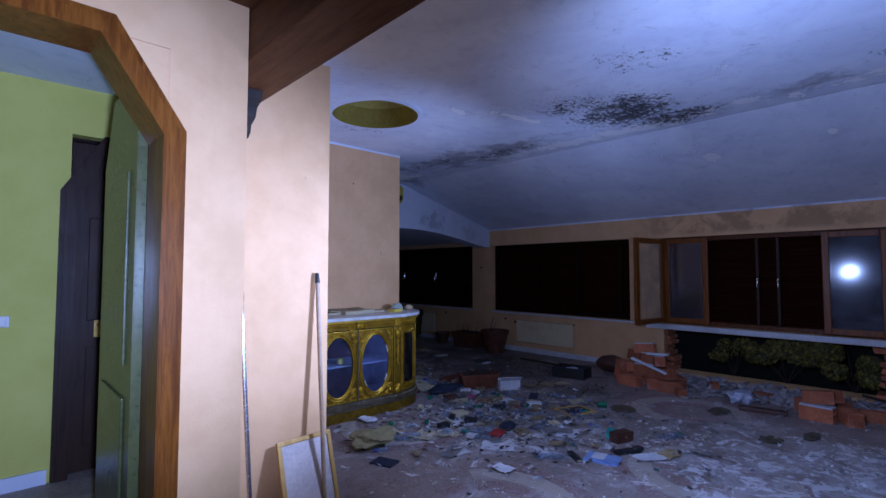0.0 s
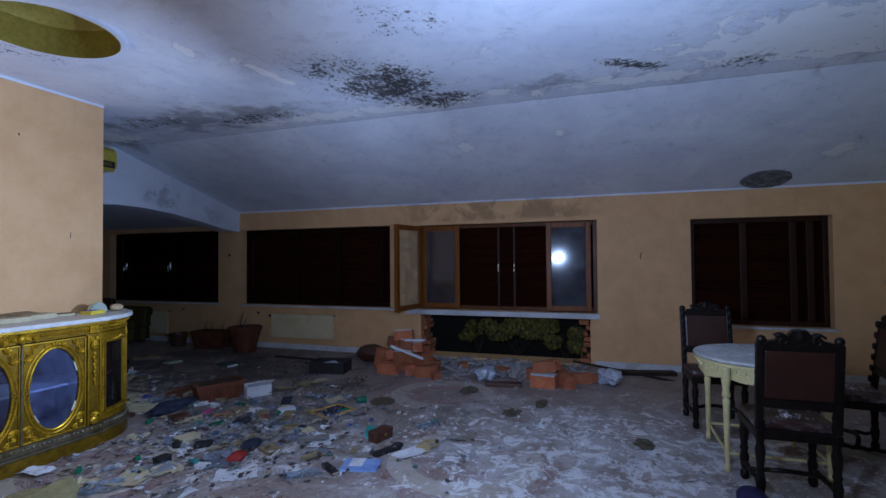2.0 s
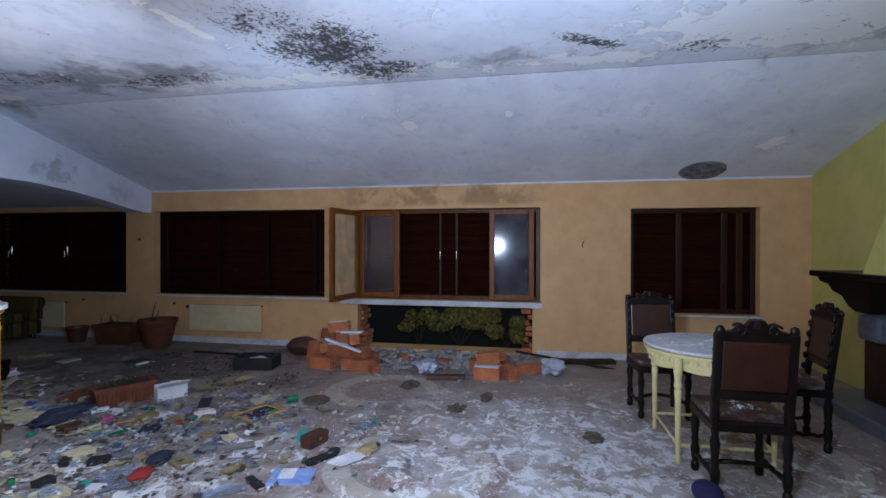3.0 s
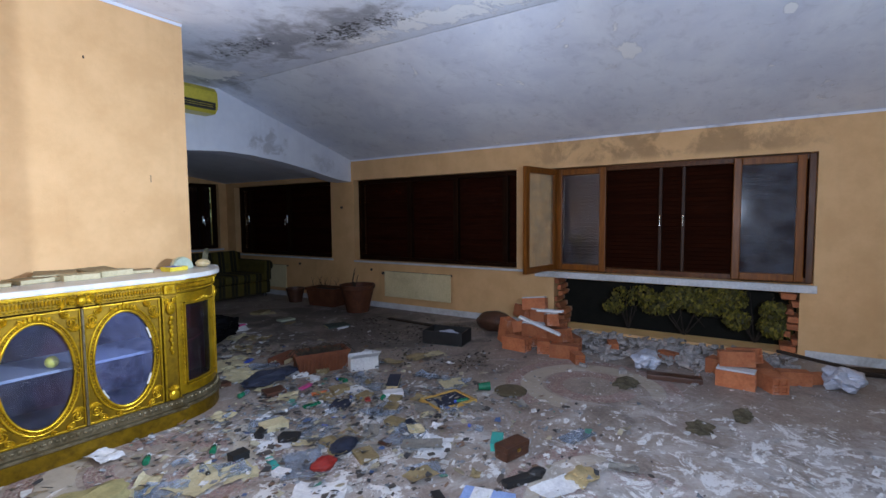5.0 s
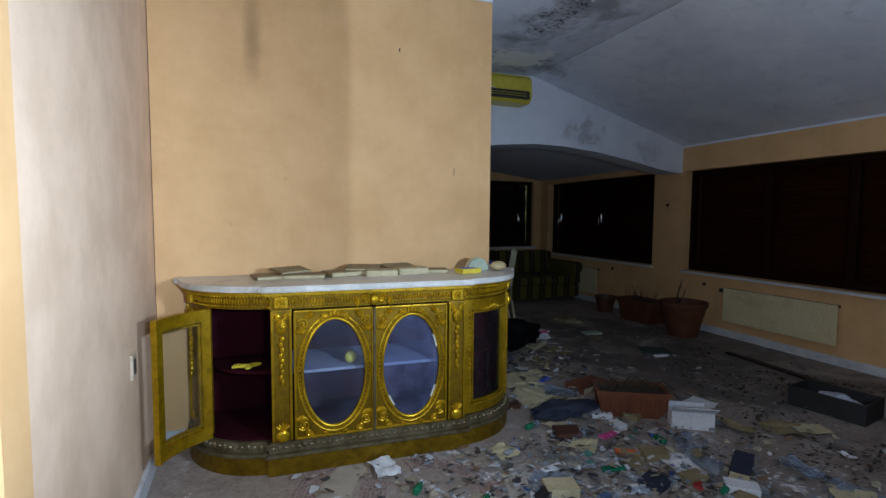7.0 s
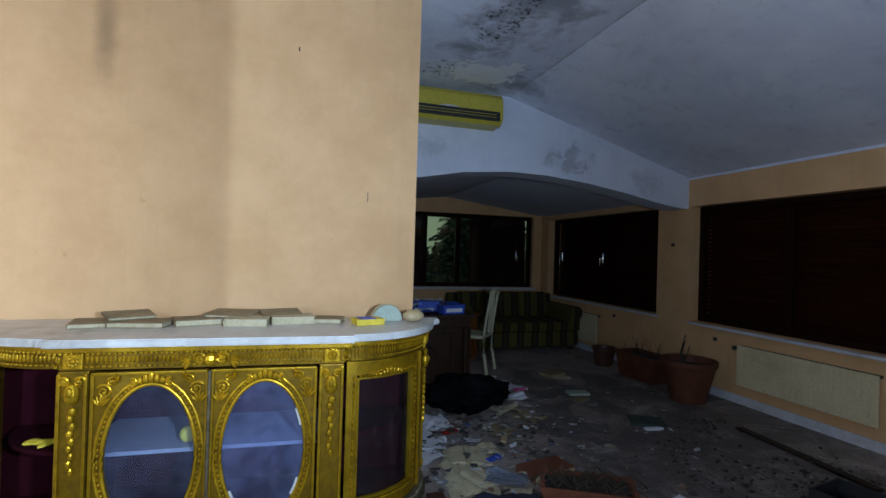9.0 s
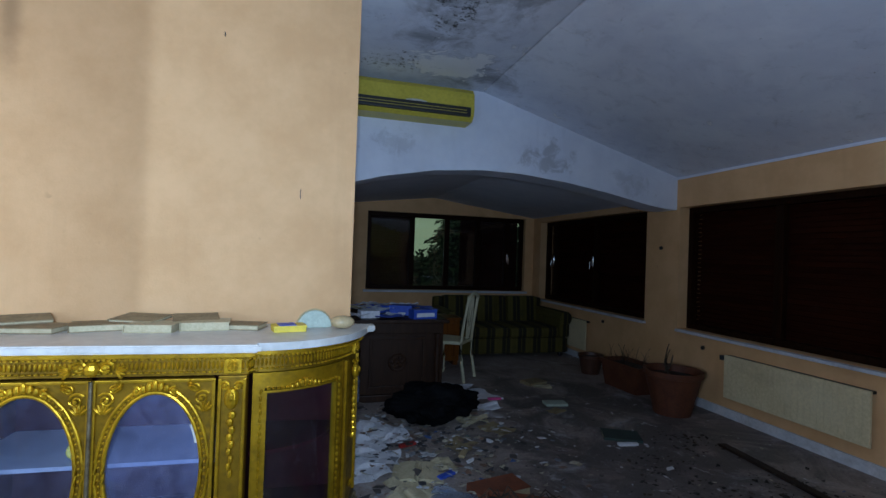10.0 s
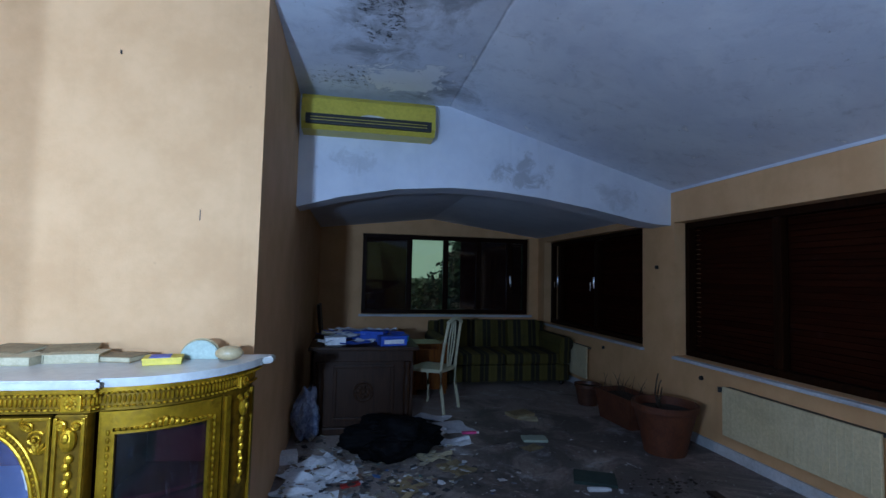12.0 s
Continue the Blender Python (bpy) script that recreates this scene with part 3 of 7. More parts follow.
bm.faces.new(rings[-1])
part("lining", bm, OLD_GOLD, rec, "olive-gold lining", True)
bm = bmesh.new()
prof = ((HR + 0.001, -0.015), (HR + 0.035, -0.012), (HR + 0.045, 0.02), (HR + 0.001, 0.05))
rings = [[bm.verts.new((r * math.cos(2 * math.pi * i / seg), r * math.sin(2 * math.pi * i / seg), z)) for i in range(seg)] for r, z in prof]
for a, b in zip(rings, rings[1:] + rings[:1]):
    for i in range(seg):
        bm.faces.new((a[i], a[(i + 1) % seg], b[(i + 1) % seg], b[i]))
part("rim", bm, WHITE_WALL, rec, "chipped white rim", True)

# the arched wall over the way into the alcove
arch = [(XA, 0), (4.12, 2.05), (4.5, 2.16), (5.0, 2.255), (5.5, 2.295), (5.9, 2.29), (6.4, 2.245), (6.9, 2.17), (7.4, 2.075), (7.62, 2.045), (XW, 2.04)]
bm = bmesh.new()
lower = arch[1:]
pts = [(x, z) for x, z in lower] + [(x, ceil_z(x) + 0.02) for x in (XW, 5.47, XA)]
ys = (YA, YA + 0.32)
cols = [[bm.verts.new((x, y, z)) for x, z in pts] for y in ys]
bm.faces.new(cols[0])
bm.faces.new(cols[1][::-1])
n = len(pts)
for i in range(n):
    bm.faces.new((cols[0][i], cols[0][(i + 1) % n], cols[1][(i + 1) % n], cols[1][i]))
structure("wall_arch", bm, WHITE_WALL, "white plaster wall with a shallow arch and mould stains", "wall")
# low gabled ceiling of the alcove
bm = bmesh.new()
gx = (XA, 5.9, XW + 0.02)
gz = (2.21, 2.42, 2.16)
for (xa, za), (xb, zb) in zip(zip(gx, gz), list(zip(gx, gz))[1:]):
    v = [bm.verts.new(c) for c in ((xa, YA + 0.3, za), (xb, YA + 0.3, zb), (xb, YB, zb), (xa, YB, za))]
    bm.faces.new(v)
structure("ceiling_alcove", bm, WHITE_WALL, "low white gabled ceiling over the alcove", "ceiling")

# cornice line of bare white paint at the top of the orange walls
structure("trim_east", boxed(XW - 0.010, XW - 0.001, YR, YA, 2.372, 2.396), WHITE_WALL, "thin white painted line under the ceiling", "trim")
structure("trim_cabinet", boxed(1.89, XA, YC - 0.008, YC - 0.001, 3.015, 3.04), WHITE_WALL, "thin white painted line under the ceiling", "trim")
structure("baseboard_east", boxed(XW - 0.022, XW - 0.002, 3.3, YB, 0, 0.085), SILL, "pale grey stone skirting", "baseboard")
structure("baseboard_east_far", boxed(XW - 0.022, XW - 0.002, YR, 0.6, 0, 0.085), SILL, "pale grey stone skirting", "baseboard")
bm = bmesh.new()
prism(bm, [(1.947, 3.08), (1.967, 3.08), (1.907, YC - 0.03), (1.887, YC - 0.03)], 0, 0.10)
structure("baseboard_niche", bm, SILL, "pale grey stone skirting", "baseboard")
structure("baseboard_cabinet", boxed(1.915, XA, YC - 0.022, YC - 0.002, 0, 0.10), SILL, "pale grey stone skirting", "baseboard")
structure("baseboard_poles", boxed(1.13, 1.945, 3.078, 3.098, 0, 0.10), SILL, "pale grey stone skirting", "baseboard")

# ---- windows ----


def sash(name, parent, w, z0, z1, m, label="", pane=None):
    """A casement w wide hung on its local origin, in the plane x = 0, reaching along +y."""
    s = new(name)
    s.parent = parent
    s.matrix_basis = m
    if label:
        s["label"] = label
    t, d = 0.075, 0.05
    for nm, b in (("stile", (0, t, z0, z1)), ("stile", (w - t, w, z0, z1)), ("rail", (t, w - t, z1 - t, z1)), ("rail", (t, w - t, z0, z0 + t))):
        part(nm, boxed(-d / 2, d / 2, b[0], b[1], b[2], b[3], 0.008), CASEMENT, s)
    p = part("pane", boxed(-0.003, 0.003, t - 0.005, w - t + 0.005, z0 + t - 0.005, z1 - t + 0.005), pane or GLASS, s)
    p.visible_shadow = False
    return s


def window_east(name, o, label, sashes, timber):
    y0, y1, z0, z1 = o
    w = thing(name, pose(XW, 0, 0), label, "window", kind="structure")
    f = 0.06
    fr = 0.12
    for nm, b in (("frame", (y0, y0 + f, z0, z1)), ("frame", (y1 - f, y1, z0, z1)), ("frame", (y0 + f, y1 - f, z1 - f, z1)), ("frame", (y0 + f, y1 - f, z0, z0 + f))):
        part("window_frame", boxed(fr, fr + 0.08, b[0], b[1], b[2], b[3], 0.006), timber, w)
    for k in sashes:
        if k[0] == "rib":
            part("mullion", boxed(fr + 0.004, fr + 0.05, k[1] - 0.018, k[1] + 0.018, z0 + f, z1 - f, 0.006), MID_WOOD, w)
        elif k[0] == "mullion":
            part("mullion", boxed(fr + 0.004, fr + 0.07, k[1] - 0.04, k[1] + 0.04, z0 + f, z1 - f, 0.006), timber, w)
        else:
            sash("casement", w, k[1], z0 + 0.02, z1 - 0.02, k[2], "", k[3] if len(k) > 3 else None)
    h, n = 0.048, int((z1 - z0) / 0.048) + 1
    for i in range(n):
        zz = z0 + i * h
        part("slat", boxed(0.24, 0.256, y0, y1, zz, zz + h - 0.004, 0.003), SHUTTER, w)
    # board added behind the slats to stop sky light in the gaps
    part("shutter_backing", boxed(0.30, 0.32, y0 - 0.02, y1 + 0.02, z0 - 0.02, z1 + 0.02), SHUTTER, w)
    return w


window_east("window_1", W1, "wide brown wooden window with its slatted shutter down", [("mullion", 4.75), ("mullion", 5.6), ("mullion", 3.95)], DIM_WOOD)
WIN_MID = window_east("window_2", W2, "brown wooden window with one casement swung open and its shutter down",
            [("sash", 0.72, pose(0.02, 3.19, 0, 0, 0, 80), BEIGE_PANE), ("sash", 0.62, pose(0.085, 2.58, 0), HAZE_PANE), ("sash", 0.62, pose(0.07, 0.64, 0, 0, 0, 4.4), BLUE_PANE), ("rib", 1.98), ("rib", 1.74)], BROWN_WOOD)
window_east("window_3", W3, "brown wooden window with its slatted shutter down", [("mullion", -1.25), ("mullion", -1.80), ("mullion", -1.98)], MID_WOOD)
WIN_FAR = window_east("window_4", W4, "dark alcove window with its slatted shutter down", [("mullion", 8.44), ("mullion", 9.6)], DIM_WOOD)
CHROME = surface("polished_chrome", (0.72, 0.73, 0.76), (0.82, 0.83, 0.86), 20, 80, 0.16, 1.0, 0.02)


def window_handle(parent, x, y, z, out, material=CHROME):
    """A lever on a rounded plate; out is the way it stands off the frame."""
    bm = bmesh.new()
    lathe(bm, [(0.004, -0.085), (0.017, -0.075), (0.022, -0.04), (0.022, 0.04), (0.017, 0.075), (0.004, 0.085)], 16, Matrix.Translation((x, y, z)))
    plate = part("handle", bm, material, parent, "bright metal window handle", True)
    bm = bmesh.new()
    tip = Vector((x, y, z)) + Vector(out) * 0.055
    rod(bm, (x, y, z), tip, 0.008)
    rod(bm, tip, tip - Vector((0, 0, 0.11)), 0.009, 0.007)
    part("lever", bm, material, plate, "", True)


for w, x, y, out in ((WIN_MID, 0.16, 1.98, (-1, 0, 0)), (WIN_MID, 0.16, 1.74, (-1, 0, 0)), (WIN_FAR, 0.10, 9.6, (-1, 0, 0)), (WIN_FAR, 0.10, 8.44, (-1, 0, 0))):
    window_handle(w, x, y, 1.43, out)
structure("window_sill_1", boxed(XW - 0.06, XW + 0.13, 3.46, 6.62, 0.715, 0.742, 0.004), SILL, "chipped pale stone window sill", "window sill")
structure("window_sill_2", boxed(XW - 0.06, XW + 0.13, 0.53, 3.44, 0.665, 0.738, 0.004), SILL, "chipped pale stone window sill over the hole", "window sill")
structure("window_sill_3", boxed(XW - 0.05, XW + 0.13, -2.2, -0.6, 0.60, 0.628, 0.004), SILL, "pale stone window sill with crumbs", "window sill")
structure("window_sill_4", boxed(XW - 0.05, XW + 0.13, 7.15, 9.95, 0.72, 0.748, 0.004), SILL, "pale stone window sill", "window sill")

w5 = thing("window_5", pose(0, YB, 0), "brown wooden end window with a gap that shows trees at dusk", "window", kind="structure")
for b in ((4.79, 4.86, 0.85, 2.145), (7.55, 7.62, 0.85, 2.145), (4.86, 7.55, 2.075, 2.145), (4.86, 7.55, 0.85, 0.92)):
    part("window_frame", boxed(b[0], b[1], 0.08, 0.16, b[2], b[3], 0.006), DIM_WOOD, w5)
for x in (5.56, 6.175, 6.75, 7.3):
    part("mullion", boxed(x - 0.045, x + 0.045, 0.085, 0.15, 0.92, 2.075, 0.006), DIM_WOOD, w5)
for a, b in ((4.86, 5.515), (5.605, 6.13), (6.22, 6.705), (6.795, 7.255), (7.345, 7.55)):
    p = part("pane", boxed(a, b, 0.113, 0.119, 0.92, 2.075), GLASS, w5)
    p.visible_shadow = False
for a, b in ((4.86, 5.60), (6.46, 7.55)):
    for i in range(24):
        part("slat", boxed(a, b, 0.2, 0.216, 0.92 + i * 0.048, 0.964 + i * 0.048, 0.003), SHUTTER, w5)
    # added board again, blocking the sky behind these slats
    part("shutter_backing", boxed(a, b, 0.23, 0.25, 0.86, 2.14), SHUTTER, w5)
window_handle(w5, 7.3, 0.06, 1.43, (0, -1, 0))
structure("window_sill_5", boxed(4.75, 7.66, YB - 0.06, YB + 0.08, 0.81, 0.848, 0.004), SILL, "pale stone window sill", "window sill")

# ---- doorway and the start of the walk ----
DOOR_LINE = [(-0.39, 0.0), (-0.39, 2.115), (-0.155, 2.50), (0.575, 2.50), (0.82, 2.115), (0.82, 0.0)]


def door_frame(name, line, y0, y1, material, label, width=0.09):
    d = thing(name, pose(0, 0, 0), label, "door frame", kind="structure")
    P = [Vector((x, 0, z)) for x, z in line]
    U = [(b - a).normalized() for a, b in zip(P, P[1:])]
    N = [Vector((u.z, 0, -u.x)) for u in U]

    def corner(i, o):
        if i == 0:
            return P[0] + N[0] * o
        if i == len(P) - 1:
            return P[-1] + N[-1] * o
        m = (N[i - 1] + N[i]).normalized()
        return P[i] + m * (o / m.dot(N[i]))

    for i in range(len(P) - 1):
        bm = bmesh.new()
        for lo, hi, ya, yb in ((-width / 2, width / 2, y0, y1), (-width * 0.22, width * 0.5, y0 - 0.014, y0 - 0.001)):
            vs = []
            for yy in (ya, yb):
                vs.append([bm.verts.new(p + Vector((0, yy, 0))) for p in (corner(i, lo), corner(i + 1, lo), corner(i + 1, hi), corner(i, hi))])
            bm.faces.new(vs[0])
            bm.faces.new(vs[1][::-1])
            for k in range(4):
                bm.faces.new((vs[0][k], vs[0][(k + 1) % 4], vs[1][(k + 1) % 4], vs[1][k]))
        part("jamb", bm, material, d)
    return d


door_frame("door_1", DOOR_LINE, 2.425, 2.67, DOOR_WOOD, "brown wooden door frame with chamfered upper corners")
for xs in (((0.80, 2.12), (0.80, 2.478), (0.57, 2.478)), ((-0.35, 2.12), (-0.35, 2.478), (-0.13, 2.478))):
    bm = bmesh.new()
    a = [bm.verts.new((x, 2.453, z)) for x, z in xs]
    b = [bm.verts.new((x, 2.648, z)) for x, z in xs]
    bm.faces.new(a)
    bm.faces.new(b[::-1])
    for i in range(3):
        bm.faces.new((a[i], a[(i + 1) % 3], b[(i + 1) % 3], b[i]))
    structure("wall_door_corner", bm, ORANGE, "plastered corner over the chamfered doorway", "wall")
# dark door; the green wall's reflection is put into its base colour
LEAF = surface("door_with_green_reflection", (0.055, 0.06, 0.02), (0.09, 0.095, 0.03), 3, 40, 0.3, 0, 0.05, (0.05, 0.03, 0.01), 0.4)
leaf = thing("door_leaf", pose(0.755, 2.68, 0), "glossy dark door standing open into the green room", "door", kind="structure")
bm = bmesh.new()
prism(bm, [(0.0, 0.012), (0.80, 0.012), (0.80, 2.1), (0.60, 2.44), (0.0, 2.44)], -0.02, 0.02, Matrix(((0, 0, 1, 0), (1, 0, 0, 0), (0, 1, 0, 0), (0, 0, 0, 1))))
part("leaf", bm, LEAF, leaf)
for z0, z1 in ((0.15, 0.95), (1.1, 2.0)):
    part("panel", boxed(-0.032, -0.019, 0.13, 0.67, z0, z1, 0.006), LEAF, leaf)
door_frame("door_2", [(0.69, 0.0), (0.69, 2.13), (0.93, 2.54), (1.28, 2.54), (1.52, 2.13), (1.52, 0.0)], 4.72, 4.87, DARK_WOOD, "dark wooden door frame with chamfered corners", 0.1)
d2 = thing("door_2_leaf", pose(1.1, 4.80, 0), "closed dark panelled door with a brass handle", "door", kind="structure")
part("leaf", boxed(-0.39, 0.39, 0, 0.04, 0.01, 2.53), DARK_WOOD, d2)
for z0, z1 in ((0.2, 0.95), (1.15, 1.95)):
    part("panel", boxed(-0.27, 0.27, -0.014, 0.001, z0, z1, 0.008), DARK_WOOD, d2)
bm = bmesh.new()
rod(bm, (-0.2, -0.002, 1.12), (-0.2, -0.05, 1.12), 0.009)
rod(bm, (-0.21, -0.045, 1.12), (-0.09, -0.045, 1.12), 0.009)
box(bm, -0.22, -0.18, -0.008, 0.0, 1.02, 1.2, 0.002)
part("handle", bm, BRASS, d2, "brass lever handle")
bm = boxed(0.30, 0.39, 4.738, 4.749, 1.14, 1.22, 0.004)
box(bm, 0.32, 0.37, 4.732, 4.739, 1.15, 1.21, 0.003)
tagged(part("light_switch", bm, MARBLE), "white plastic light switch on the green wall", "light switch")

SOOTY = surface("sooty_wood", (0.012, 0.009, 0.007), (0.03, 0.02, 0.014), 9, 60, 0.85, 0, 0.4)
beam = thing("ceiling_beam", pose(0, 0, 0), "dark brown timber beam on a carved corbel", "beam", kind="structure")
part("beam", boxed(1.135, 1.41, -2.7, 3.09, 2.53, 2.785, 0.012), BEAM, beam)
bm = boxed(0.95, 1.62, -2.7, 2.76, 2.787, 2.86, 0.008)
box(bm, 1.412, 1.55, 2.4, 3.09, 2.72, 2.785, 0.01)
part("plank", bm, BEAM, beam)
bm = bmesh.new()
prism(bm, [(3.096, 2.30), (2.96, 2.305), (2.93, 2.33), (2.92, 2.37), (2.86, 2.40), (2.84, 2.45), (2.78, 2.48), (2.77, 2.527), (3.096, 2.527)], 1.134, 1.335, Matrix(((0, 0, 1, 0), (1, 0, 0, 0), (0, 1, 0, 0), (0, 0, 0, 1))))
part("corbel", bm, SOOTY, beam, "blackened carved corbel")

mop = thing("mop_pole", pose(0, 0, 0), "chrome mop pole with a black grip leaning on the wall", "pole")
bm = bmesh.new()
rod(bm, (1.375, 2.90, 0.0), (1.352, 3.062, 1.36), 0.0125)
part("shaft", bm, STEEL, mop, "", True)
bm = bmesh.new()
rod(bm, (1.352, 3.061, 1.355), (1.350, 3.075, 1.475), 0.016)
part("grip", bm, BLACK, mop, "black plastic grip", True)
broom = thing("broom_pole", pose(0, 0, 0), "worn wooden broom handle leaning on the wall", "pole")
bm = bmesh.new()
rod(bm, (1.858, 2.95, 0.0), (1.852, 3.074, 1.46), 0.014)
part("shaft", bm, surface("worn_handle", (0.30, 0.20, 0.11), (0.42, 0.30, 0.18), 8, 60, 0.5), broom, "", True)
bm = bmesh.new()
rod(bm, (1.852, 3.073, 1.455), (1.852, 3.08, 1.52), 0.017, 0.012)
part("cap", bm, BLACK, broom, "dark plastic cap", True)
GOLD_PINE = wood("honey_pine", (0.45, 0.26, 0.06), (0.62, 0.40, 0.12), 0.4)


def picture_frame(m, w, h, t, label, board, wood_mat=GOLD_PINE):
    p = thing("picture_frame", m, label, "picture frame")
    for b in ((-w / 2, w / 2, 0, t), (-w / 2, w / 2, h - t, h), (-w / 2, -w / 2 + t, t, h - t), (w / 2 - t, w / 2, t, h - t)):
        part("moulding", boxed(b[0], b[1], -0.012, 0.012, b[2], b[3], 0.004), wood_mat, p)
    part("board", boxed(-w / 2 + t - 0.003, w / 2 - t + 0.003, -0.002, 0.004, t - 0.003, h - t + 0.003), board, p)
    return p


PALE_BOARD = surface("pale_board", (0.50, 0.42, 0.36), (0.60, 0.52, 0.46), 6, 40, 0.4, 0, 0.1, (0.35, 0.38, 0.45), 0.5)
picture_frame(pose(1.775, 2.93, 0.0, -16, 0, 4), 0.38, 0.50, 0.028, "empty honey-coloured wooden picture frame leaning on the wall", PALE_BOARD)

bm = boxed(-0.007, 0.007, -0.04, 0.04, -0.06, 0.06, 0.004)
sock = part("wall_socket", bm, surface("beige_plastic", (0.4, 0.32, 0.24), (0.5, 0.4, 0.3), 9, 60, 0.4))
sock.matrix_world = pose(1.916, 4.37, 0.72, 0, 0, 1.75)
tagged(sock, "small beige electric socket on the niche wall", "socket")
bm = boxed(0, 0.004, -0.022, 0.022, -0.035, 0.035, 0.002)
part("insert", bm, BLACK, sock, "dark socket insert").location = (0.006, 0, 0)

# ---- air conditioner ----
ac = thing("air_conditioner", pose(4.725, YA, 2.69), "yellowed wall air conditioner above the arch", "air conditioner")
bm = bmesh.new()
outline = [(0, 0), (-0.20, 0.0), (-0.25, 0.05), (-0.26, 0.10), (-0.25, 0.24), (-0.20, 0.295), (0, 0.298)]
mx = Matrix(((0, 0, 1, 0), (1, 0, 0, 0), (0, 1, 0, 0), (0, 0, 0, 1)))
prism(bm, outline, -0.567, 0.567, mx)
part("body", bm, YELLOWED, ac)
bm = bmesh.new()
prism(bm, [(-0.235, 0.112), (-0.268, 0.115), (-0.258, 0.245), (-0.222, 0.285), (-0.20, 0.285)], -0.555, 0.555, mx)
part("front_panel", bm, YELLOWED, ac)
part("air_outlet", boxed(-0.53, 0.53, -0.274, -0.20, 0.034, 0.116, 0.004), BLACK, ac, "dark air outlet")
for z in (0.058, 0.082):
    part("louver", boxed(-0.49, 0.49, -0.279, -0.262, z, z + 0.004), YELLOWED, ac)
bm = bmesh.new()
prism(bm, [(0.11 * math.cos(a) + 0.02, 0.028 * math.sin(a) + 0.105) for a in [math.pi * i / 12 for i in range(13)]], -0.272, -0.258, Matrix(((1, 0, 0, 0), (0, 0, 1, 0), (0, 1, 0, 0), (0, 0, 0, 1))))
part("badge", bm, MARBLE, ac, "half-round pale badge")

# ---- radiators ----


def radiator(m, w, h, label):
    r = thing("radiator", m, label, "radiator", "radiators under the windows")
    part("panel", boxed(0.0, 0.02, 0, w, 0, h, 0.006), CREAM, r)
    n = int(w / 0.05)
    bm = bmesh.new()
    for i in range(n):
        y = (i + 0.5) * w / n
        box(bm, -0.0025, 0.004, y - 0.02, y + 0.02, 0.03, h - 0.03, 0.002)
    part("ribs", bm, CREAM, r)
    part("top_grille", boxed(0.018, 0.075, 0.01, w - 0.01, h - 0.025, h - 0.003, 0.003), BLACK, r, "dark top grille")
    bm = bmesh.new()
    rod(bm, (0.04, w, h - 0.05), (0.04, w + 0.07, h - 0.05), 0.011)
    rod(bm, (0.04, w + 0.06, h - 0.06), (0.04, w + 0.06, h - 0.02), 0.022)
    part("valve", bm, BLACK, r, "dark radiator valve", True)
    for y in (0.15, w - 0.15):
        part("bracket", boxed(0.02, 0.083, y - 0.015, y + 0.015, 0.06, h - 0.06), CREAM, r)
    return r


radiator(pose(XW - 0.083, 4.72, 0.2), 1.23, 0.4, "cream panel radiator under the wide window")
radiator(pose(XW - 0.083, 8.3, 0.16), 1.1, 0.42, "cream panel radiator in the alcove")

# ---- gilded display cabinet ----
CX, CY = 3.115, YC - 0.075
cab = thing("display_cabinet", pose(CX, CY, 0, 0, 0, -2.5), "gilded carved display cabinet, oval glass doors, one curved door open", "cabinet")
VELVET = surface("burgundy_velvet", (0.020, 0.0018, 0.005), (0.032, 0.0035, 0.0075), 6, 90, 0.9, 0, 0.15)
VELVET.node_tree.nodes["Principled BSDF"].inputs["Specular IOR Level"].default_value = 0.08
WORN_GILT = surface("worn_silvery_gilt", (0.10, 0.075, 0.035), (0.22, 0.18, 0.11), 14, 70, 0.42, 0.6, 0.5, (0.10, 0.06, 0.015), 0.7)
SHELF_GLASS = surface("pale_blue_shelf", (0.26, 0.31, 0.43), (0.33, 0.38, 0.50), 3, 30, 0.35, 0, 0.03)
HALF, DEP, EA, EB = 0.57, 0.525, 0.465, 0.485


def end_point(th, off=0.0, side=1):
    a, b = EA + off, EB + off
    t = radians(th)
    return (side * (HALF + a * math.cos(t)), -b * math.sin(t))


def plan(off=0.0, n=24):
    left = [end_point(90 * i / n, off, -1) for i in range(n)] + [(-HALF - 0.01 - off * 0.0, -EB - off)]
    mid = [(-HALF + 0.005 - off, -DEP - off), (HALF - 0.005 + off, -DEP - off)]
    right = [(x * -1, y) for x, y in left[::-1]]
    return left + mid + right


def solid(name, off, z0, z1, mat, parent=None, label=""):
    bm = bmesh.new()
    prism(bm, plan(off), z0, z1)
    es = [e for e in bm.edges if abs(e.verts[0].co.z - e.verts[1].co.z) < 1e-6 and e.calc_length() < 3]
    bmesh.ops.bevel(bm, geom=es, offset=min(0.006, (z1 - z0) / 4), segments=2, affect="EDGES")
    return part(name, bm, mat, parent or cab, label, True)


def curve_strip(bm, t0, t1, z0, z1, off0, off1, side, n=10):
    """A curved board on the rounded end, between two angles."""
    cols = []
    for i in range(n + 1):
        th = t0 + (t1 - t0) * i / n
        (xa, ya), (xb, yb) = end_point(th, off0, side), end_point(th, off1, side)
        cols.append([bm.verts.new(p) for p in ((xa, ya, z0), (xb, yb, z0), (xb, yb, z1), (xa, ya, z1))])
    for a, b in zip(cols, cols[1:]):
        for k in range(4):
            bm.faces.new((a[k], b[k], b[(k + 1) % 4], a[(k + 1) % 4]))
    bm.faces.new(cols[0])
    bm.faces.new(cols[-1][::-1])


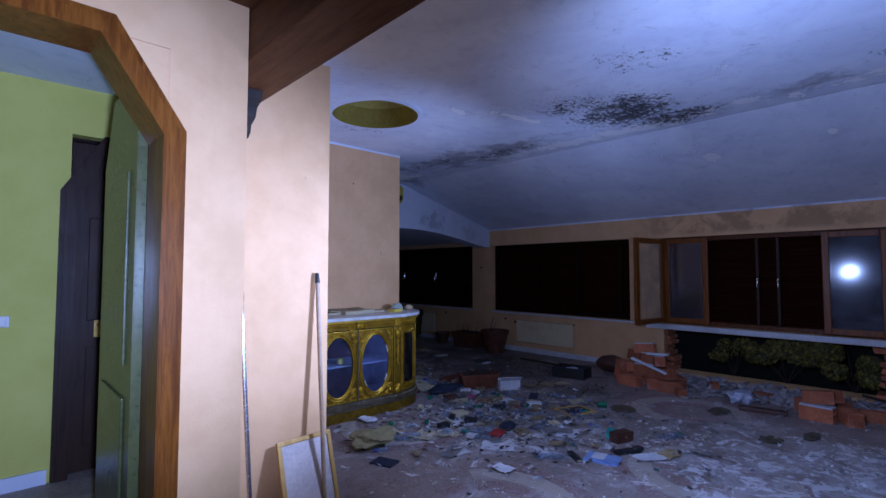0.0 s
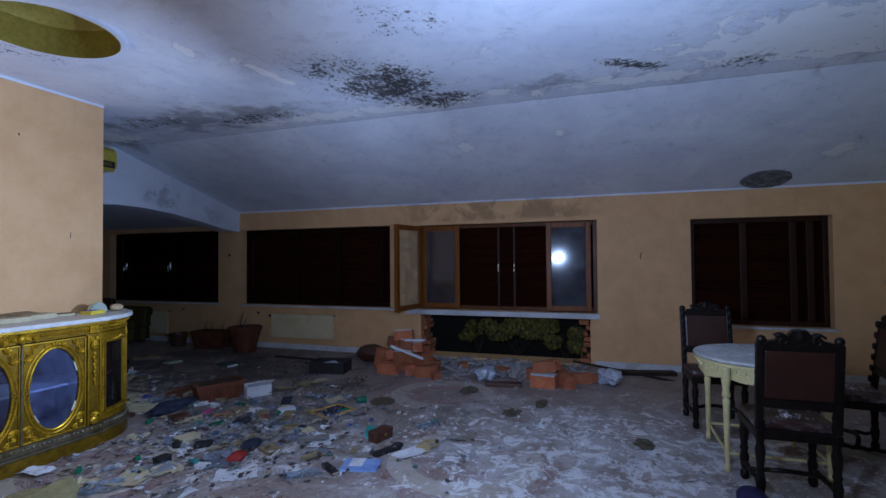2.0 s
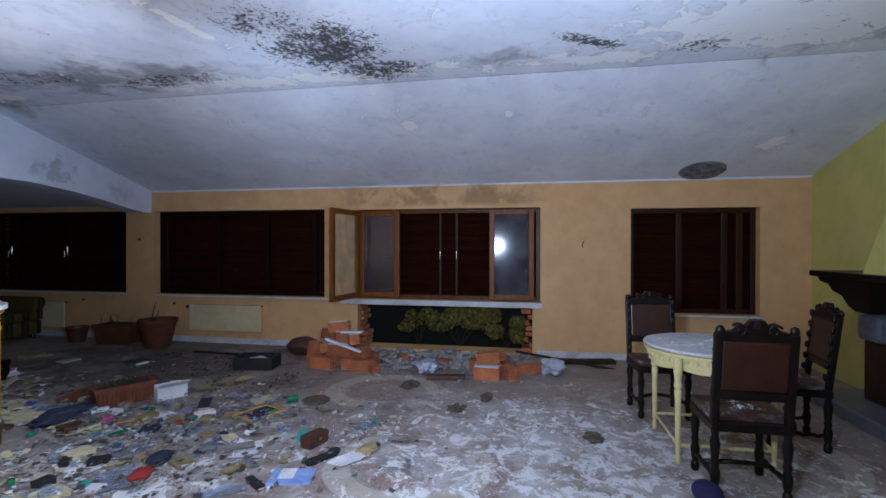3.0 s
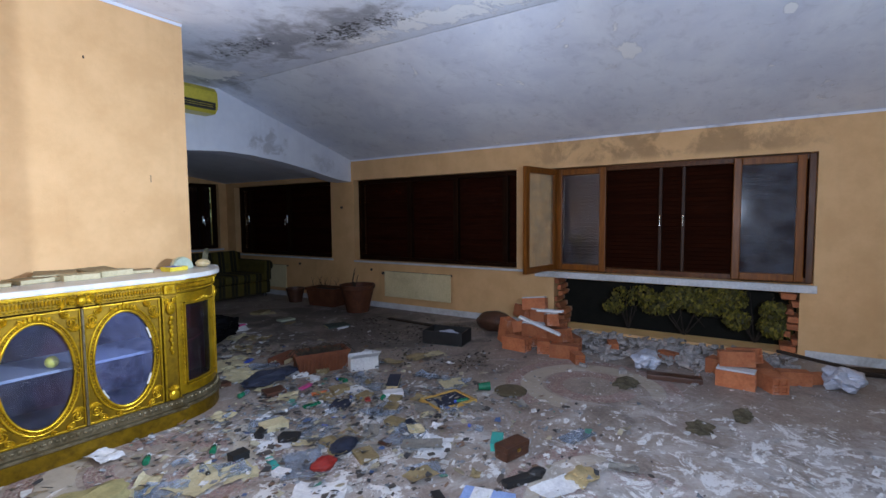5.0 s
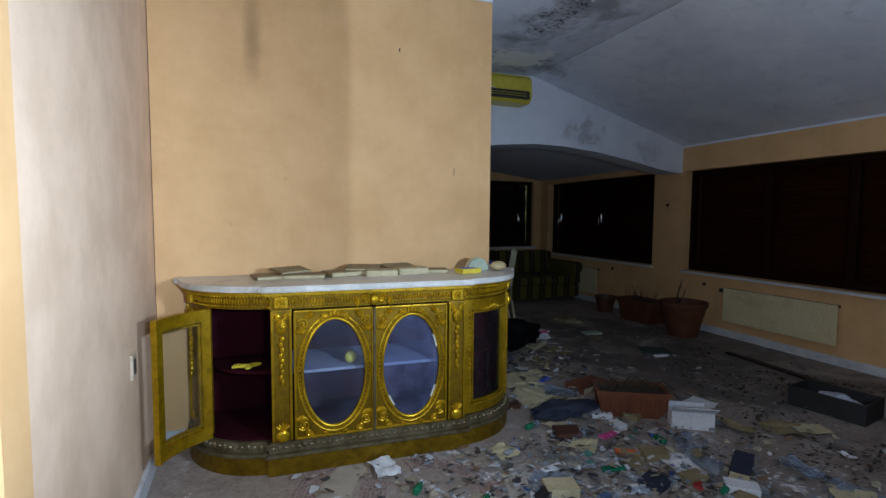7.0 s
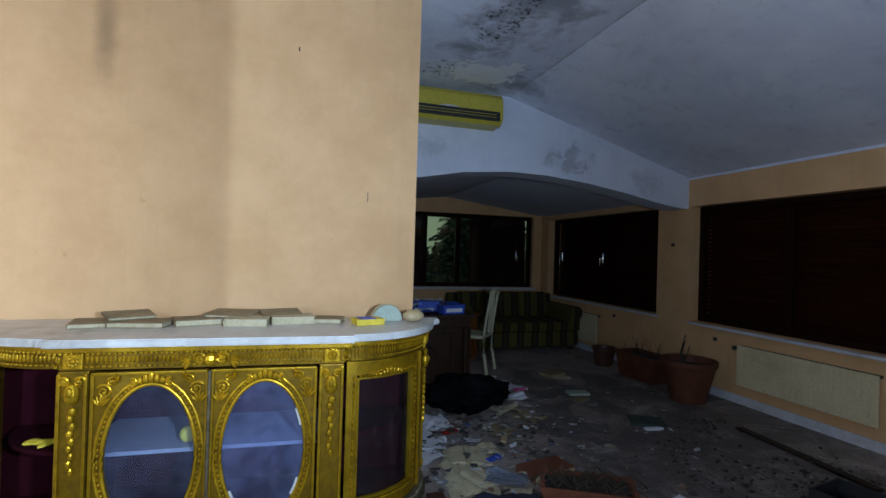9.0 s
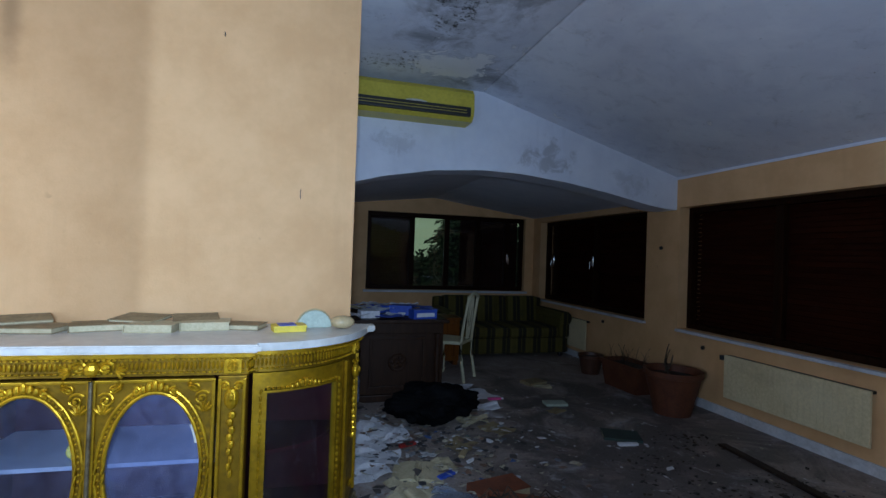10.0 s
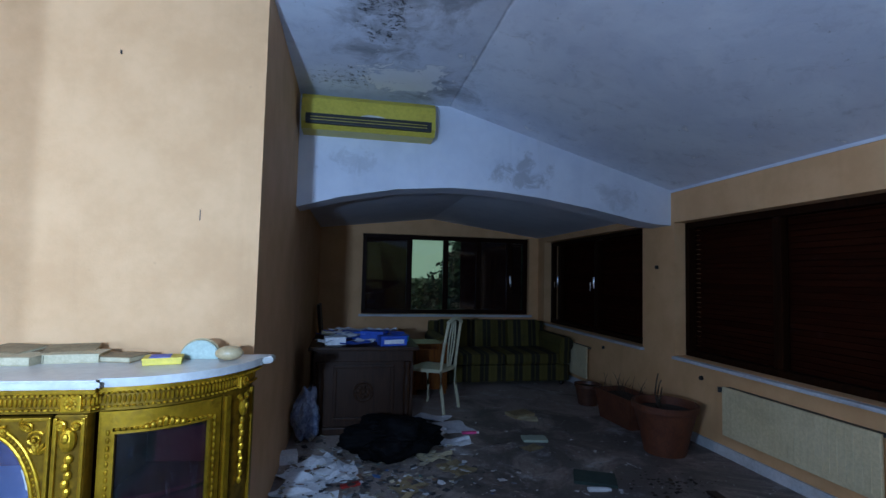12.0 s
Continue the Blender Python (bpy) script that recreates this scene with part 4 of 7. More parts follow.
solid("plinth", 0.02, 0.0, 0.105, GILT_GROUND)
solid("base_moulding", 0.035, 0.106, 0.125, WORN_GILT)
solid("base_band", 0.012, 0.126, 0.185, WORN_GILT, label="worn silvery carved base band")
solid("cabinet_floor", -0.01, 0.186, 0.20, VELVET, label="burgundy velvet lining")
solid("frieze", 0.0, 0.925, 1.0, GILT_GROUND)
solid("cornice", 0.028, 1.001, 1.024, GILT_PLAIN)
bm = bmesh.new()
top = [(-EA - HALF - 0.085, 0.02), (-EA - HALF - 0.085, -0.05), (-EA - HALF - 0.055, -0.075)] + plan(0.055)[2:-2] + [(EA + HALF + 0.055, -0.075), (EA + HALF + 0.095, -0.05), (EA + HALF + 0.095, 0.02)]
prism(bm, top, 1.025, 1.058)
es = [e for e in bm.edges if abs(e.verts[0].co.z - e.verts[1].co.z) < 1e-6]
bmesh.ops.bevel(bm, geom=es, offset=0.007, segments=3, affect="EDGES")
part("marble_top", bm, MARBLE, cab, "white marble top", True)
part("back_board", boxed(-1.02, 1.02, 0.0, 0.02, 0.19, 0.925), VELVET, cab, "burgundy velvet lining")
for x in (-0.545, 0.545):
    part("divider", boxed(x - 0.01, x + 0.01, -0.49, -0.001, 0.2, 0.924), VELVET, cab, "burgundy velvet lining")
part("shelf", boxed(-0.53, 0.53, -0.44, -0.002, 0.535, 0.552), SHELF_GLASS, cab, "pale blue-grey shelf")
for side in (-1, 1):
    bm = bmesh.new()
    pts = [(side * 0.56, -0.002), (side * 0.56, -0.40)] + [end_point(t, -0.09, side) for t in (75, 60, 45, 30, 15, 4)]
    prism(bm, pts if side > 0 else pts[::-1], 0.535, 0.552)
    part("end_shelf", bm, VELVET, cab, "burgundy velvet shelf")
# rows of flutes along the frieze and beads under the marble
line = plan(0.004, 14)


def along(pts, step):
    out, carry = [], 0.0
    for (xa, ya), (xb, yb) in zip(pts, pts[1:]):
        L = math.hypot(xb - xa, yb - ya)
        d = carry
        while d < L:
            f = d / L
            out.append((xa + (xb - xa) * f, ya + (yb - ya) * f))
            d += step
        carry = d - L
    return out


bm = bmesh.new()
for x, y in along(line, 0.0165):
    blob(bm, (x, y, 0.968), 0.006, 0.008, 0.017, 6)
part("fluting", bm, GILT, cab)["kind"] = "stuff"
bm = bmesh.new()
for x, y in along(plan(0.010, 14), 0.021):
    blob(bm, (x, y, 0.942), 0.008, 0.006, 0.005, 6)
for x, y in along(plan(0.03, 14), 0.019):
    blob(bm, (x, y, 0.999), 0.007, 0.006, 0.006, 6)
part("beading", bm, GILT, cab)["kind"] = "stuff"
bm = bmesh.new()
for i, (x, y) in enumerate(along(plan(0.014, 14), 0.034)):
    blob(bm, (x, y, 0.157), 0.013, 0.008, 0.017 if i % 2 else 0.010, 6)
part("base_ornament", bm, WORN_GILT, cab, "worn silvery carving")["kind"] = "stuff"


def spiral(bm, cx, cz, y, r, turns, start, sx, rad=0.006, flip=1):
    pts = []
    for i in range(int(14 * turns) + 1):
        f = i / (14 * turns)
        a = start + flip * 2 * math.pi * turns * f
        rr = r * (1 - 0.85 * f)
        pts.append((cx + sx * rr * math.cos(a), y - 0.004 - 0.006 * f, cz + rr * math.sin(a)))
    tube(bm, pts, rad, 6, taper=0.7)
    blob(bm, pts[-1], rad * 1.6, rad * 1.4, rad * 1.6, 6)


def leaf_spray(bm, cx, cz, y, r, n, start, spread, sx=1):
    for k in range(n):
        a = start + spread * (k / max(1, n - 1) - 0.5)
        m = Matrix.Rotation(-(a - math.pi / 2) * 1.0, 4, "Y")
        blob(bm, (cx + sx * math.cos(a) * r * 0.6, y - 0.006, cz + math.sin(a) * r * 0.6), r * 0.17, 0.009, r * 0.5, 6, Matrix.Rotation(sx * (math.pi / 2 - a), 4, "Y"))


OW, OH, OZ, DW, DZ0, DZ1 = 0.172, 0.305, 0.555, 0.446, 0.192, 0.918
for side in (-1, 1):
    x0 = side * DW / 2
    d = new("door")
    d.parent = cab
    d.location = (x0, -DEP + 0.002, 0)
    d["label"] = "gilded door with an oval pane"
    # panel with an oval opening
    bm = bmesh.new()
    n = 48
    hw = DW / 2 - 0.002
    rings = []
    for yy in (-0.012, 0.014):
        inner, outer = [], []
        for i in range(n):
            a = 2 * math.pi * i / n
            c, s = math.cos(a), math.sin(a)
            inner.append(bm.verts.new((OW * c, yy, OZ + OH * s)))
            k = 1 / max(abs(c) / hw, abs(s) / ((DZ1 - DZ0) / 2))
            outer.append(bm.verts.new((k * c, yy, (DZ0 + DZ1) / 2 + k * s)))
        rings.append((inner, outer))
    (ia, oa), (ib, ob) = rings
    for i in range(n):
        j = (i + 1) % n
        bm.faces.new((ia[i], oa[i], oa[j], ia[j]))
        bm.faces.new((ib[i], ib[j], ob[j], ob[i]))
        bm.faces.new((ia[i], ia[j], ib[j], ib[i]))
        bm.faces.new((oa[i], ob[i], ob[j], oa[j]))
    part("panel", bm, GILT_GROUND, d, "darker gilt field")
    bm = bmesh.new()
    t = 0.014
    for b in ((-hw, hw, DZ0, DZ0 + t), (-hw, hw, DZ1 - t, DZ1), (-hw, -hw + t, DZ0, DZ1), (hw - t, hw, DZ0, DZ1)):
        box(bm, b[0], b[1], -0.022, -0.010, b[2], b[3], 0.004)
    part("edge_moulding", bm, GILT_PLAIN, d)
    bm = bmesh.new()
    ell = [(math.cos(2 * math.pi * i / 48), math.sin(2 * math.pi * i / 48)) for i in range(48)]
    tube(bm, [((OW + 0.004) * c, -0.014, OZ + (OH + 0.004) * s) for c, s in ell], 0.008, 8, True)
    tube(bm, [((OW + 0.030) * c, -0.014, OZ + (OH + 0.030) * s) for c, s in ell], 0.007, 8, True)
    part("oval_moulding", bm, GILT, d, "", True)
    bm = bmesh.new()
    for i in range(84):
        a = 2 * math.pi * i / 84
        blob(bm, ((OW + 0.018) * math.cos(a), -0.016, OZ + (OH + 0.018) * math.sin(a)), 0.006, 0.006, 0.006, 6)
    part("oval_beading", bm, GILT, d)["kind"] = "stuff"
    bm = bmesh.new()
    for sx in (-1, 1):
        for sz in (-1, 1):
            spiral(bm, sx * 0.172, OZ + sz * 0.285, -0.012, 0.030, 1.6, 0.6 * sz, sx, 0.0055, sz)
            spiral(bm, sx * 0.145, OZ + sz * 0.325, -0.012, 0.018, 1.3, 2.0 * sz, sx, 0.005, -sz)
            leaf_spray(bm, sx * 0.182, OZ + sz * 0.225, -0.012, 0.045, 5, sz * math.pi / 2, 1.6, sx)
            leaf_spray(bm, sx * 0.115, OZ + sz * 0.335, -0.012, 0.030, 4, 0.2 * sz, 1.8, sx)
    for k in range(-2, 3):
        blob(bm, (k * 0.021, -0.022, OZ + OH + 0.036 - abs(k) * 0.007), 0.012, 0.012, 0.022 - 0.003 * abs(k), 8)
    for sx in (-1, 1):
        spiral(bm, sx * 0.068, OZ + OH + 0.012, -0.016, 0.018, 1.2, 1.2, sx, 0.006, 1)
        leaf_spray(bm, sx * 0.04, OZ - OH - 0.025, -0.014, 0.03, 3, -0.9, 1.2, sx)
    part("carving", bm, GILT, d, "scrolled gilt carving")["kind"] = "stuff"
    bm = bmesh.new()
    prism(bm, [((OW + 0.005) * c, (OH + 0.005) * s + OZ) for c, s in ell], 0.0, 0.004, Matrix(((1, 0, 0, 0), (0, 0, 1, 0), (0, 1, 0, 0), (0, 0, 0, 1))))
    p = part("oval_pane", bm, DUSTY_HAZE_GLASS if side < 0 else REFLECTION_GLASS, d, "oval pane with dust and a painted bluish haze")
    p.visible_shadow = False
    if side > 0:
        for ang in (-0.75, 0.35, 3.75):
            bm = bmesh.new()
            tube(bm, [((OW - 0.006) * math.cos(ang + k * 0.07), -0.008, OZ + (OH - 0.006) * math.sin(ang + k * 0.07)) for k in range(5)], 0.008, 6)
            part("chipped_patch", bm, MARBLE, d, "patch of bare white plaster")
bm = bmesh.new()
rod(bm, (0, -DEP - 0.024, 0.20), (0, -DEP - 0.024, 0.915), 0.008)
part("meeting_strip", bm, WORN_GILT, cab, "worn pale strip between the doors", True)

PX = 0.507
for side in (-1, 1):
    p = new("pilaster")
    p.parent = cab
    p.location = (side * PX, -DEP, 0)
    part("shaft", boxed(-0.055, 0.055, -0.01, 0.05, 0.19, 0.924, 0.004), GILT_GROUND, p)
    bm = bmesh.new()
    for x in (-0.047, 0.047):
        box(bm, x - 0.007, x + 0.007, -0.022, -0.008, 0.20, 0.915, 0.004)
    part("fillet", bm, GILT_PLAIN, p)
    bm = bmesh.new()
    blob(bm, (0, -0.022, 0.835), 0.030, 0.022, 0.045, 10)
    blob(bm, (0, -0.038, 0.845), 0.014, 0.012, 0.020, 8)
    for sx in (-1, 1):
        spiral(bm, sx * 0.027, 0.885, -0.016, 0.020, 1.3, 0.4, sx, 0.007, 1)
    for i in range(9):
        r = 0.016 - 0.0008 * i
        blob(bm, (0.004 * (-1) ** i, -0.018, 0.765 - 0.030 * i), r, 0.012, 0.018, 8)
    part("cartouche", bm, GILT, p, "carved gilt cartouche and bead drop")["kind"] = "stuff"
    bm = bmesh.new()
    leaf_spray(bm, 0, 0.25, -0.010, 0.045, 5, math.pi / 2, 1.7)
    blob(bm, (0, -0.02, 0.225), 0.038, 0.016, 0.035, 10)
    part("acanthus", bm, GILT, p, "carved gilt acanthus")["kind"] = "stuff"
    bm = boxed(-0.035, 0.035, -0.020, 0.0, 0.935, 0.996, 0.004)
    for a in range(8):
        blob(bm, (0.017 * math.cos(a * math.pi / 4), -0.022, 0.966 + 0.017 * math.sin(a * math.pi / 4)), 0.008, 0.006, 0.008, 6)
    blob(bm, (0, -0.024, 0.966), 0.008, 0.008, 0.008, 6)
    part("rosette_block", bm, GILT, p)
bm = bmesh.new()
blob(bm, (0, -DEP - 0.02, 0.963), 0.028, 0.026, 0.032, 10)
for sx in (-1, 1):
    spiral(bm, sx * 0.045, 0.965, -DEP - 0.008, 0.026, 1.4, 0.5, sx, 0.008, 1)
    leaf_spray(bm, sx * 0.075, 0.955, -DEP - 0.006, 0.04, 4, -0.2, 1.4, sx)
part("frieze_boss", bm, GILT, cab, "carved gilt boss")["kind"] = "stuff"



def end_frame(parent, side, T0, T1):
    fr = []
    for t0, t1, z0, z1 in ((T0, T0 + 6, 0.19, 0.92), (T1 - 6, T1, 0.19, 0.92), (T0 + 6, T1 - 6, 0.19, 0.25), (T0 + 6, T1 - 6, 0.855, 0.92)):
        bm = bmesh.new()
        curve_strip(bm, t0, t1, z0, z1, -0.03, 0.0, side, 6)
        if z0 > 0.5 and t1 - t0 > 10:
            th = (t0 + t1) / 2
            for k in range(-3, 4):
                x, y = end_point(th + k * 2.6, 0.004, side)
                blob(bm, (x, y, 0.866 - 0.004 * abs(k)), 0.014, 0.014, 0.022 - 0.003 * abs(k), 8)
        part("rail" if t1 - t0 > 10 else "stile", bm, GILT_PLAIN, parent, "", True)
    bm = bmesh.new()
    for z0, z1 in ((0.265, 0.275), (0.835, 0.845)):
        curve_strip(bm, T0 + 6, T1 - 6, z0, z1, -0.01, 0.008, side, 6)
    for t0 in (T0 + 6, T1 - 7.2):
        curve_strip(bm, t0, t0 + 1.2, 0.265, 0.845, -0.01, 0.008, side, 2)
    part("inner_moulding", bm, GILT_PLAIN, parent)
    bm = bmesh.new()
    for i in range(20):
        for th in (T0 + 4.2, T1 - 4.2):
            blob(bm, (*end_point(th, 0.004, side), 0.27 + 0.03 * i), 0.007, 0.007, 0.012, 6)
    for i in range(int((T1 - T0 - 12) / 2.4)):
        for z in (0.252, 0.852):
            blob(bm, (*end_point(T0 + 7 + 2.4 * i, 0.004, side), z), 0.010, 0.010, 0.006, 6)
    part("pane_beading", bm, GILT, parent)["kind"] = "stuff"
    bm = bmesh.new()
    curve_strip(bm, T0 + 5.5, T1 - 5.5, 0.262, 0.848, -0.020, -0.016, side, 8)
    p = part("curved_pane", bm, GLASS, parent, "curved glass pane", True)
    p.visible_shadow = False


right_end = new("end_door")
right_end.parent = cab
right_end["label"] = "closed curved glazed door"
end_frame(right_end, 1, 33, 89)
left_end = new("end_door")
left_end.parent = cab
left_end["label"] = "curved glazed door swung wide open"
hx, hy = end_point(46, 0.0, -1)
left_end.matrix_basis = pose(hx, hy, 0, 0, 0, -106) @ pose(-hx, -hy, 0)
end_frame(left_end, -1, 46, 89)
for side in (-1, 1):
    q = new("end_pilaster")
    q.parent = cab
    edge = 32 if side > 0 else 45
    bm = bmesh.new()
    curve_strip(bm, 4, edge, 0.19, 0.924, -0.03, 0.0, side, 8)
    part("shaft", bm, GILT_GROUND, q, "", True)
    bm = bmesh.new()
    for th in (5, edge - 4):
        curve_strip(bm, th, th + 3, 0.20, 0.915, 0.0, 0.014, side, 3)
    part("fillet", bm, GILT_PLAIN, q)
    mid = (5 + edge) / 2
    turned = Matrix.Translation((*end_point(mid, 0.0, side), 0)) @ pose(0, 0, 0, 0, 0, side * (90 - mid))
    bm = bmesh.new()
    blob(bm, (0, -0.018, 0.845), 0.026, 0.020, 0.040, 10)
    blob(bm, (0, -0.034, 0.852), 0.012, 0.010, 0.018, 8)
    for sx in (-1, 1):
        spiral(bm, sx * 0.024, 0.888, -0.010, 0.018, 1.3, 0.4, sx, 0.006, 1)
    for i in range(10):
        blob(bm, (0.004 * (-1) ** i, -0.012, 0.785 - 0.030 * i), 0.015 - 0.0008 * i, 0.012, 0.018, 8)
    leaf_spray(bm, 0, 0.25, -0.004, 0.040, 5, math.pi / 2, 1.7)
    bmesh.ops.transform(bm, matrix=turned, verts=bm.verts)
    part("cartouche", bm, GILT, q, "carved gilt cartouche and bead drop")["kind"] = "stuff"
    bm = boxed(-0.034, 0.034, -0.022, 0.0, 0.935, 0.996, 0.004)
    for a in range(8):
        blob(bm, (0.016 * math.cos(a * math.pi / 4), -0.024, 0.966 + 0.016 * math.sin(a * math.pi / 4)), 0.007, 0.006, 0.007, 6)
    bmesh.ops.transform(bm, matrix=turned, verts=bm.verts)
    part("rosette_block", bm, GILT, q)

# what stands in the cabinet
YELLOW = surface("bright_yellow", (0.62, 0.48, 0.03), (0.72, 0.56, 0.05), 8, 50, 0.5)
bm = bmesh.new()
blob(bm, (CX - 0.13, CY - 0.37, 0.553 + 0.037), 0.037, 0.037, 0.037, 20)
tagged(part("yellow_ball", bm, surface("lime_ball", (0.55, 0.52, 0.06), (0.66, 0.62, 0.09), 6, 60, 0.25), None, "", True), "small yellow-green ball on the cabinet shelf", "ball")
bm = bmesh.new()
for k, (a, b, c) in enumerate(((0, 0, 0.07), (0.05, 0.01, 0.04), (-0.05, 0.012, 0.035), (0.02, -0.02, 0.05))):
    blob(bm, (CX - 0.72 + a, CY - 0.27 + b, 0.553 + 0.012), c, 0.02, 0.012, 8, Matrix.Rotation(0.4 * k, 4, "Z"))
tagged(part("yellow_cloth", bm, YELLOW, None, "", True), "crumpled yellow cloth on the burgundy shelf", "cloth")

# ---- what lies on the cabinet ----
PAGES = surface("old_paper", (0.43, 0.37, 0.22), (0.54, 0.47, 0.30), 9, 70, 0.85, 0, 0.2, (0.28, 0.19, 0.08), 0.4)
WHITE_PAPER = surface("white_paper", (0.64, 0.65, 0.70), (0.76, 0.77, 0.80), 6, 50, 0.8, 0, 0.1, (0.3, 0.28, 0.25), 0.4)
TAN = surface("tan_card", (0.20, 0.15, 0.075), (0.30, 0.235, 0.125), 7, 60, 0.8, 0, 0.15, (0.16, 0.1, 0.05), 0.4)
NAVY = surface("navy_cloth", (0.012, 0.016, 0.035), (0.022, 0.028, 0.055), 9, 80, 0.8, 0, 0.2)
BLUE = surface("blue_card", (0.03, 0.07, 0.42), (0.05, 0.11, 0.55), 9, 60, 0.5)
RED = surface("red_plastic", (0.26, 0.018, 0.015), (0.36, 0.03, 0.022), 9, 60, 0.4)
PINK = surface("pink_plastic", (0.55, 0.05, 0.22), (0.65, 0.08, 0.28), 9, 60, 0.4)
ORANGE_P = surface("orange_plastic", (0.65, 0.13, 0.03), (0.75, 0.18, 0.05), 9, 60, 0.4)
TEAL = surface("teal_card", (0.03, 0.30, 0.27), (0.05, 0.40, 0.36), 9, 60, 0.5)
GREEN_P = surface("green_glass", (0.008, 0.12, 0.06), (0.015, 0.18, 0.09), 9, 60, 0.2)
LEATHER = surface("brown_leather", (0.055, 0.022, 0.012), (0.10, 0.04, 0.022), 8, 70, 0.45, 0, 0.3)
PALE_GREEN = surface("pale_green_plastic", (0.34, 0.40, 0.32), (0.42, 0.48, 0.39), 6, 60, 0.4)
CREAM_P = surface("cream_plastic", (0.42, 0.32, 0.16), (0.50, 0.39, 0.21), 6, 60, 0.4)
TERRA = surface("terracotta", (0.12, 0.034, 0.014), (0.20, 0.062, 0.024), 7, 60, 0.8, 0, 0.35, (0.09, 0.05, 0.03), 0.55)
SOIL = surface("dark_soil", (0.018, 0.013, 0.010), (0.04, 0.028, 0.02), 12, 60, 0.95, 0, 0.8)
CLEAR = clear_glass("clear_plastic", (0.8, 0.85, 0.9), 0.22, (0.5, 0.55, 0.66))


def sheet_mesh(w, h, lift, seed, n=6):
    """A flat sheet with curled corners and a thickness of card."""
    vs, fs = [], []
    for top in (0.0016, 0.0):
        for i in range(n + 1):
            for j in range(n + 1):
                u, v = i / n - 0.5, j / n - 0.5
                z = 0.6 * lift * max(0.0, noise.noise((u * 2.4 + seed, v * 2.4, seed * 0.7)) + 0.12 + 0.7 * (abs(u) + abs(v) - 0.5))
                tear = 0.16 * noise.noise((seed * 1.3, u * 3.0, v * 3.0))
                vs.append((u * w * (1 + tear), v * h * (1 - tear) + 0.06 * w * noise.noise((u * 5, seed, v * 5)), z + top + 0.003))
    k = (n + 1) ** 2
    for i in range(n):
        for j in range(n):
            a = i * (n + 1) + j
            fs.append((a, a + n + 1, a + n + 2, a + 1))
            fs.append((k + a, k + a + 1, k + a + n + 2, k + a + n + 1))
    for i in range(n):
        for a, b in ((i * (n + 1), (i + 1) * (n + 1)), (i * (n + 1) + n, (i + 1) * (n + 1) + n), (i, i + 1), (n * (n + 1) + i, n * (n + 1) + i + 1)):
            fs.append((a, b, k + b, k + a))
    return vs, fs


def paper(x, y, z, turn, w, h, mat, label, lift=0.02, name="paper", category="paper"):
    vs, fs = sheet_mesh(w, h, lift, x * 3.1 + y * 1.7)
    ob = raw_part(name, vs, fs, mat)
    ob.matrix_world = pose(x, y, z, 0, 0, turn)
    return tagged(ob, label, category)


def book(x, y, z, turn, w, h, t, cover, label, tilt=0, pages=PAGES, name="book"):
    b = thing(name, pose(x, y, z, tilt, 0, turn), label, "book")
    bm = boxed(-w / 2, w / 2, -h / 2, h / 2, 0, 0.003)
    box(bm, -w / 2, w / 2, -h / 2, h / 2, t - 0.003, t)
    box(bm, -w / 2 - 0.002, -w / 2 + 0.002, -h / 2, h / 2, 0, t, 0.001)
    part("cover", bm, cover, b)
    part("page_block", boxed(-w / 2 + 0.003, w / 2 - 0.005, -h / 2 + 0.005, h / 2 - 0.005, 0.0032, t - 0.0032), pages, b)
    return b


def open_book(x, y, z, turn, w, h, mat, label):
    b = thing("open_book", pose(x, y, z, 0, 0, turn), label, "book")
    for s in (-1, 1):
        bm = bmesh.new()
        n = 7
        prof = [(s * w * i / n, 0.004 + 0.028 * math.sin(math.pi * (i / n) ** 0.6) * (1 - 0.5 * i / n)) for i in range(n + 1)]
        pts = prof + [(s * w, 0.0), (0, 0.0)]
        prism(bm, pts, -h / 2, h / 2, Matrix(((1, 0, 0, 0), (0, 0, 1, 0), (0, 1, 0, 0), (0, 0, 0, 1))))
        part("page_block", bm, mat, b)
    return b


def carton(name, x, y, z, turn, w, d, h, mat, label, category, open_top=False, rx=0):
    c = thing(name, pose(x, y, z, rx, 0, turn), label, category)
    t = 0.004
    if open_top:
        for b in ((-w / 2, w / 2, -d / 2, d / 2, 0, t), (-w / 2, -w / 2 + t, -d / 2, d / 2, t, h), (w / 2 - t, w / 2, -d / 2, d / 2, t, h), (-w / 2 + t, w / 2 - t, -d / 2, -d / 2 + t, t, h), (-w / 2 + t, w / 2 - t, d / 2 - t, d / 2, t, h)):
            part("side", boxed(*b), mat, c)
        part("flap", boxed(-w / 2, w / 2, -0.10, 0, 0, t, m=pose(0, -d / 2, h, -35)), mat, c)
    else:
        part("box", boxed(-w / 2, w / 2, -d / 2, d / 2, 0, h, 0.003), mat, c)
        part("lid", boxed(-w / 2 - 0.002, w / 2 + 0.002, -d / 2 - 0.002, d / 2 + 0.002, h * 0.72, h + 0.003, 0.002), mat, c)
    return c


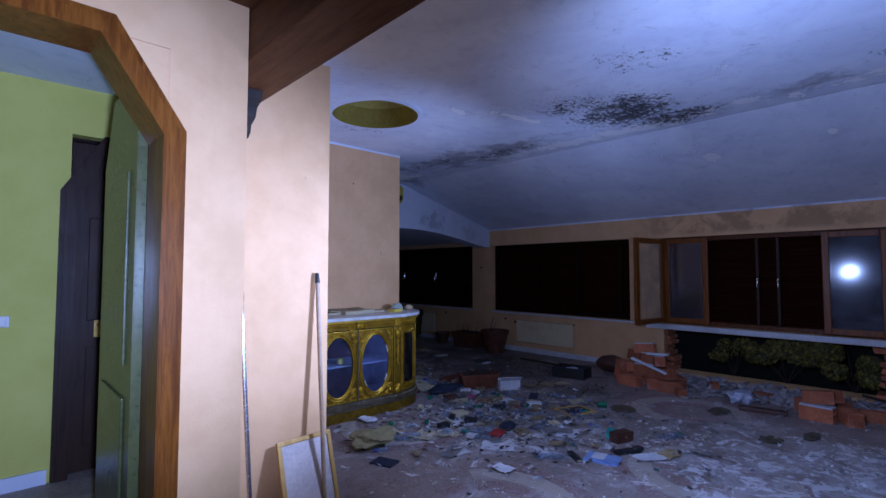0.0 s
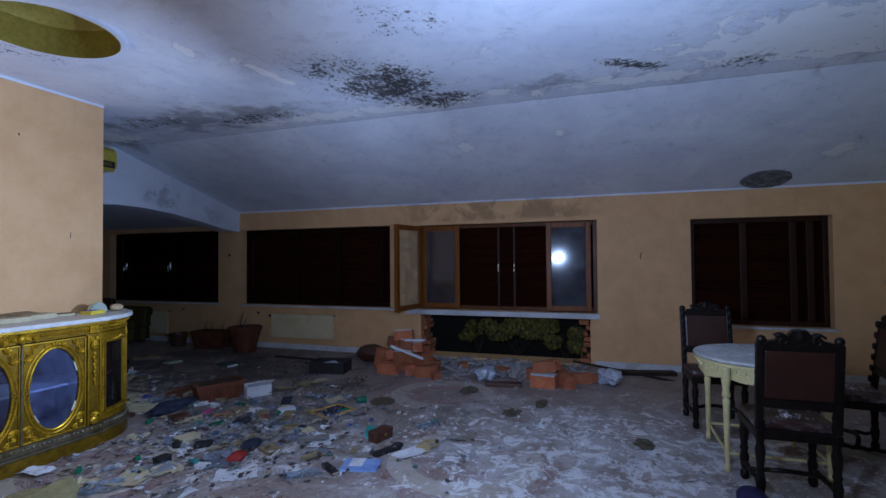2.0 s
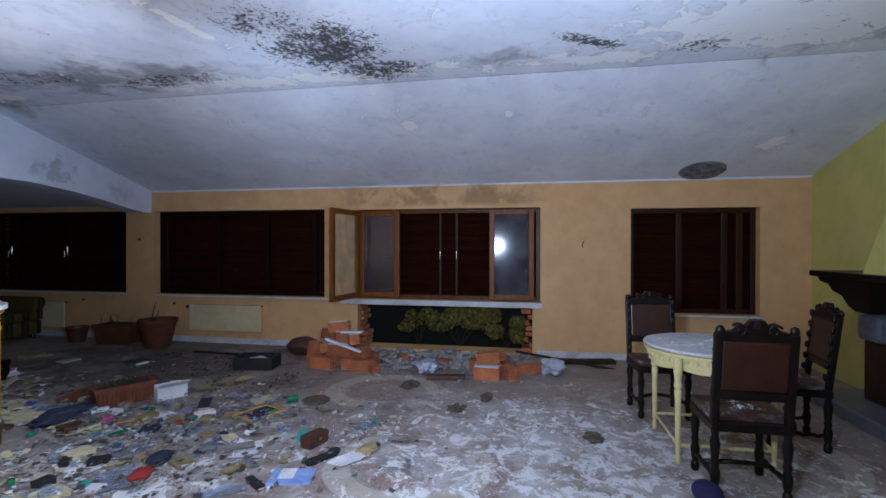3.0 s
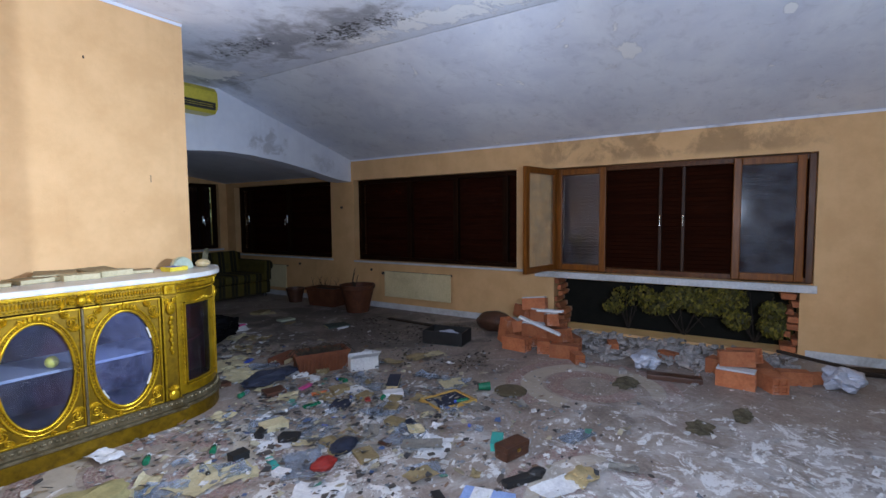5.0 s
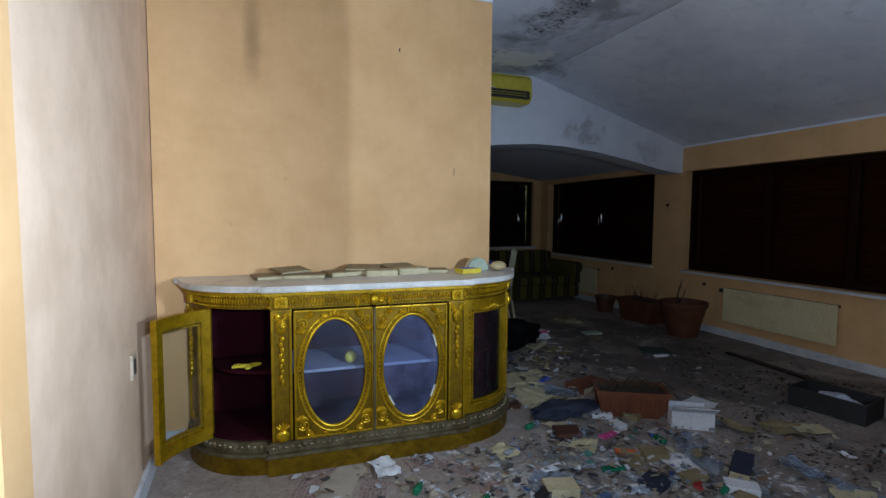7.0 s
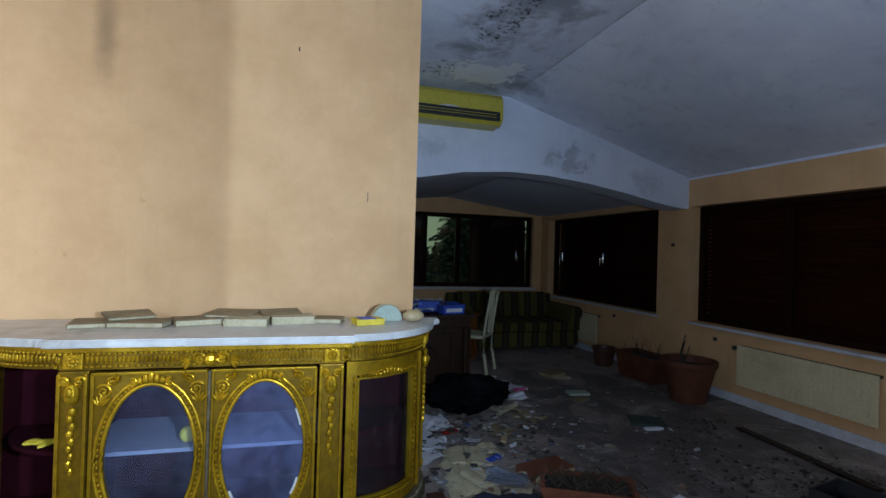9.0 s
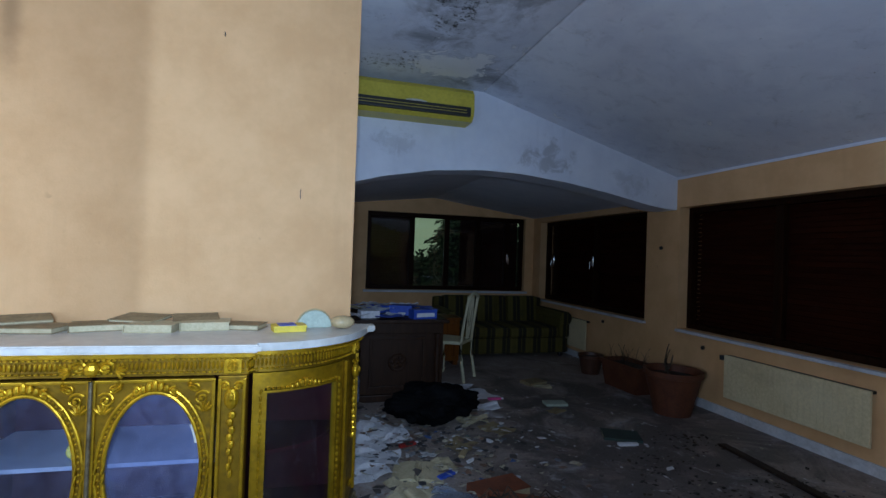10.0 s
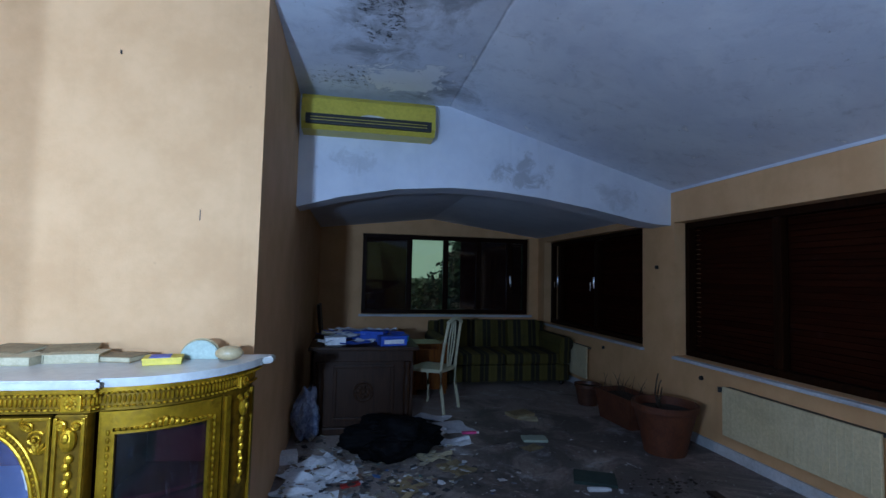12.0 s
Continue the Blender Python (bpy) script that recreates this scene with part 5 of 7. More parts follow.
ZT = 1.0585
OLDBOOK = "old tan paperback lying on the marble top"
for x, y, turn, w, h, t in ((2.52, 4.83, 12, 0.15, 0.21, 0.014), (2.74, 4.80, -8, 0.24, 0.17, 0.016), (2.99, 4.84, 17, 0.25, 0.16, 0.020), (3.21, 4.78, -5, 0.20, 0.15, 0.024), (3.24, 4.86, 25, 0.22, 0.15, 0.018), (3.42, 4.83, 6, 0.21, 0.15, 0.026), (3.58, 4.84, -14, 0.20, 0.14, 0.016)):
    book(x, y, ZT, turn, w, h, t * 1.5, TAN if t < 0.022 else PAGES, OLDBOOK)
for x, y, turn, w, h, tilt in ((2.66, 4.88, 30, 0.2, 0.14, 7), (3.12, 4.9, -20, 0.22, 0.15, 6), (3.36, 4.9, 14, 0.2, 0.14, 8)):
    book(x, y, ZT + 0.034, turn, w, h, 0.014, TAN, "old tan booklet lying on other books", tilt)
yb = carton("card_box", 3.80, 4.74, ZT, 12, 0.15, 0.10, 0.028, YELLOW, "flat yellow card box with a blue label", "box")
part("label", boxed(-0.05, 0.03, -0.045, 0.045, 0.0312, 0.0335), BLUE, yb, "blue label")
dome = thing("half_round_case", pose(3.92, 4.86, ZT, 0, 0, 5), "pale green half-round plastic case standing upright", "case")
bm = bmesh.new()
prism(bm, [(0.085 * math.cos(math.pi * i / 20), 0.088 * math.sin(math.pi * i / 20)) for i in range(21)], -0.03, 0.03, Matrix(((1, 0, 0, 0), (0, 0, 1, 0), (0, 1, 0, 0), (0, 0, 0, 1))))
bmesh.ops.bevel(bm, geom=list(bm.edges), offset=0.006, segments=2, affect="EDGES")
part("shell", bm, PALE_GREEN, dome)
bm = bmesh.new()
tube(bm, [(0.088 * math.cos(math.pi * i / 20), 0, 0.091 * math.sin(math.pi * i / 20)) for i in range(21)], 0.004, 6)
part("seam", bm, CREAM_P, dome)
bm = bmesh.new()
blob(bm, (0, 0, 0.033), 0.062, 0.045, 0.033, 20)
ov = tagged(part("oval_box", bm, CREAM_P, None, "", True), "cream oval box on the marble top", "box")
ov.matrix_world = pose(4.06, 4.80, ZT + 0.0005, 0, 0, 10)

# ---- high-backed chairs and the little table ----
SEAT_LEATHER = surface("cracked_leather", (0.035, 0.014, 0.011), (0.065, 0.026, 0.02), 8, 60, 0.38, 0, 0.35, (0.50, 0.49, 0.52), 0.9)
BACK_LEATHER = surface("brown_hide", (0.028, 0.008, 0.005), (0.05, 0.016, 0.009), 6, 60, 0.4, 0, 0.2)
TURNED = [(0.018, 0), (0.027, 0.012), (0.027, 0.05), (0.018, 0.065), (0.024, 0.09), (0.030, 0.15), (0.020, 0.19), (0.027, 0.21), (0.020, 0.23), (0.026, 0.28), (0.030, 0.33), (0.020, 0.375), (0.027, 0.39), (0.027, 0.44)]


def carved_chair(m, label):
    c = thing("carved_chair", m, label, "chair", "carved chairs round the table")
    W, D = 0.45, 0.42
    for sx in (-1, 1):
        bm = bmesh.new()
        lathe(bm, TURNED, 12, Matrix.Translation((sx * (W / 2 - 0.03), -D + 0.03, 0)))
        part("leg", bm, BLACK_WOOD, c, "", True)
        bm = bmesh.new()
        lathe(bm, TURNED[:-2] + [(0.026, 0.40), (0.026, 0.46)], 12, Matrix.Translation((sx * (W / 2 - 0.03), -0.03, 0)))
        part("leg", bm, BLACK_WOOD, c, "", True)
        bm = boxed(-0.022, 0.022, -0.02, 0.02, 0.46, 1.0, 0.006, pose(sx * (W / 2 - 0.025), -0.03, 0) @ Matrix.Translation((0, 0, 0.46)) @ pose(0, 0, 0, -7) @ Matrix.Translation((0, 0, -0.46)))
        for k in range(6):
            blob(bm, (sx * (W / 2 - 0.025), -0.052 + k * 0.011, 0.55 + 0.085 * k), 0.02, 0.014, 0.028, 8)
        part("post", bm, BLACK_WOOD, c)
        bm = bmesh.new()
        blob(bm, (sx * (W / 2 - 0.03), 0.045, 1.015), 0.028, 0.022, 0.03, 8)
        part("finial", bm, BLACK_WOOD, c, "", True)
    lean = Matrix.Translation((0, -0.03, 0.46)) @ pose(0, 0, 0, -7) @ Matrix.Translation((0, 0, -0.46))
    bm = boxed(-W / 2 + 0.04, W / 2 - 0.04, -0.02, 0.02, 0.60, 0.655, 0.006, lean)
    part("back_rail", bm, BLACK_WOOD, c)
    part("back_rail", boxed(-W / 2 + 0.04, W / 2 - 0.04, -0.02, 0.02, 0.955, 0.995, 0.006, lean), BLACK_WOOD, c)
    part("back_panel", boxed(-W / 2 + 0.045, W / 2 - 0.045, -0.022, 0.014, 0.655, 0.955, 0.012, lean), BACK_LEATHER, c, "brown leather back panel")
    bm = bmesh.new()
    half = [(0.17, 0.985), (0.165, 1.012), (0.125, 1.018), (0.10, 1.045), (0.06, 1.05), (0.035, 1.082)]
    prism(bm, half + [(-x, z) for x, z in half[::-1]], -0.018, 0.018, lean @ Matrix(((1, 0, 0, 0), (0, 0, 1, 0), (0, 1, 0, 0), (0, 0, 0, 1))))
    for sx in (-1, 1):
        for yy in (0.018, -0.018):
            pts = []
            for i in range(18):
                a = 0.5 + i * 0.42
                rr = 0.04 * (1 - i / 20)
                pts.append(lean @ Vector((sx * (0.09 + rr * math.cos(a)), yy, 1.02 + rr * math.sin(a))))
            tube(bm, pts, 0.008, 6)
    for x, y, z in ((0, 0.02, 1.05), (0, -0.02, 1.05)):
        p = lean @ Vector((x, y, z))
        blob(bm, p, 0.028, 0.014, 0.036, 8)
    part("crest", bm, BLACK_WOOD, c, "carved crest")
    bm = boxed(-W / 2, W / 2, -D, -0.005, 0.40, 0.455, 0.01)
    part("seat_frame", bm, BLACK_WOOD, c)
    bm = boxed(-W / 2 + 0.008, W / 2 - 0.008, -D + 0.004, -0.052, 0.452, 0.505, 0.02)
    for v in bm.verts:
        if v.co.z > 0.48:
            v.co.z += 0.02 * math.cos(v.co.x / W * math.pi) * math.cos((v.co.y + D / 2) / D * math.pi)
    part("seat", bm, SEAT_LEATHER, c, "leather seat dusted with fallen plaster", True)
    for sx in (-1, 1):
        bm = bmesh.new()
        pts = [(sx * (W / 2 - 0.03), -0.03 - (D - 0.06) * i / 12, 0.12 + 0.006 * math.sin(i * 2.2)) for i in range(13)]
        tube(bm, pts, 0.015, 8)
        part("stretcher", bm, BLACK_WOOD, c, "", True)
    bm = bmesh.new()
    tube(bm, [(-W / 2 + 0.03 + (W - 0.06) * i / 12, -D / 2 + 0.05 * math.sin(math.pi * i / 12) - 0.03, 0.125 + 0.03 * math.sin(math.pi * i / 12)) for i in range(13)], 0.016, 8)
    part("stretcher", bm, BLACK_WOOD, c, "", True)
    return c


carved_chair(pose(4.175, -0.62, 0, 0, 0, 90), "black carved chair with its back to the room")
carved_chair(pose(5.93, -0.45, 0, 0, 0, -86), "black carved chair by the window wall behind the table")
carved_chair(pose(5.22, -1.52, 0, 0, 0, 172), "black carved chair beside the fireplace")

tb = thing("side_table", pose(4.97, -0.64, 0), "ivory-painted round table with fretted apron, plaster dust on top", "table")
DUSTY_TOP = surface("dusty_marble", (0.42, 0.43, 0.42), (0.62, 0.62, 0.62), 5, 40, 0.5, 0, 0.3, (0.20, 0.19, 0.16), 0.6)
bm = bmesh.new()
lathe(bm, [(0.40, 0.755), (0.445, 0.757), (0.452, 0.768), (0.445, 0.780), (0.43, 0.783)], 40)
part("tabletop", bm, DUSTY_TOP, tb, "dusty grey marble top", True)
bm = bmesh.new()
lathe(bm, [(0.42, 0.728), (0.445, 0.732), (0.447, 0.752), (0.42, 0.755)], 40)
part("rim", bm, IVORY, tb, "", True)
bm = bmesh.new()
n = 64
rings = []
for r in (0.40, 0.412):
    rings.append([[bm.verts.new((r * math.cos(2 * math.pi * i / n), r * math.sin(2 * math.pi * i / n), z)) for i in range(n)] for z in (0.65 - 0.0, 0.73)])
for i in range(n):
    j = (i + 1) % n
    dz = 0.022 * abs(math.sin(math.pi * i / 8))
    rings[0][0][i].co.z -= dz
    rings[1][0][i].co.z -= dz
    for a in (0, 1):
        bm.faces.new((rings[a][0][i], rings[a][0][j], rings[a][1][j], rings[a][1][i]))
    for z in (0, 1):
        bm.faces.new((rings[0][z][i], rings[1][z][i], rings[1][z][j], rings[0][z][j]))
for i in range(40):
    a = 2 * math.pi * i / 40
    blob(bm, (0.414 * math.cos(a), 0.414 * math.sin(a), 0.70), 0.010, 0.010, 0.016, 6)
part("apron", bm, IVORY, tb, "fretted ivory apron")
for sx, sy in ((-1, -1), (-1, 1), (1, 1), (1, -1)):
    bm = bmesh.new()
    lathe(bm, [(0.012, 0), (0.019, 0.01), (0.019, 0.05), (0.012, 0.06), (0.017, 0.10), (0.022, 0.45), (0.026, 0.50), (0.018, 0.515), (0.028, 0.53), (0.028, 0.55), (0.022, 0.56), (0.024, 0.60), (0.030, 0.63), (0.030, 0.73)], 12, Matrix.Translation((sx * 0.325, sy * 0.30, 0)))
    part("leg", bm, IVORY, tb, "", True)
for a, b in (((-0.325, -0.3), (-0.325, 0.3)), ((0.325, -0.3), (0.325, 0.3)), ((-0.325, 0.3), (0.325, 0.3)), ((-0.325, -0.3), (0.325, -0.3))):
    bm = bmesh.new()
    rod(bm, (a[0], a[1], 0.13), (b[0], b[1], 0.13), 0.011)
    part("stretcher", bm, IVORY, tb, "", True)

# ---- fireplace ----
fp = thing("fireplace", pose(0, 0, 0), "fireplace with a yellow plaster hood and dark wooden mantel", "fireplace", kind="structure")
GREY_STONE = surface("grey_stone", (0.09, 0.10, 0.125), (0.16, 0.17, 0.20), 4, 40, 0.35, 0, 0.2, (0.06, 0.06, 0.07), 0.6)
bm = bmesh.new()
base = [(6.02, YR), (6.02, -2.26), (4.6, -2.26), (4.6, YR)]
topp = [(5.76, YR), (5.76, -2.70), (4.86, -2.70), (4.86, YR)]
lo = [bm.verts.new((x, y, 1.262)) for x, y in base]
hi = [bm.verts.new((x, y, 3.05)) for x, y in topp]
for i in range(4):
    bm.faces.new((lo[i], lo[(i + 1) % 4], hi[(i + 1) % 4], hi[i]))
bm.faces.new(lo[::-1])
bm.faces.new(hi)
part("hood", bm, OLIVE, fp, "yellow plaster hood")
bm = boxed(3.85, 6.83, YR + 0.003, -2.24, 1.20, 1.26, 0.012)
part("mantel", bm, BLACK_WOOD, fp, "dark wooden mantel shelf")
for s, x0 in ((1, 6.80), (-1, 3.88)):
    bm = bmesh.new()
    pr = [(0, 1.199), (-0.06 * s, 1.15), (-0.20 * s, 1.13), (-0.26 * s, 1.07), (-0.42 * s, 1.03), (-0.5 * s, 0.95), (-0.62 * s, 0.90), (-0.80 * s, 0.90), (-0.80 * s, 1.199)]
    prism(bm, [(x0 + x, z) for x, z in pr], YR + 0.004, -2.30, Matrix(((1, 0, 0, 0), (0, 0, 1, 0), (0, 1, 0, 0), (0, 0, 0, 1))))
    part("corbel", bm, BLACK_WOOD, fp, "carved dark corbel")
for x0, x1 in ((5.78, 6.12), (4.55, 4.85)):
    bm = boxed(x0, x1, YR + 0.004, -2.26, 0.66, 0.899, 0.06)
    part("capital", bm, GREY_STONE, fp, "rounded grey stone capital")
    part("jamb", boxed(x0 + 0.02, x1 - 0.02, YR + 0.004, -2.32, 0.121, 0.66, 0.02), DARK_WOOD, fp, "dark panelled jamb")
part("hearth", boxed(4.3, 6.45, YR + 0.004, -2.0, 0, 0.12, 0.015), GREY_STONE, fp, "grey stone hearth")
part("firebox", boxed(4.85, 5.78, YR + 0.004, -2.68, 0.121, 0.899), BLACK, fp, "sooty firebox")
part("lintel", boxed(4.86, 5.77, -2.6, -2.3, 0.80, 0.899, 0.01), BLACK_WOOD, fp)
bm = bmesh.new()
blob(bm, (4.13, -0.36, 0.06), 0.11, 0.085, 0.06, 14)
blob(bm, (4.05, -0.38, 0.03), 0.06, 0.07, 0.03, 10)
tagged(part("cap", bm, surface("violet_cloth", (0.012, 0.009, 0.05), (0.02, 0.016, 0.08), 9, 80, 0.85), None, "", True), "crumpled violet-blue cap on the floor", "cap")
bm = bmesh.new()
blob(bm, (4.62, -1.7, 0.04), 0.14, 0.05, 0.04, 12)
blob(bm, (4.54, -1.7, 0.06), 0.06, 0.048, 0.06, 12)
tagged(part("shoe", bm, BLACK, None, "", True), "single dark shoe lying on the floor", "shoe")

# round vent hole in the sloping ceiling: a disc, its shaded inside painted dark
ROUGH_HOLE = surface("dark_hole_plaster", (0.06, 0.06, 0.065), (0.30, 0.30, 0.33), 10, 40, 0.9, 0, 0.8, (0.02, 0.02, 0.02), 0.7)
bm = bmesh.new()
xs = 7.56
slope = math.degrees(math.atan2(3.06 - 2.395, XW - 5.47))
lathe(bm, [(0.25, 0.0), (0.27, -0.012), (0.25, -0.022), (0.19, -0.012), (0.10, -0.016), (0.02, -0.012)], 28)
for v in bm.verts:
    v.co.x += 0.02 * noise.noise(v.co * 7)
    v.co.y += 0.02 * noise.noise(v.co * 9 + Vector((3, 1, 2)))
ob = tagged(part("ceiling_vent", bm, ROUGH_HOLE, None, "", True), "round hole in the sloping ceiling, a rough disc coloured dark", "ceiling vent", kind="structure")
ob.matrix_world = pose(xs, -1.42, ceil_z(xs) + 0.004, 0, slope, 0)

# ---- broken wall: bricks, growth and boards ----
BRICK = surface("hollow_brick_clay", (0.34, 0.10, 0.04), (0.46, 0.16, 0.065), 9, 50, 0.85, 0, 0.4, (0.46, 0.38, 0.36), 0.75, vary=0.25)
PLASTER = surface("plaster_face", (0.46, 0.46, 0.50), (0.58, 0.58, 0.62), 8, 50, 0.9, 0, 0.5, (0.25, 0.2, 0.18), 0.4)


def brick_mesh():
    bm = bmesh.new()
    w, d, h = 0.25, 0.12, 0.12
    box(bm, -w / 2 + 0.02, w / 2 - 0.02, -d / 2, d / 2, 0, h)
    for s in (-1, 1):
        xa, xb = sorted((s * (w / 2 - 0.02), s * w / 2))
        ys = (-d / 2, -d / 2 + 0.012, -0.006, 0.006, d / 2 - 0.012, d / 2)
        zs = (0, 0.012, h / 2 - 0.006, h / 2 + 0.006, h - 0.012, h)
        for a in (0, 2, 4):
            box(bm, xa, xb, ys[a], ys[a + 1], 0, h)
        for a in (0, 2, 4):
            for y0, y1 in ((ys[1], ys[2]), (ys[3], ys[4])):
                box(bm, xa, xb, y0, y1, zs[a], zs[a + 1])
    for f in (0.25, 0.5, 0.75):
        for s in (-1, 1):
            box(bm, -w / 2 + 0.021, w / 2 - 0.021, s * d / 2 - 0.002, s * d / 2 + 0.002, h * f - 0.008, h * f + 0.008)
    me = bpy.data.meshes.new("hollow_brick")
    bmesh.ops.recalc_face_normals(bm, faces=bm.faces)
    bm.to_mesh(me)
    bm.free()
    me.materials.append(BRICK)
    return me


BM = brick_mesh()


def hollow_brick(x, y, z, rx, ry, rz, k=1.0, plaster=False):
    b = new("hollow_brick", BM)
    b.matrix_world = pose(x, y, z, rx, ry, rz) @ Matrix.Diagonal((k, k, k, 1))
    tagged(b, "orange hollow brick with old plaster on one face" if plaster else "orange hollow clay brick in a rubble heap", "brick", "bricks broken out of the wall")
    if plaster:
        p = part("plaster", boxed(-0.122, 0.122, -0.058, 0.058, 0.1215, 0.135, 0.004), PLASTER, b, "white plaster crust")
    return b


for v in ((6.62, 3.20, 0, 0, 0, 82, 1.15), (6.72, 2.93, 0, 0, 0, 20, 1.1), (6.60, 2.66, 0, 0, 0, 100, 1.15), (6.95, 3.35, 0, 0, 0, 60, 1.15), (6.95, 3.05, 0, 0, 0, 5, 1.15), (6.98, 2.72, 0, 0, 0, 40, 1.15), (6.80, 3.36, 0.13, 8, 78, 70, 1.1), (6.78, 3.04, 0.135, 0, 0, 95, 1.15, True), (6.72, 2.76, 0.13, 0, 9, 60, 1.1), (6.98, 2.92, 0.14, 0, 0, 76, 1.15), (6.86, 2.98, 0.275, 6, 0, 88, 1.1, True), (6.88, 3.22, 0.14, 20, 10, 120, 1.0), (6.50, 2.5, 0, 0, 0, 35, 0.8), (6.98, 3.28, 0.28, 12, 0, 50, 1.1), (6.75, 2.86, 0.27, 0, 14, 30, 1.0, True), (6.9, 3.1, 0.40, 10, 6, 96, 1.05, True),
          (6.52, 1.16, 0, 0, 0, 84, 1.15, True), (6.60, 0.92, 0, 0, 0, 30, 1.1), (6.82, 1.25, 0, 0, 0, 70, 1.15), (6.60, 1.16, 0.155, 6, 4, 100, 1.05), (6.86, 0.98, 0, 0, 0, 15, 1.1), (6.84, 0.75, 0, 0, 0, 110, 0.95), (6.8, 1.1, 0.14, 0, 12, 45, 1.05), (6.95, 0.6, 0, 0, 0, 130, 0.7), (7.1, 2.3, 0, 0, 0, 20, 0.8), (7.05, 1.75, 0, 0, 0, 65, 0.7)):
    hollow_brick(*v)

# rubble at the foot of the hole
rng = random.Random(5)
RUBBLE = surface("rubble", (0.22, 0.19, 0.18), (0.42, 0.40, 0.40), 9, 40, 0.95, 0, 0.6, (0.3, 0.1, 0.05), 0.35)


def chip_cloud(name, count, place, size, mat, seed, flat=0.35, label="", category="debris"):
    """Many small angular chips in one mesh."""
    r = random.Random(seed)
    vs, fs = [], []
    for _ in range(count):
        x, y, z = place(r)
        k = size[0] + (size[1] - size[0]) * r.random() ** 2.4
        n = r.choice((3, 4, 4, 5))
        a0 = r.uniform(0, 6.28)
        tx, ty = r.gauss(0, 0.18), r.gauss(0, 0.18)
        hgt = max(0.0012, k * flat * r.uniform(0.3, 1.0))
        st = r.uniform(0.5, 1.0)
        i0 = len(vs)
        ring = []
        for j in range(n):
            a = a0 + 6.2832 * j / n + r.uniform(-0.3, 0.3)
            rr = k * r.uniform(0.7, 1.1)
            ring.append((rr * math.cos(a), rr * math.sin(a) * st))
        low = min(px * tx + py * ty for px, py in ring)
        for top in (0, 1):
            for px, py in ring:
                vs.append((x + px, y + py, z + (px * tx + py * ty) - low + top * hgt + 0.0008))
        fs.append(tuple(i0 + n + j for j in range(n)))
        for j in range(n):
            q = (j + 1) % n
            fs.append((i0 + j, i0 + q, i0 + n + q, i0 + n + j))
    ob = raw_part(name, vs, fs, mat)
    return tagged(ob, label, category, kind="stuff")


chip_cloud("rubble_heap", 650, lambda r: ((x := r.gauss(7.15, 0.28)) and (min(7.75, x), r.uniform(0.7, 3.3), max(0, 0.10 * (1 - abs(x - 7.3) / 0.6)) * r.random()) or (7.2, 2, 0)), (0.02, 0.075), RUBBLE, 11, 0.6, "heap of plaster and brick rubble under the hole", "rubble")

GROWTH = scatter_mat("olive_leaves", [(0, (0.045, 0.040, 0.003)), (0.25, (0.10, 0.085, 0.005)), (0.6, (0.17, 0.135, 0.008)), (0.88, (0.055, 0.042, 0.004))], 0.75)


def growth(y, z, sy, sz, count, seed):
    """A bush of small drooping leaves on thin stems that pushes into the hole."""
    r = random.Random(seed)
    g = thing("wild_growth", pose(XW + 0.27, y, z), "olive-gold leafy growth pushing into the broken wall", "plant", "growth in the broken wall")
    bm = bmesh.new()
    for k in range(9):
        a = TAU * k / 9
        tube(bm, [(0.05, 0, -z + 0.02), (0.03, 0.4 * sy * math.cos(a), -0.3 * sz), (-0.08, 0.85 * sy * math.cos(a), 0.75 * sz * math.sin(a))], 0.009, 5, taper=0.4)
    part("stems", bm, SOIL, g)
    vs, fs = [], []
    lobes = [(r.uniform(-0.75, 0.75), r.uniform(-0.55, 0.7), r.uniform(0.3, 0.5)) for _ in range(7)]
    for _ in range(count):
        ly, lz, lr = r.choice(lobes)
        d = Vector((r.gauss(-0.4, 0.7), r.gauss(0, 1), r.gauss(0.2, 1))).normalized() * (0.7 + 0.3 * r.random())
        p = Vector((-0.08 + d.x * 0.16, (ly + d.y * lr) * sy, (lz + d.z * lr) * sz))
        if p.z + z < 0.02 or p.z + z > 0.62:
            continue
        k = r.uniform(0.014, 0.034)
        u = Vector((r.gauss(-0.5, 0.4), r.gauss(0, 0.6), r.gauss(-0.8, 0.3))).normalized() * k
        w = u.cross(d + Vector((r.gauss(0, 0.4), r.gauss(0, 0.4), r.gauss(0, 0.4)))).normalized() * k * 0.7
        i0 = len(vs)
        vs += [tuple(p - u), tuple(p - u * 0.1 + w), tuple(p + u), tuple(p - u * 0.1 - w)]
        fs.append((i0, i0 + 1, i0 + 2, i0 + 3))
    tagged(raw_part("leaves", vs, fs, GROWTH, g), "small olive-gold leaves", kind="stuff")


for row in ((2.35, 0.42, 0.30, 0.20, 500, 1), (1.72, 0.38, 0.52, 0.32, 3400, 3), (1.02, 0.38, 0.38, 0.30, 2600, 4)):
    growth(*row)
# block added behind the hole: hides the sky, near-black colour paints the dark
structure("hole_backing", boxed(8.75, 9.3, -0.2, 4.1, -0.45, 0.9), surface("hole_black", (0.005, 0.0045, 0.003), (0.010, 0.009, 0.006), 9, 60, 0.98, 0, 0.8), "added near-black backing behind the hole in the wall", "earth")
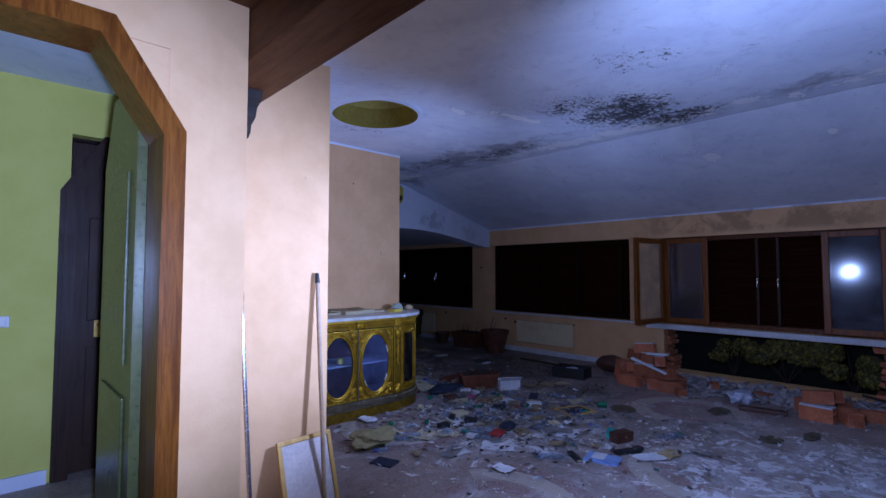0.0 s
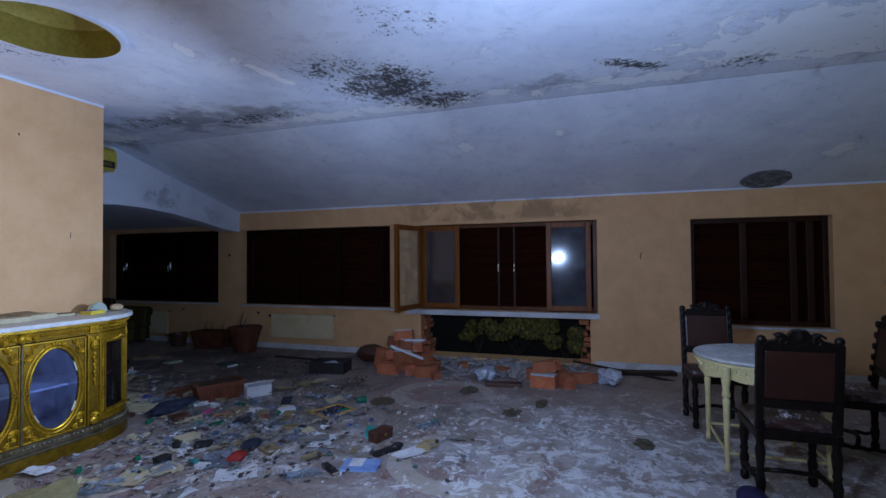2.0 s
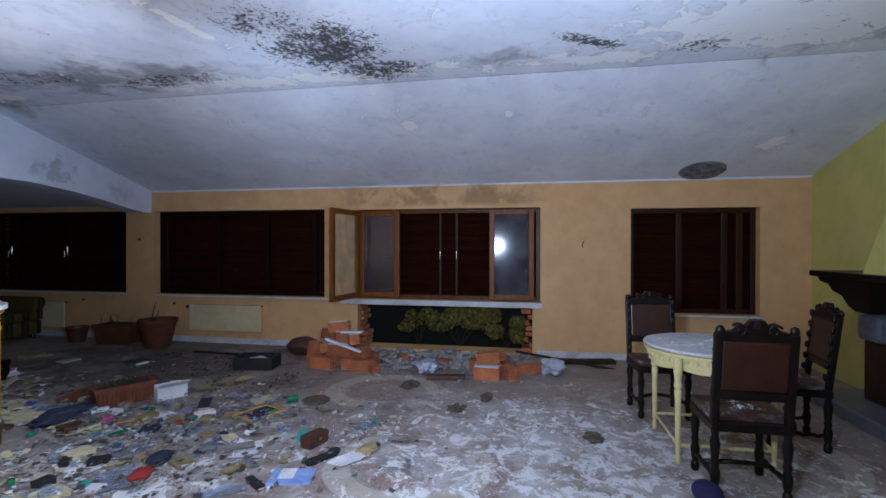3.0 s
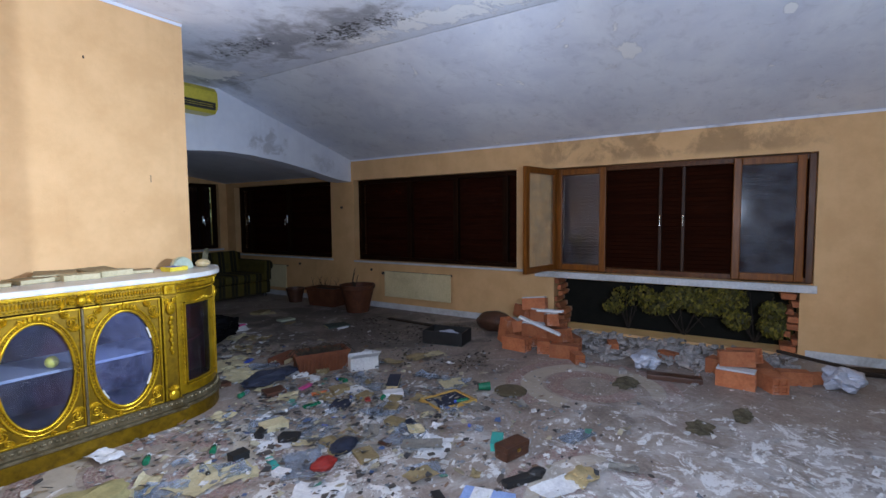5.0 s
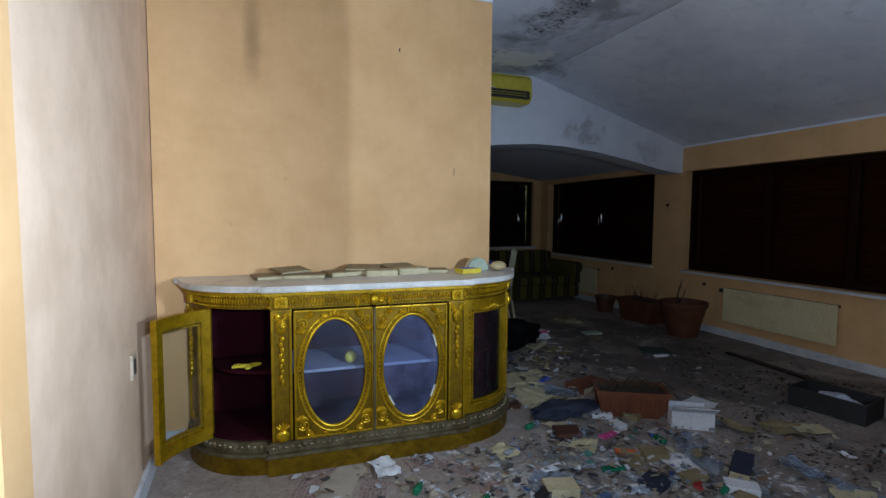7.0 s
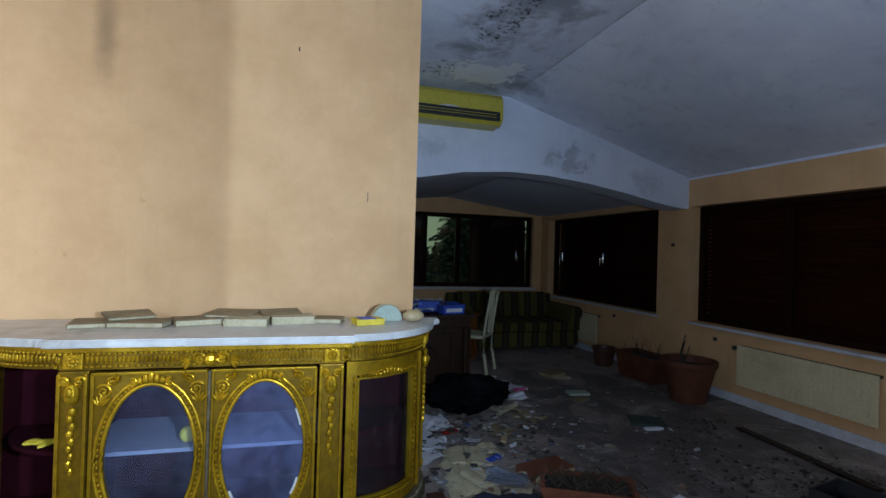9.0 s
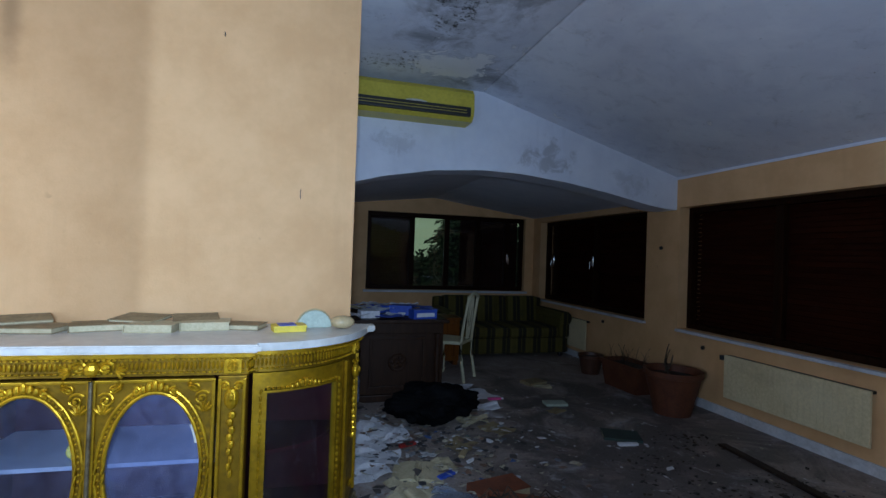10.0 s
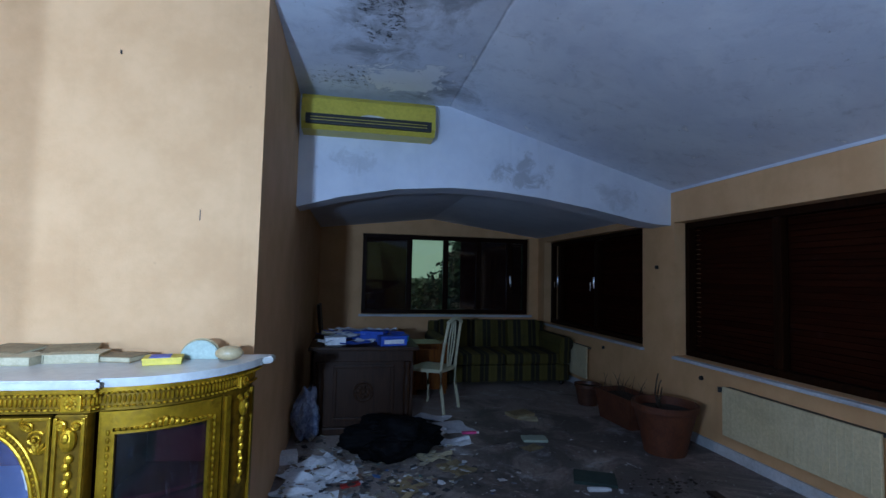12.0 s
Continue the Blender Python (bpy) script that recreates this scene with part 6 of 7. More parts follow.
# ragged brick edges left round the hole
for i in range(16):
    yy = (0.66 + 0.09 * rng.random()) if i % 2 else (3.2 - 0.09 * rng.random())
    k = rng.uniform(0.02, 0.07)
    bm = boxed(0, 0.30, -k, k, 0, 0.062, 0.012)
    for v in bm.verts:
        v.co += Vector((0.01, 0.02, 0.008)) * noise.noise(v.co * 20 + Vector((i, 0, 0)))
    ob = part("brick", bm, BRICK, wall_e)
    ob.location = (XW + 0.03, yy, 0.03 + 0.078 * (i // 2))

DARK_BOARD = wood("dark_board", (0.018, 0.011, 0.008), (0.04, 0.024, 0.016), 0.6, "Y")
bm = boxed(-0.022, 0.022, -0.66, 0.66, 0, 0.025, 0.005)
ob = tagged(part("wooden_board", bm, DARK_BOARD), "dark wooden board leaning out of the rubble", "board")
ob.matrix_world = pose(7.2, 0.22, 0.075, 10, 0, 8)
bm = boxed(-0.07, 0.07, -0.34, 0.34, 0, 0.05, 0.006)
ob = tagged(part("wooden_plank", bm, DARK_BOARD), "dark plank lying flat by the wall", "board")
ob.matrix_world = pose(7.5, -0.05, 0, 0, 0, 12)
bm = boxed(-0.06, 0.06, -0.22, 0.22, 0, 0.045, 0.006)
ob = tagged(part("wooden_plank", bm, LEATHER), "short reddish plank beside the bricks", "board")
ob.matrix_world = pose(6.42, 1.62, 0, 0, 0, 10)
bm = boxed(-0.035, 0.035, -0.55, 0.55, 0, 0.02, 0.004)
ob = tagged(part("wooden_batten", bm, DARK_BOARD), "long wet batten lying on the alcove floor", "board")
ob.matrix_world = pose(7.08, 4.85, 0, 0, 0, -5)


def crumpled(name, x, y, sx, sy, sz, mat, label, category, seed, z=0.0, amp=0.45, sub=4):
    bm = bmesh.new()
    bmesh.ops.create_icosphere(bm, subdivisions=sub, radius=1)
    for v in bm.verts:
        n = v.co.copy()
        d = 1 + amp * noise.noise(n * 1.8 + Vector((seed, seed, 0))) + amp * 0.5 * abs(noise.noise(n * 5 + Vector((0, seed, 0)))) - amp * 0.2
        v.co = Vector((n.x * sx * d, n.y * sy * d, max(-0.85, n.z) * sz * d))
    lo = min(v.co.z for v in bm.verts)
    for v in bm.verts:
        v.co.z -= lo
    ob = tagged(part(name, bm, mat, None, "", True), label, category)
    ob.location = (x, y, z)
    return ob


FILM = surface("thin_white_plastic", (0.42, 0.45, 0.55), (0.58, 0.60, 0.70), 9, 50, 0.3, 0, 0.3)
crumpled("plastic_bag", 6.86, 0.42, 0.16, 0.14, 0.09, FILM, "crumpled white plastic bag by the bricks", "plastic bag", 3)
crumpled("plastic_bag", 6.68, 1.9, 0.2, 0.12, 0.07, FILM, "crumpled whitish plastic bag in the rubble", "plastic bag", 9)
crumpled("brown_case", 7.28, 3.80, 0.17, 0.24, 0.13, LEATHER, "battered brown leather case by the wall", "case", 14, 0, 0.12)

LATH = surface("white_lath", (0.62, 0.64, 0.70), (0.74, 0.76, 0.80), 9, 60, 0.6, 0, 0.2, (0.35, 0.33, 0.32), 0.4)
for m, L in ((pose(6.56, 2.92, 0.295, 0, -20, 100), 0.46), (pose(6.66, 2.84, 0.44, 0, 3, 88), 0.28)):
    ob = tagged(part("white_lath", boxed(-L / 2, L / 2, -0.035, 0.035, 0, 0.022, 0.004), LATH), "short white lath lying on the heap of bricks", "lath")
    ob.matrix_world = m
for x, y, sx, sy, sz, sd in ((7.0, 2.35, 0.10, 0.16, 0.025, 71), (6.95, 2.02, 0.10, 0.12, 0.035, 72), (7.05, 1.55, 0.09, 0.14, 0.04, 73), (6.75, 2.25, 0.07, 0.10, 0.02, 74), (7.3, 1.9, 0.10, 0.2, 0.05, 75)):
    crumpled("plaster_lump", x, y, sx, sy, sz, RUBBLE, "broken lump of white wall plaster in the rubble", "plaster", sd, 0, 0.5, 3)
DEAD_MOSS = surface("dead_moss", (0.05, 0.04, 0.022), (0.15, 0.125, 0.075), 22, 90, 0.95, 0, 0.9, (0.30, 0.28, 0.26), 0.5)
for x, y, sx, sy, sd in ((4.99, 0.18, 0.11, 0.07, 81), (5.83, 1.1, 0.13, 0.06, 82), (5.45, 1.35, 0.12, 0.08, 83), (6.1, 1.95, 0.16, 0.10, 84)):
    crumpled("dirt_clump", x, y, sx, sy, 0.010, DEAD_MOSS, "flat clump of dark dirt and dead moss on the floor", "dirt", sd, 0, 0.6, 3)

# ---- the alcove: desk, chair, sofa, pots ----
desk = thing("writing_desk", pose(4.76, 7.42, 0), "dark carved wooden desk heaped with boxes and papers", "desk")
part("desktop", boxed(-0.51, 0.51, -0.50, 0.50, 0.765, 0.80, 0.008), DARK_WOOD, desk)
part("frieze_drawer", boxed(-0.46, 0.46, -0.46, 0.46, 0.66, 0.764, 0.006), DARK_WOOD, desk)
for x0, x1 in ((-0.46, -0.42), (0.42, 0.46)):
    part("side_panel", boxed(x0, x1, -0.46, 0.46, 0.07, 0.659, 0.004), DARK_WOOD, desk)
part("front_panel", boxed(-0.42, 0.42, -0.44, -0.41, 0.07, 0.659), DARK_WOOD, desk)
part("plinth", boxed(-0.49, 0.49, -0.48, 0.48, 0, 0.07, 0.01), DARK_WOOD, desk)
bm = bmesh.new()
for b in ((-0.28, 0.28, 0.12, 0.15), (-0.28, 0.28, 0.60, 0.63), (-0.28, -0.25, 0.15, 0.60), (0.25, 0.28, 0.15, 0.60)):
    box(bm, b[0], b[1], -0.462, -0.438, b[2], b[3], 0.006)
part("panel_moulding", bm, DARK_WOOD, desk)
bm = bmesh.new()
tube(bm, [(0.085 * math.cos(2 * math.pi * i / 24), -0.445, 0.38 + 0.085 * math.sin(2 * math.pi * i / 24)) for i in range(24)], 0.012, 6, True)
for i in range(8):
    a = i * math.pi / 4
    blob(bm, (0.045 * math.cos(a), -0.446, 0.38 + 0.045 * math.sin(a)), 0.020, 0.012, 0.020, 8)
blob(bm, (0, -0.45, 0.38), 0.022, 0.014, 0.022, 8)
part("rosette", bm, DARK_WOOD, desk, "carved rosette")
for sx in (-1, 1):
    bm = bmesh.new()
    lathe(bm, [(0.03, 0.07), (0.038, 0.10), (0.025, 0.14), (0.032, 0.3), (0.036, 0.5), (0.025, 0.58), (0.038, 0.62), (0.034, 0.659)], 12, Matrix.Translation((sx * 0.40, -0.465, 0)))
    part("column", bm, DARK_WOOD, desk, "", True)
ZD = 0.801
carton("medicine_box", 5.02, 7.05, ZD, 14, 0.26, 0.13, 0.09, BLUE, "blue and white card box on the desk", "box")
bm = boxed(-0.10, 0.10, -0.0675, -0.0665, 0.02, 0.06)
lab = tagged(part("box_label", bm, WHITE_PAPER), "white printed label on the blue box", "label")
lab.matrix_world = pose(5.02, 7.05, ZD, 0, 0, 14)
carton("card_box", 4.86, 7.35, ZD, -22, 0.24, 0.16, 0.10, BLUE, "blue card box half buried in papers", "box")
carton("card_box", 4.62, 7.55, ZD, 30, 0.22, 0.15, 0.07, BLUE, "flattened blue card box on the desk", "box")
carton("card_box", 4.48, 7.12, ZD, 8, 0.19, 0.14, 0.07, WHITE_PAPER, "small grey-white card box on the desk", "box")
carton("card_box", 5.14, 7.3, ZD, 40, 0.12, 0.08, 0.05, TEAL, "small teal card box on the desk", "box")
rng = random.Random(8)
for i in range(22):
    paper(4.76 + rng.uniform(-0.42, 0.42), 7.42 + rng.uniform(-0.38, 0.42), ZD + 0.004 * i, rng.uniform(0, 180), 0.21, 0.15 if i % 2 else 0.28, rng.choice((WHITE_PAPER, WHITE_PAPER, PAGES, BLUE)), "loose sheet of paper in the heap on the desk", 0.05)
bm = boxed(-0.02, 0.02, -0.22, 0.22, 0, 0.5, 0.008)
ob = tagged(part("dark_board", bm, BLACK_WOOD), "dark board leaning in the alcove corner", "board")
ob.matrix_world = pose(4.24, 9.35, 0.55, 0, -6, 0)
st = thing("corner_chest", pose(4.42, 9.4, 0), "dark low wooden chest in the alcove corner", "chest")
part("body", boxed(-0.28, 0.28, -0.35, 0.35, 0.03, 0.50, 0.01), DARK_WOOD, st)
part("lid", boxed(-0.295, 0.295, -0.365, 0.365, 0.501, 0.55, 0.012), DARK_WOOD, st)
for sx in (-1, 1):
    for sy in (-1, 1):
        part("foot", boxed(sx * 0.24 - 0.03, sx * 0.24 + 0.03, sy * 0.3 - 0.03, sy * 0.3 + 0.03, 0, 0.03), DARK_WOOD, st)

CHAIR_PAINT = surface("chipped_ivory", (0.50, 0.47, 0.30), (0.62, 0.58, 0.39), 9, 60, 0.45, 0, 0.25, (0.25, 0.18, 0.09), 0.4)
pc = thing("painted_chair", pose(5.71, 7.65, 0, 0, 0, 141), "ivory-painted wooden chair with a pierced splat back", "chair")
for sy in (-1, 1):
    bm = bmesh.new()
    tube(bm, [(0.36, sy * 0.19, 0.44), (0.385, sy * 0.205, 0.36), (0.375, sy * 0.20, 0.2), (0.36, sy * 0.19, 0.06), (0.38, sy * 0.20, 0.0)], 0.022, 8, taper=0.65)
    part("leg", bm, CHAIR_PAINT, pc, "", True)
    bm = bmesh.new()
    tube(bm, [(-0.045, sy * 0.18, 0.0), (0.0, sy * 0.17, 0.25), (0.01, sy * 0.17, 0.45), (-0.02, sy * 0.165, 0.7), (-0.065, sy * 0.15, 0.97)], 0.019, 8, taper=0.85)
    part("back_post", bm, CHAIR_PAINT, pc, "", True)
bm = bmesh.new()
tube(bm, [(-0.065 - 0.01 * math.sin(math.pi * i / 10), -0.16 + 0.032 * i, 0.965 + 0.05 * math.sin(math.pi * i / 10)) for i in range(11)], 0.022, 8)
part("top_rail", bm, CHAIR_PAINT, pc, "", True)
for o in (-0.035, 0.0, 0.035):
    bm = bmesh.new()
    tube(bm, [(0.0 - 0.055 * i / 10, o * (1 + 0.9 * math.sin(math.pi * i / 10)), 0.48 + 0.5 * i / 10) for i in range(11)], 0.009, 6)
    part("splat_bar", bm, CHAIR_PAINT, pc, "", True)
bm = bmesh.new()
prism(bm, [(0.0, -0.17), (0.0, 0.17), (0.2, 0.215), (0.38, 0.21), (0.41, 0.12), (0.41, -0.12), (0.38, -0.21), (0.2, -0.215)], 0.425, 0.462)
bmesh.ops.bevel(bm, geom=list(bm.edges), offset=0.008, segments=2, affect="EDGES")
part("seat", bm, CHAIR_PAINT, pc)
nb = thing("bedside_cabinet", pose(5.62, 8.55, 0), "small orange-brown wooden cabinet behind the chair", "cabinet")
part("body", boxed(-0.22, 0.22, -0.2, 0.2, 0.06, 0.60, 0.006), DOOR_WOOD, nb)
part("top", boxed(-0.24, 0.24, -0.22, 0.22, 0.601, 0.63, 0.006), DOOR_WOOD, nb)
for z in (0.12, 0.36):
    part("drawer", boxed(-0.19, 0.19, -0.215, -0.199, z, z + 0.2, 0.005), DOOR_WOOD, nb)
for sx in (-1, 1):
    part("foot", boxed(sx * 0.18 - 0.03, sx * 0.18 + 0.03, -0.18, 0.18, 0, 0.06), DOOR_WOOD, nb)


def striped_fabric():
    m, nd, lk, bs = nodes_of("striped_velvet")
    tc = nd.new("ShaderNodeTexCoord").outputs["Object"]
    sep = nd.new("ShaderNodeSeparateXYZ")
    lk.new(tc, sep.inputs[0])
    w = math_node(nd, lk, "SINE", math_node(nd, lk, "MULTIPLY", sep.outputs[0], 26.0), 0)
    w2 = math_node(nd, lk, "SINE", math_node(nd, lk, "MULTIPLY", sep.outputs[0], 78.0), 0)
    col = mix_node(nd, lk, band_node(nd, lk, w, -0.2, 0.2), (0.011, 0.009, 0.0015), (0.075, 0.058, 0.004))
    col = mix_node(nd, lk, math_node(nd, lk, "MULTIPLY", band_node(nd, lk, w2, 0.6, 0.9), 0.5), col, (0.11, 0.083, 0.009))
    f = noise_node(nd, lk, tc, 7, 6, 0.7)
    col = mix_node(nd, lk, math_node(nd, lk, "MULTIPLY", band_node(nd, lk, f, 0.5, 0.75), 0.6), col, (0.03, 0.026, 0.006))
    lk.new(col, bs.inputs["Base Color"])
    bs.inputs["Roughness"].default_value = 0.85
    bump_node(nd, lk, bs, noise_node(nd, lk, tc, 150, 3, 0.6), 0.3, 0.002)
    return m


STRIPES = striped_fabric()
so = thing("striped_sofa", pose(6.72, 9.2, 0), "green and gold striped velvet sofa against the end wall", "sofa")
part("base", boxed(-0.93, 0.93, -0.52, 0.45, 0.06, 0.29, 0.03), STRIPES, so)
for k in range(2):
    bm = boxed(-0.78 + 0.785 * k, -0.005 + 0.785 * k, -0.54, 0.22, 0.292, 0.44, 0.045)
    part("seat_cushion", bm, STRIPES, so, "", True)
for k in range(3):
    bm = boxed(-0.80 + 0.535 * k, -0.27 + 0.535 * k, 0.16, 0.42, 0.40, 0.86, 0.06, pose(0, 0, 0, -6))
    part("back_cushion", bm, STRIPES, so, "", True)
part("back_frame", boxed(-0.93, 0.93, 0.36, 0.5, 0.29, 0.80, 0.04), STRIPES, so, "", True)
for sx in (-1, 1):
    bm = boxed(sx * 0.87 - 0.085, sx * 0.87 + 0.085, -0.52, 0.40, 0.291, 0.56, 0.03)
    rod(bm, (sx * 0.88, -0.535, 0.57), (sx * 0.88, 0.40, 0.57), 0.10, seg=20)
    part("arm", bm, STRIPES, so, "", True)
    for y in (-0.45, 0.38):
        bm = bmesh.new()
        lathe(bm, [(0.02, 0), (0.035, 0.02), (0.03, 0.06)], 10, Matrix.Translation((sx * 0.84, y, 0)))
        part("foot", bm, BLACK_WOOD, so)


DARK_TERRA = surface("dark_terracotta", (0.075, 0.020, 0.007), (0.14, 0.042, 0.015), 6, 50, 0.7, 0, 0.3, (0.03, 0.018, 0.012), 0.6)


def pot(name, x, y, rt, rb, h, mat, label, soil=True):
    p = thing(name, pose(x, y, 0), label, "plant pot")
    bm = bmesh.new()
    prof = [(rb, 0), (rb + (rt - rb) * 0.35, h * 0.35), (rt * 0.97, h * 0.80), (rt, h * 0.86), (rt * 1.06, h * 0.88), (rt * 1.07, h), (rt * 0.98, h), (rt * 0.93, h * 0.84)]
    lathe(bm, prof, 32)
    part("body", bm, mat, p, "", True)
    if soil:
        bm = bmesh.new()
        lathe(bm, [(rt * 0.935, h * 0.84), (rt * 0.5, h * 0.87), (0.02, h * 0.86)], 24)
        part("soil", bm, SOIL, p, "dry dark soil")
    return p


big = pot("terracotta_pot", 7.33, 6.18, 0.255, 0.17, 0.42, DARK_TERRA, "large terracotta pot with dead stems by the window wall")
DEAD = surface("dead_stem", (0.03, 0.02, 0.012), (0.06, 0.042, 0.025), 20, 80, 0.9)
for k, (a, L) in enumerate(((2.4, 0.30), (1.6, 0.22), (3.1, 0.2))):
    bm = bmesh.new()
    tube(bm, [(0.05 * math.cos(a) + 0.1 * math.cos(a) * i / 8 * L * 3, 0.05 * math.sin(a) + 0.12 * i / 8 * math.sin(a + i * 0.2), 0.36 + L * i / 8 + 0.02 * math.sin(i)) for i in range(9)], 0.011, 6, taper=0.4)
    part("dead_stem", bm, DEAD, big, "dead woody stem")
tr = thing("trough_planter", pose(7.47, 7.0, 0, 0, 0, 4), "terracotta trough planter with withered plants", "plant pot")


def trough(parent, w, d, h, mat):
    bm = bmesh.new()
    o = [(-w / 2, -d / 2), (w / 2, -d / 2), (w / 2, d / 2), (-w / 2, d / 2)]
    k = 0.85
    rings = [[bm.verts.new((x * f * s, y * f * s, z)) for x, y in o] for f, s, z in ((k, 1, 0), (1, 1, h * 0.85), (1.04, 1, h * 0.86), (1.04, 1, h), (0.94, 1, h), (0.92, 1, h * 0.8))]
    bm.faces.new(rings[0][::-1])
    for a, b in zip(rings, rings[1:]):
        for i in range(4):
            bm.faces.new((a[i], a[(i + 1) % 4], b[(i + 1) % 4], b[i]))
    bm.faces.new(rings[-1])
    bmesh.ops.bevel(bm, geom=[e for e in bm.edges if abs(e.verts[0].co.z - e.verts[1].co.z) > 0.05], offset=0.015, segments=2, affect="EDGES")
    part("body", bm, mat, parent)
    bm = boxed(-w * 0.455, w * 0.455, -d * 0.455, d * 0.455, h * 0.8, h * 0.86, 0.01)
    part("soil", bm, SOIL, parent, "dry dark soil")


trough(tr, 0.34, 0.62, 0.30, DARK_TERRA)
for k in range(26):
    x, y, a = rng.uniform(-0.12, 0.12), rng.uniform(-0.25, 0.25), rng.uniform(0, 6.28)
    L = rng.uniform(0.08, 0.24)
    bm = bmesh.new()
    tube(bm, [(x + 0.08 * math.cos(a) * (i / 4) ** 2, y + 0.08 * math.sin(a) * (i / 4) ** 2, 0.25 + L * i / 4) for i in range(5)], 0.004, 4, taper=0.3)
    part("dead_stem", bm, DEAD, tr, "withered stem" if k == 0 else "")
pot("small_pot", 7.42, 7.72, 0.15, 0.11, 0.24, LEATHER, "small dark pot beside the trough planter")

# ---- the litter in the middle of the room ----
bas = thing("terracotta_trough", pose(5.02, 4.52, 0, 0, 0, -28), "ribbed terracotta trough with dry plants lying in the litter", "plant pot")
trough(bas, 0.50, 0.24, 0.19, TERRA)
for i in range(14):
    for s in (-1, 1):
        bm = boxed(-0.225 + i * 0.034, -0.215 + i * 0.034, s * 0.118 - 0.006, s * 0.118 + 0.006, 0.03, 0.155, 0.003, pose(0, 0, 0, -6 * s))
        part("rib", bm, TERRA, bas)
bm = bmesh.new()
for k in range(40):
    a, L = rng.uniform(0, 6.28), rng.uniform(0.06, 0.2)
    x, y = rng.uniform(-0.2, 0.2), rng.uniform(-0.08, 0.08)
    tube(bm, [(x, y, 0.16), (x + L * 0.5 * math.cos(a), y + L * 0.3 * math.sin(a), 0.18 + L * 0.3), (x + L * math.cos(a), y + L * 0.6 * math.sin(a), 0.17)], 0.004, 4)
tagged(part("dry_foliage", bm, DEAD, bas, "dry dead foliage"), kind="stuff")
carton("white_box", 5.27, 4.22, 0, -32, 0.27, 0.20, 0.12, WHITE_PAPER, "open white cardboard box lying in the litter", "box", True)
tray = thing("dark_crate", pose(6.50, 4.02, 0, 0, 0, 10), "dark green plastic crate half full of rags", "crate")
for b in ((-0.16, 0.16, -0.24, 0.24, 0, 0.008), (-0.16, -0.15, -0.24, 0.24, 0.008, 0.15), (0.15, 0.16, -0.24, 0.24, 0.008, 0.15), (-0.15, 0.15, -0.24, -0.23, 0.008, 0.15), (-0.15, 0.15, 0.23, 0.24, 0.008, 0.15)):
    part("side", boxed(*b), surface("dark_green_plastic", (0.006, 0.018, 0.016), (0.012, 0.03, 0.027), 9, 60, 0.4) if b[5] < 0.01 else BLACK, tray)
crumpled("rag", 6.48, 3.98, 0.11, 0.16, 0.06, FILM, "whitish rag lying in the dark crate", "rag", 21, 0.009)
BLACK_FILM = surface("black_film", (0.002, 0.002, 0.0025), (0.004, 0.004, 0.005), 9, 60, 0.7, 0, 0.3)
BLACK_FILM.node_tree.nodes["Principled BSDF"].inputs["Specular IOR Level"].default_value = 0.08
crumpled("black_bag", 4.97, 6.34, 0.40, 0.20, 0.16, BLACK_FILM, "crumpled black plastic sack on the floor", "sack", 6, 0, 0.42, 5)
crumpled("dark_cloth", 4.52, 4.62, 0.26, 0.13, 0.05, NAVY, "dark navy cloth flung on the floor", "cloth", 17)
crumpled("blue_plastic_bag", 4.26, 6.80, 0.11, 0.14, 0.24, surface("blue_white_film", (0.10, 0.13, 0.24), (0.34, 0.38, 0.52), 12, 50, 0.25, 0, 0.3), "blue and white plastic bag beside the desk", "plastic bag", 31, 0, 0.4)
crumpled("khaki_bag", 2.76, 3.72, 0.20, 0.15, 0.07, surface("khaki_cloth", (0.22, 0.19, 0.08), (0.32, 0.27, 0.12), 9, 60, 0.9, 0, 0.3), "crumpled khaki bag with papers", "bag", 41)
crumpled("rubber_glove", 4.42, 1.83, 0.10, 0.07, 0.02, CREAM_P, "cream rubber glove on the mosaic floor", "glove", 52, 0, 0.6)
crumpled("red_purse", 3.74, 3.12, 0.08, 0.06, 0.035, RED, "small red purse in the litter", "purse", 61, 0, 0.2)
crumpled("wash_bag", 3.96, 3.17, 0.10, 0.06, 0.04, NAVY, "small dark blue bag in the litter", "bag", 63, 0, 0.3)
cup = thing("green_cup", pose(5.33, 2.92, 0.037, 90, 0, 40), "green plastic cup lying on its side", "cup")
bm = bmesh.new()
lathe(bm, [(0.028, -0.05), (0.037, 0.05), (0.034, 0.05), (0.026, -0.045)], 20)
part("body", bm, GREEN_P, cup, "", True)
bm = bmesh.new()
lathe(bm, [(0.13, 0.0), (0.135, 0.012), (0.12, 0.022), (0.04, 0.03), (0.01, 0.03)], 24)
ob = tagged(part("straw_disc", bm, surface("dry_fibre", (0.07, 0.055, 0.03), (0.12, 0.09, 0.05), 14, 80, 0.95, 0, 0.6)), "flat brown fibre disc on the floor", "disc")
ob.location = (5.42, 2.72, 0)
wal = thing("leather_wallet", pose(4.46, 2.27, 0, 0, 0, -18), "brown leather box-shaped purse on the floor", "purse")
part("body", boxed(-0.10, 0.10, -0.05, 0.05, 0, 0.085, 0.012), LEATHER, wal)
part("flap", boxed(-0.103, 0.103, -0.056, 0.052, 0.05, 0.092, 0.012), LEATHER, wal)
part("clasp", boxed(-0.012, 0.012, -0.062, -0.054, 0.045, 0.065, 0.003), BRASS, wal)
carton("teal_box", 4.52, 2.40, 0, 22, 0.16, 0.07, 0.05, TEAL, "small teal card box in the plaster dust", "box")
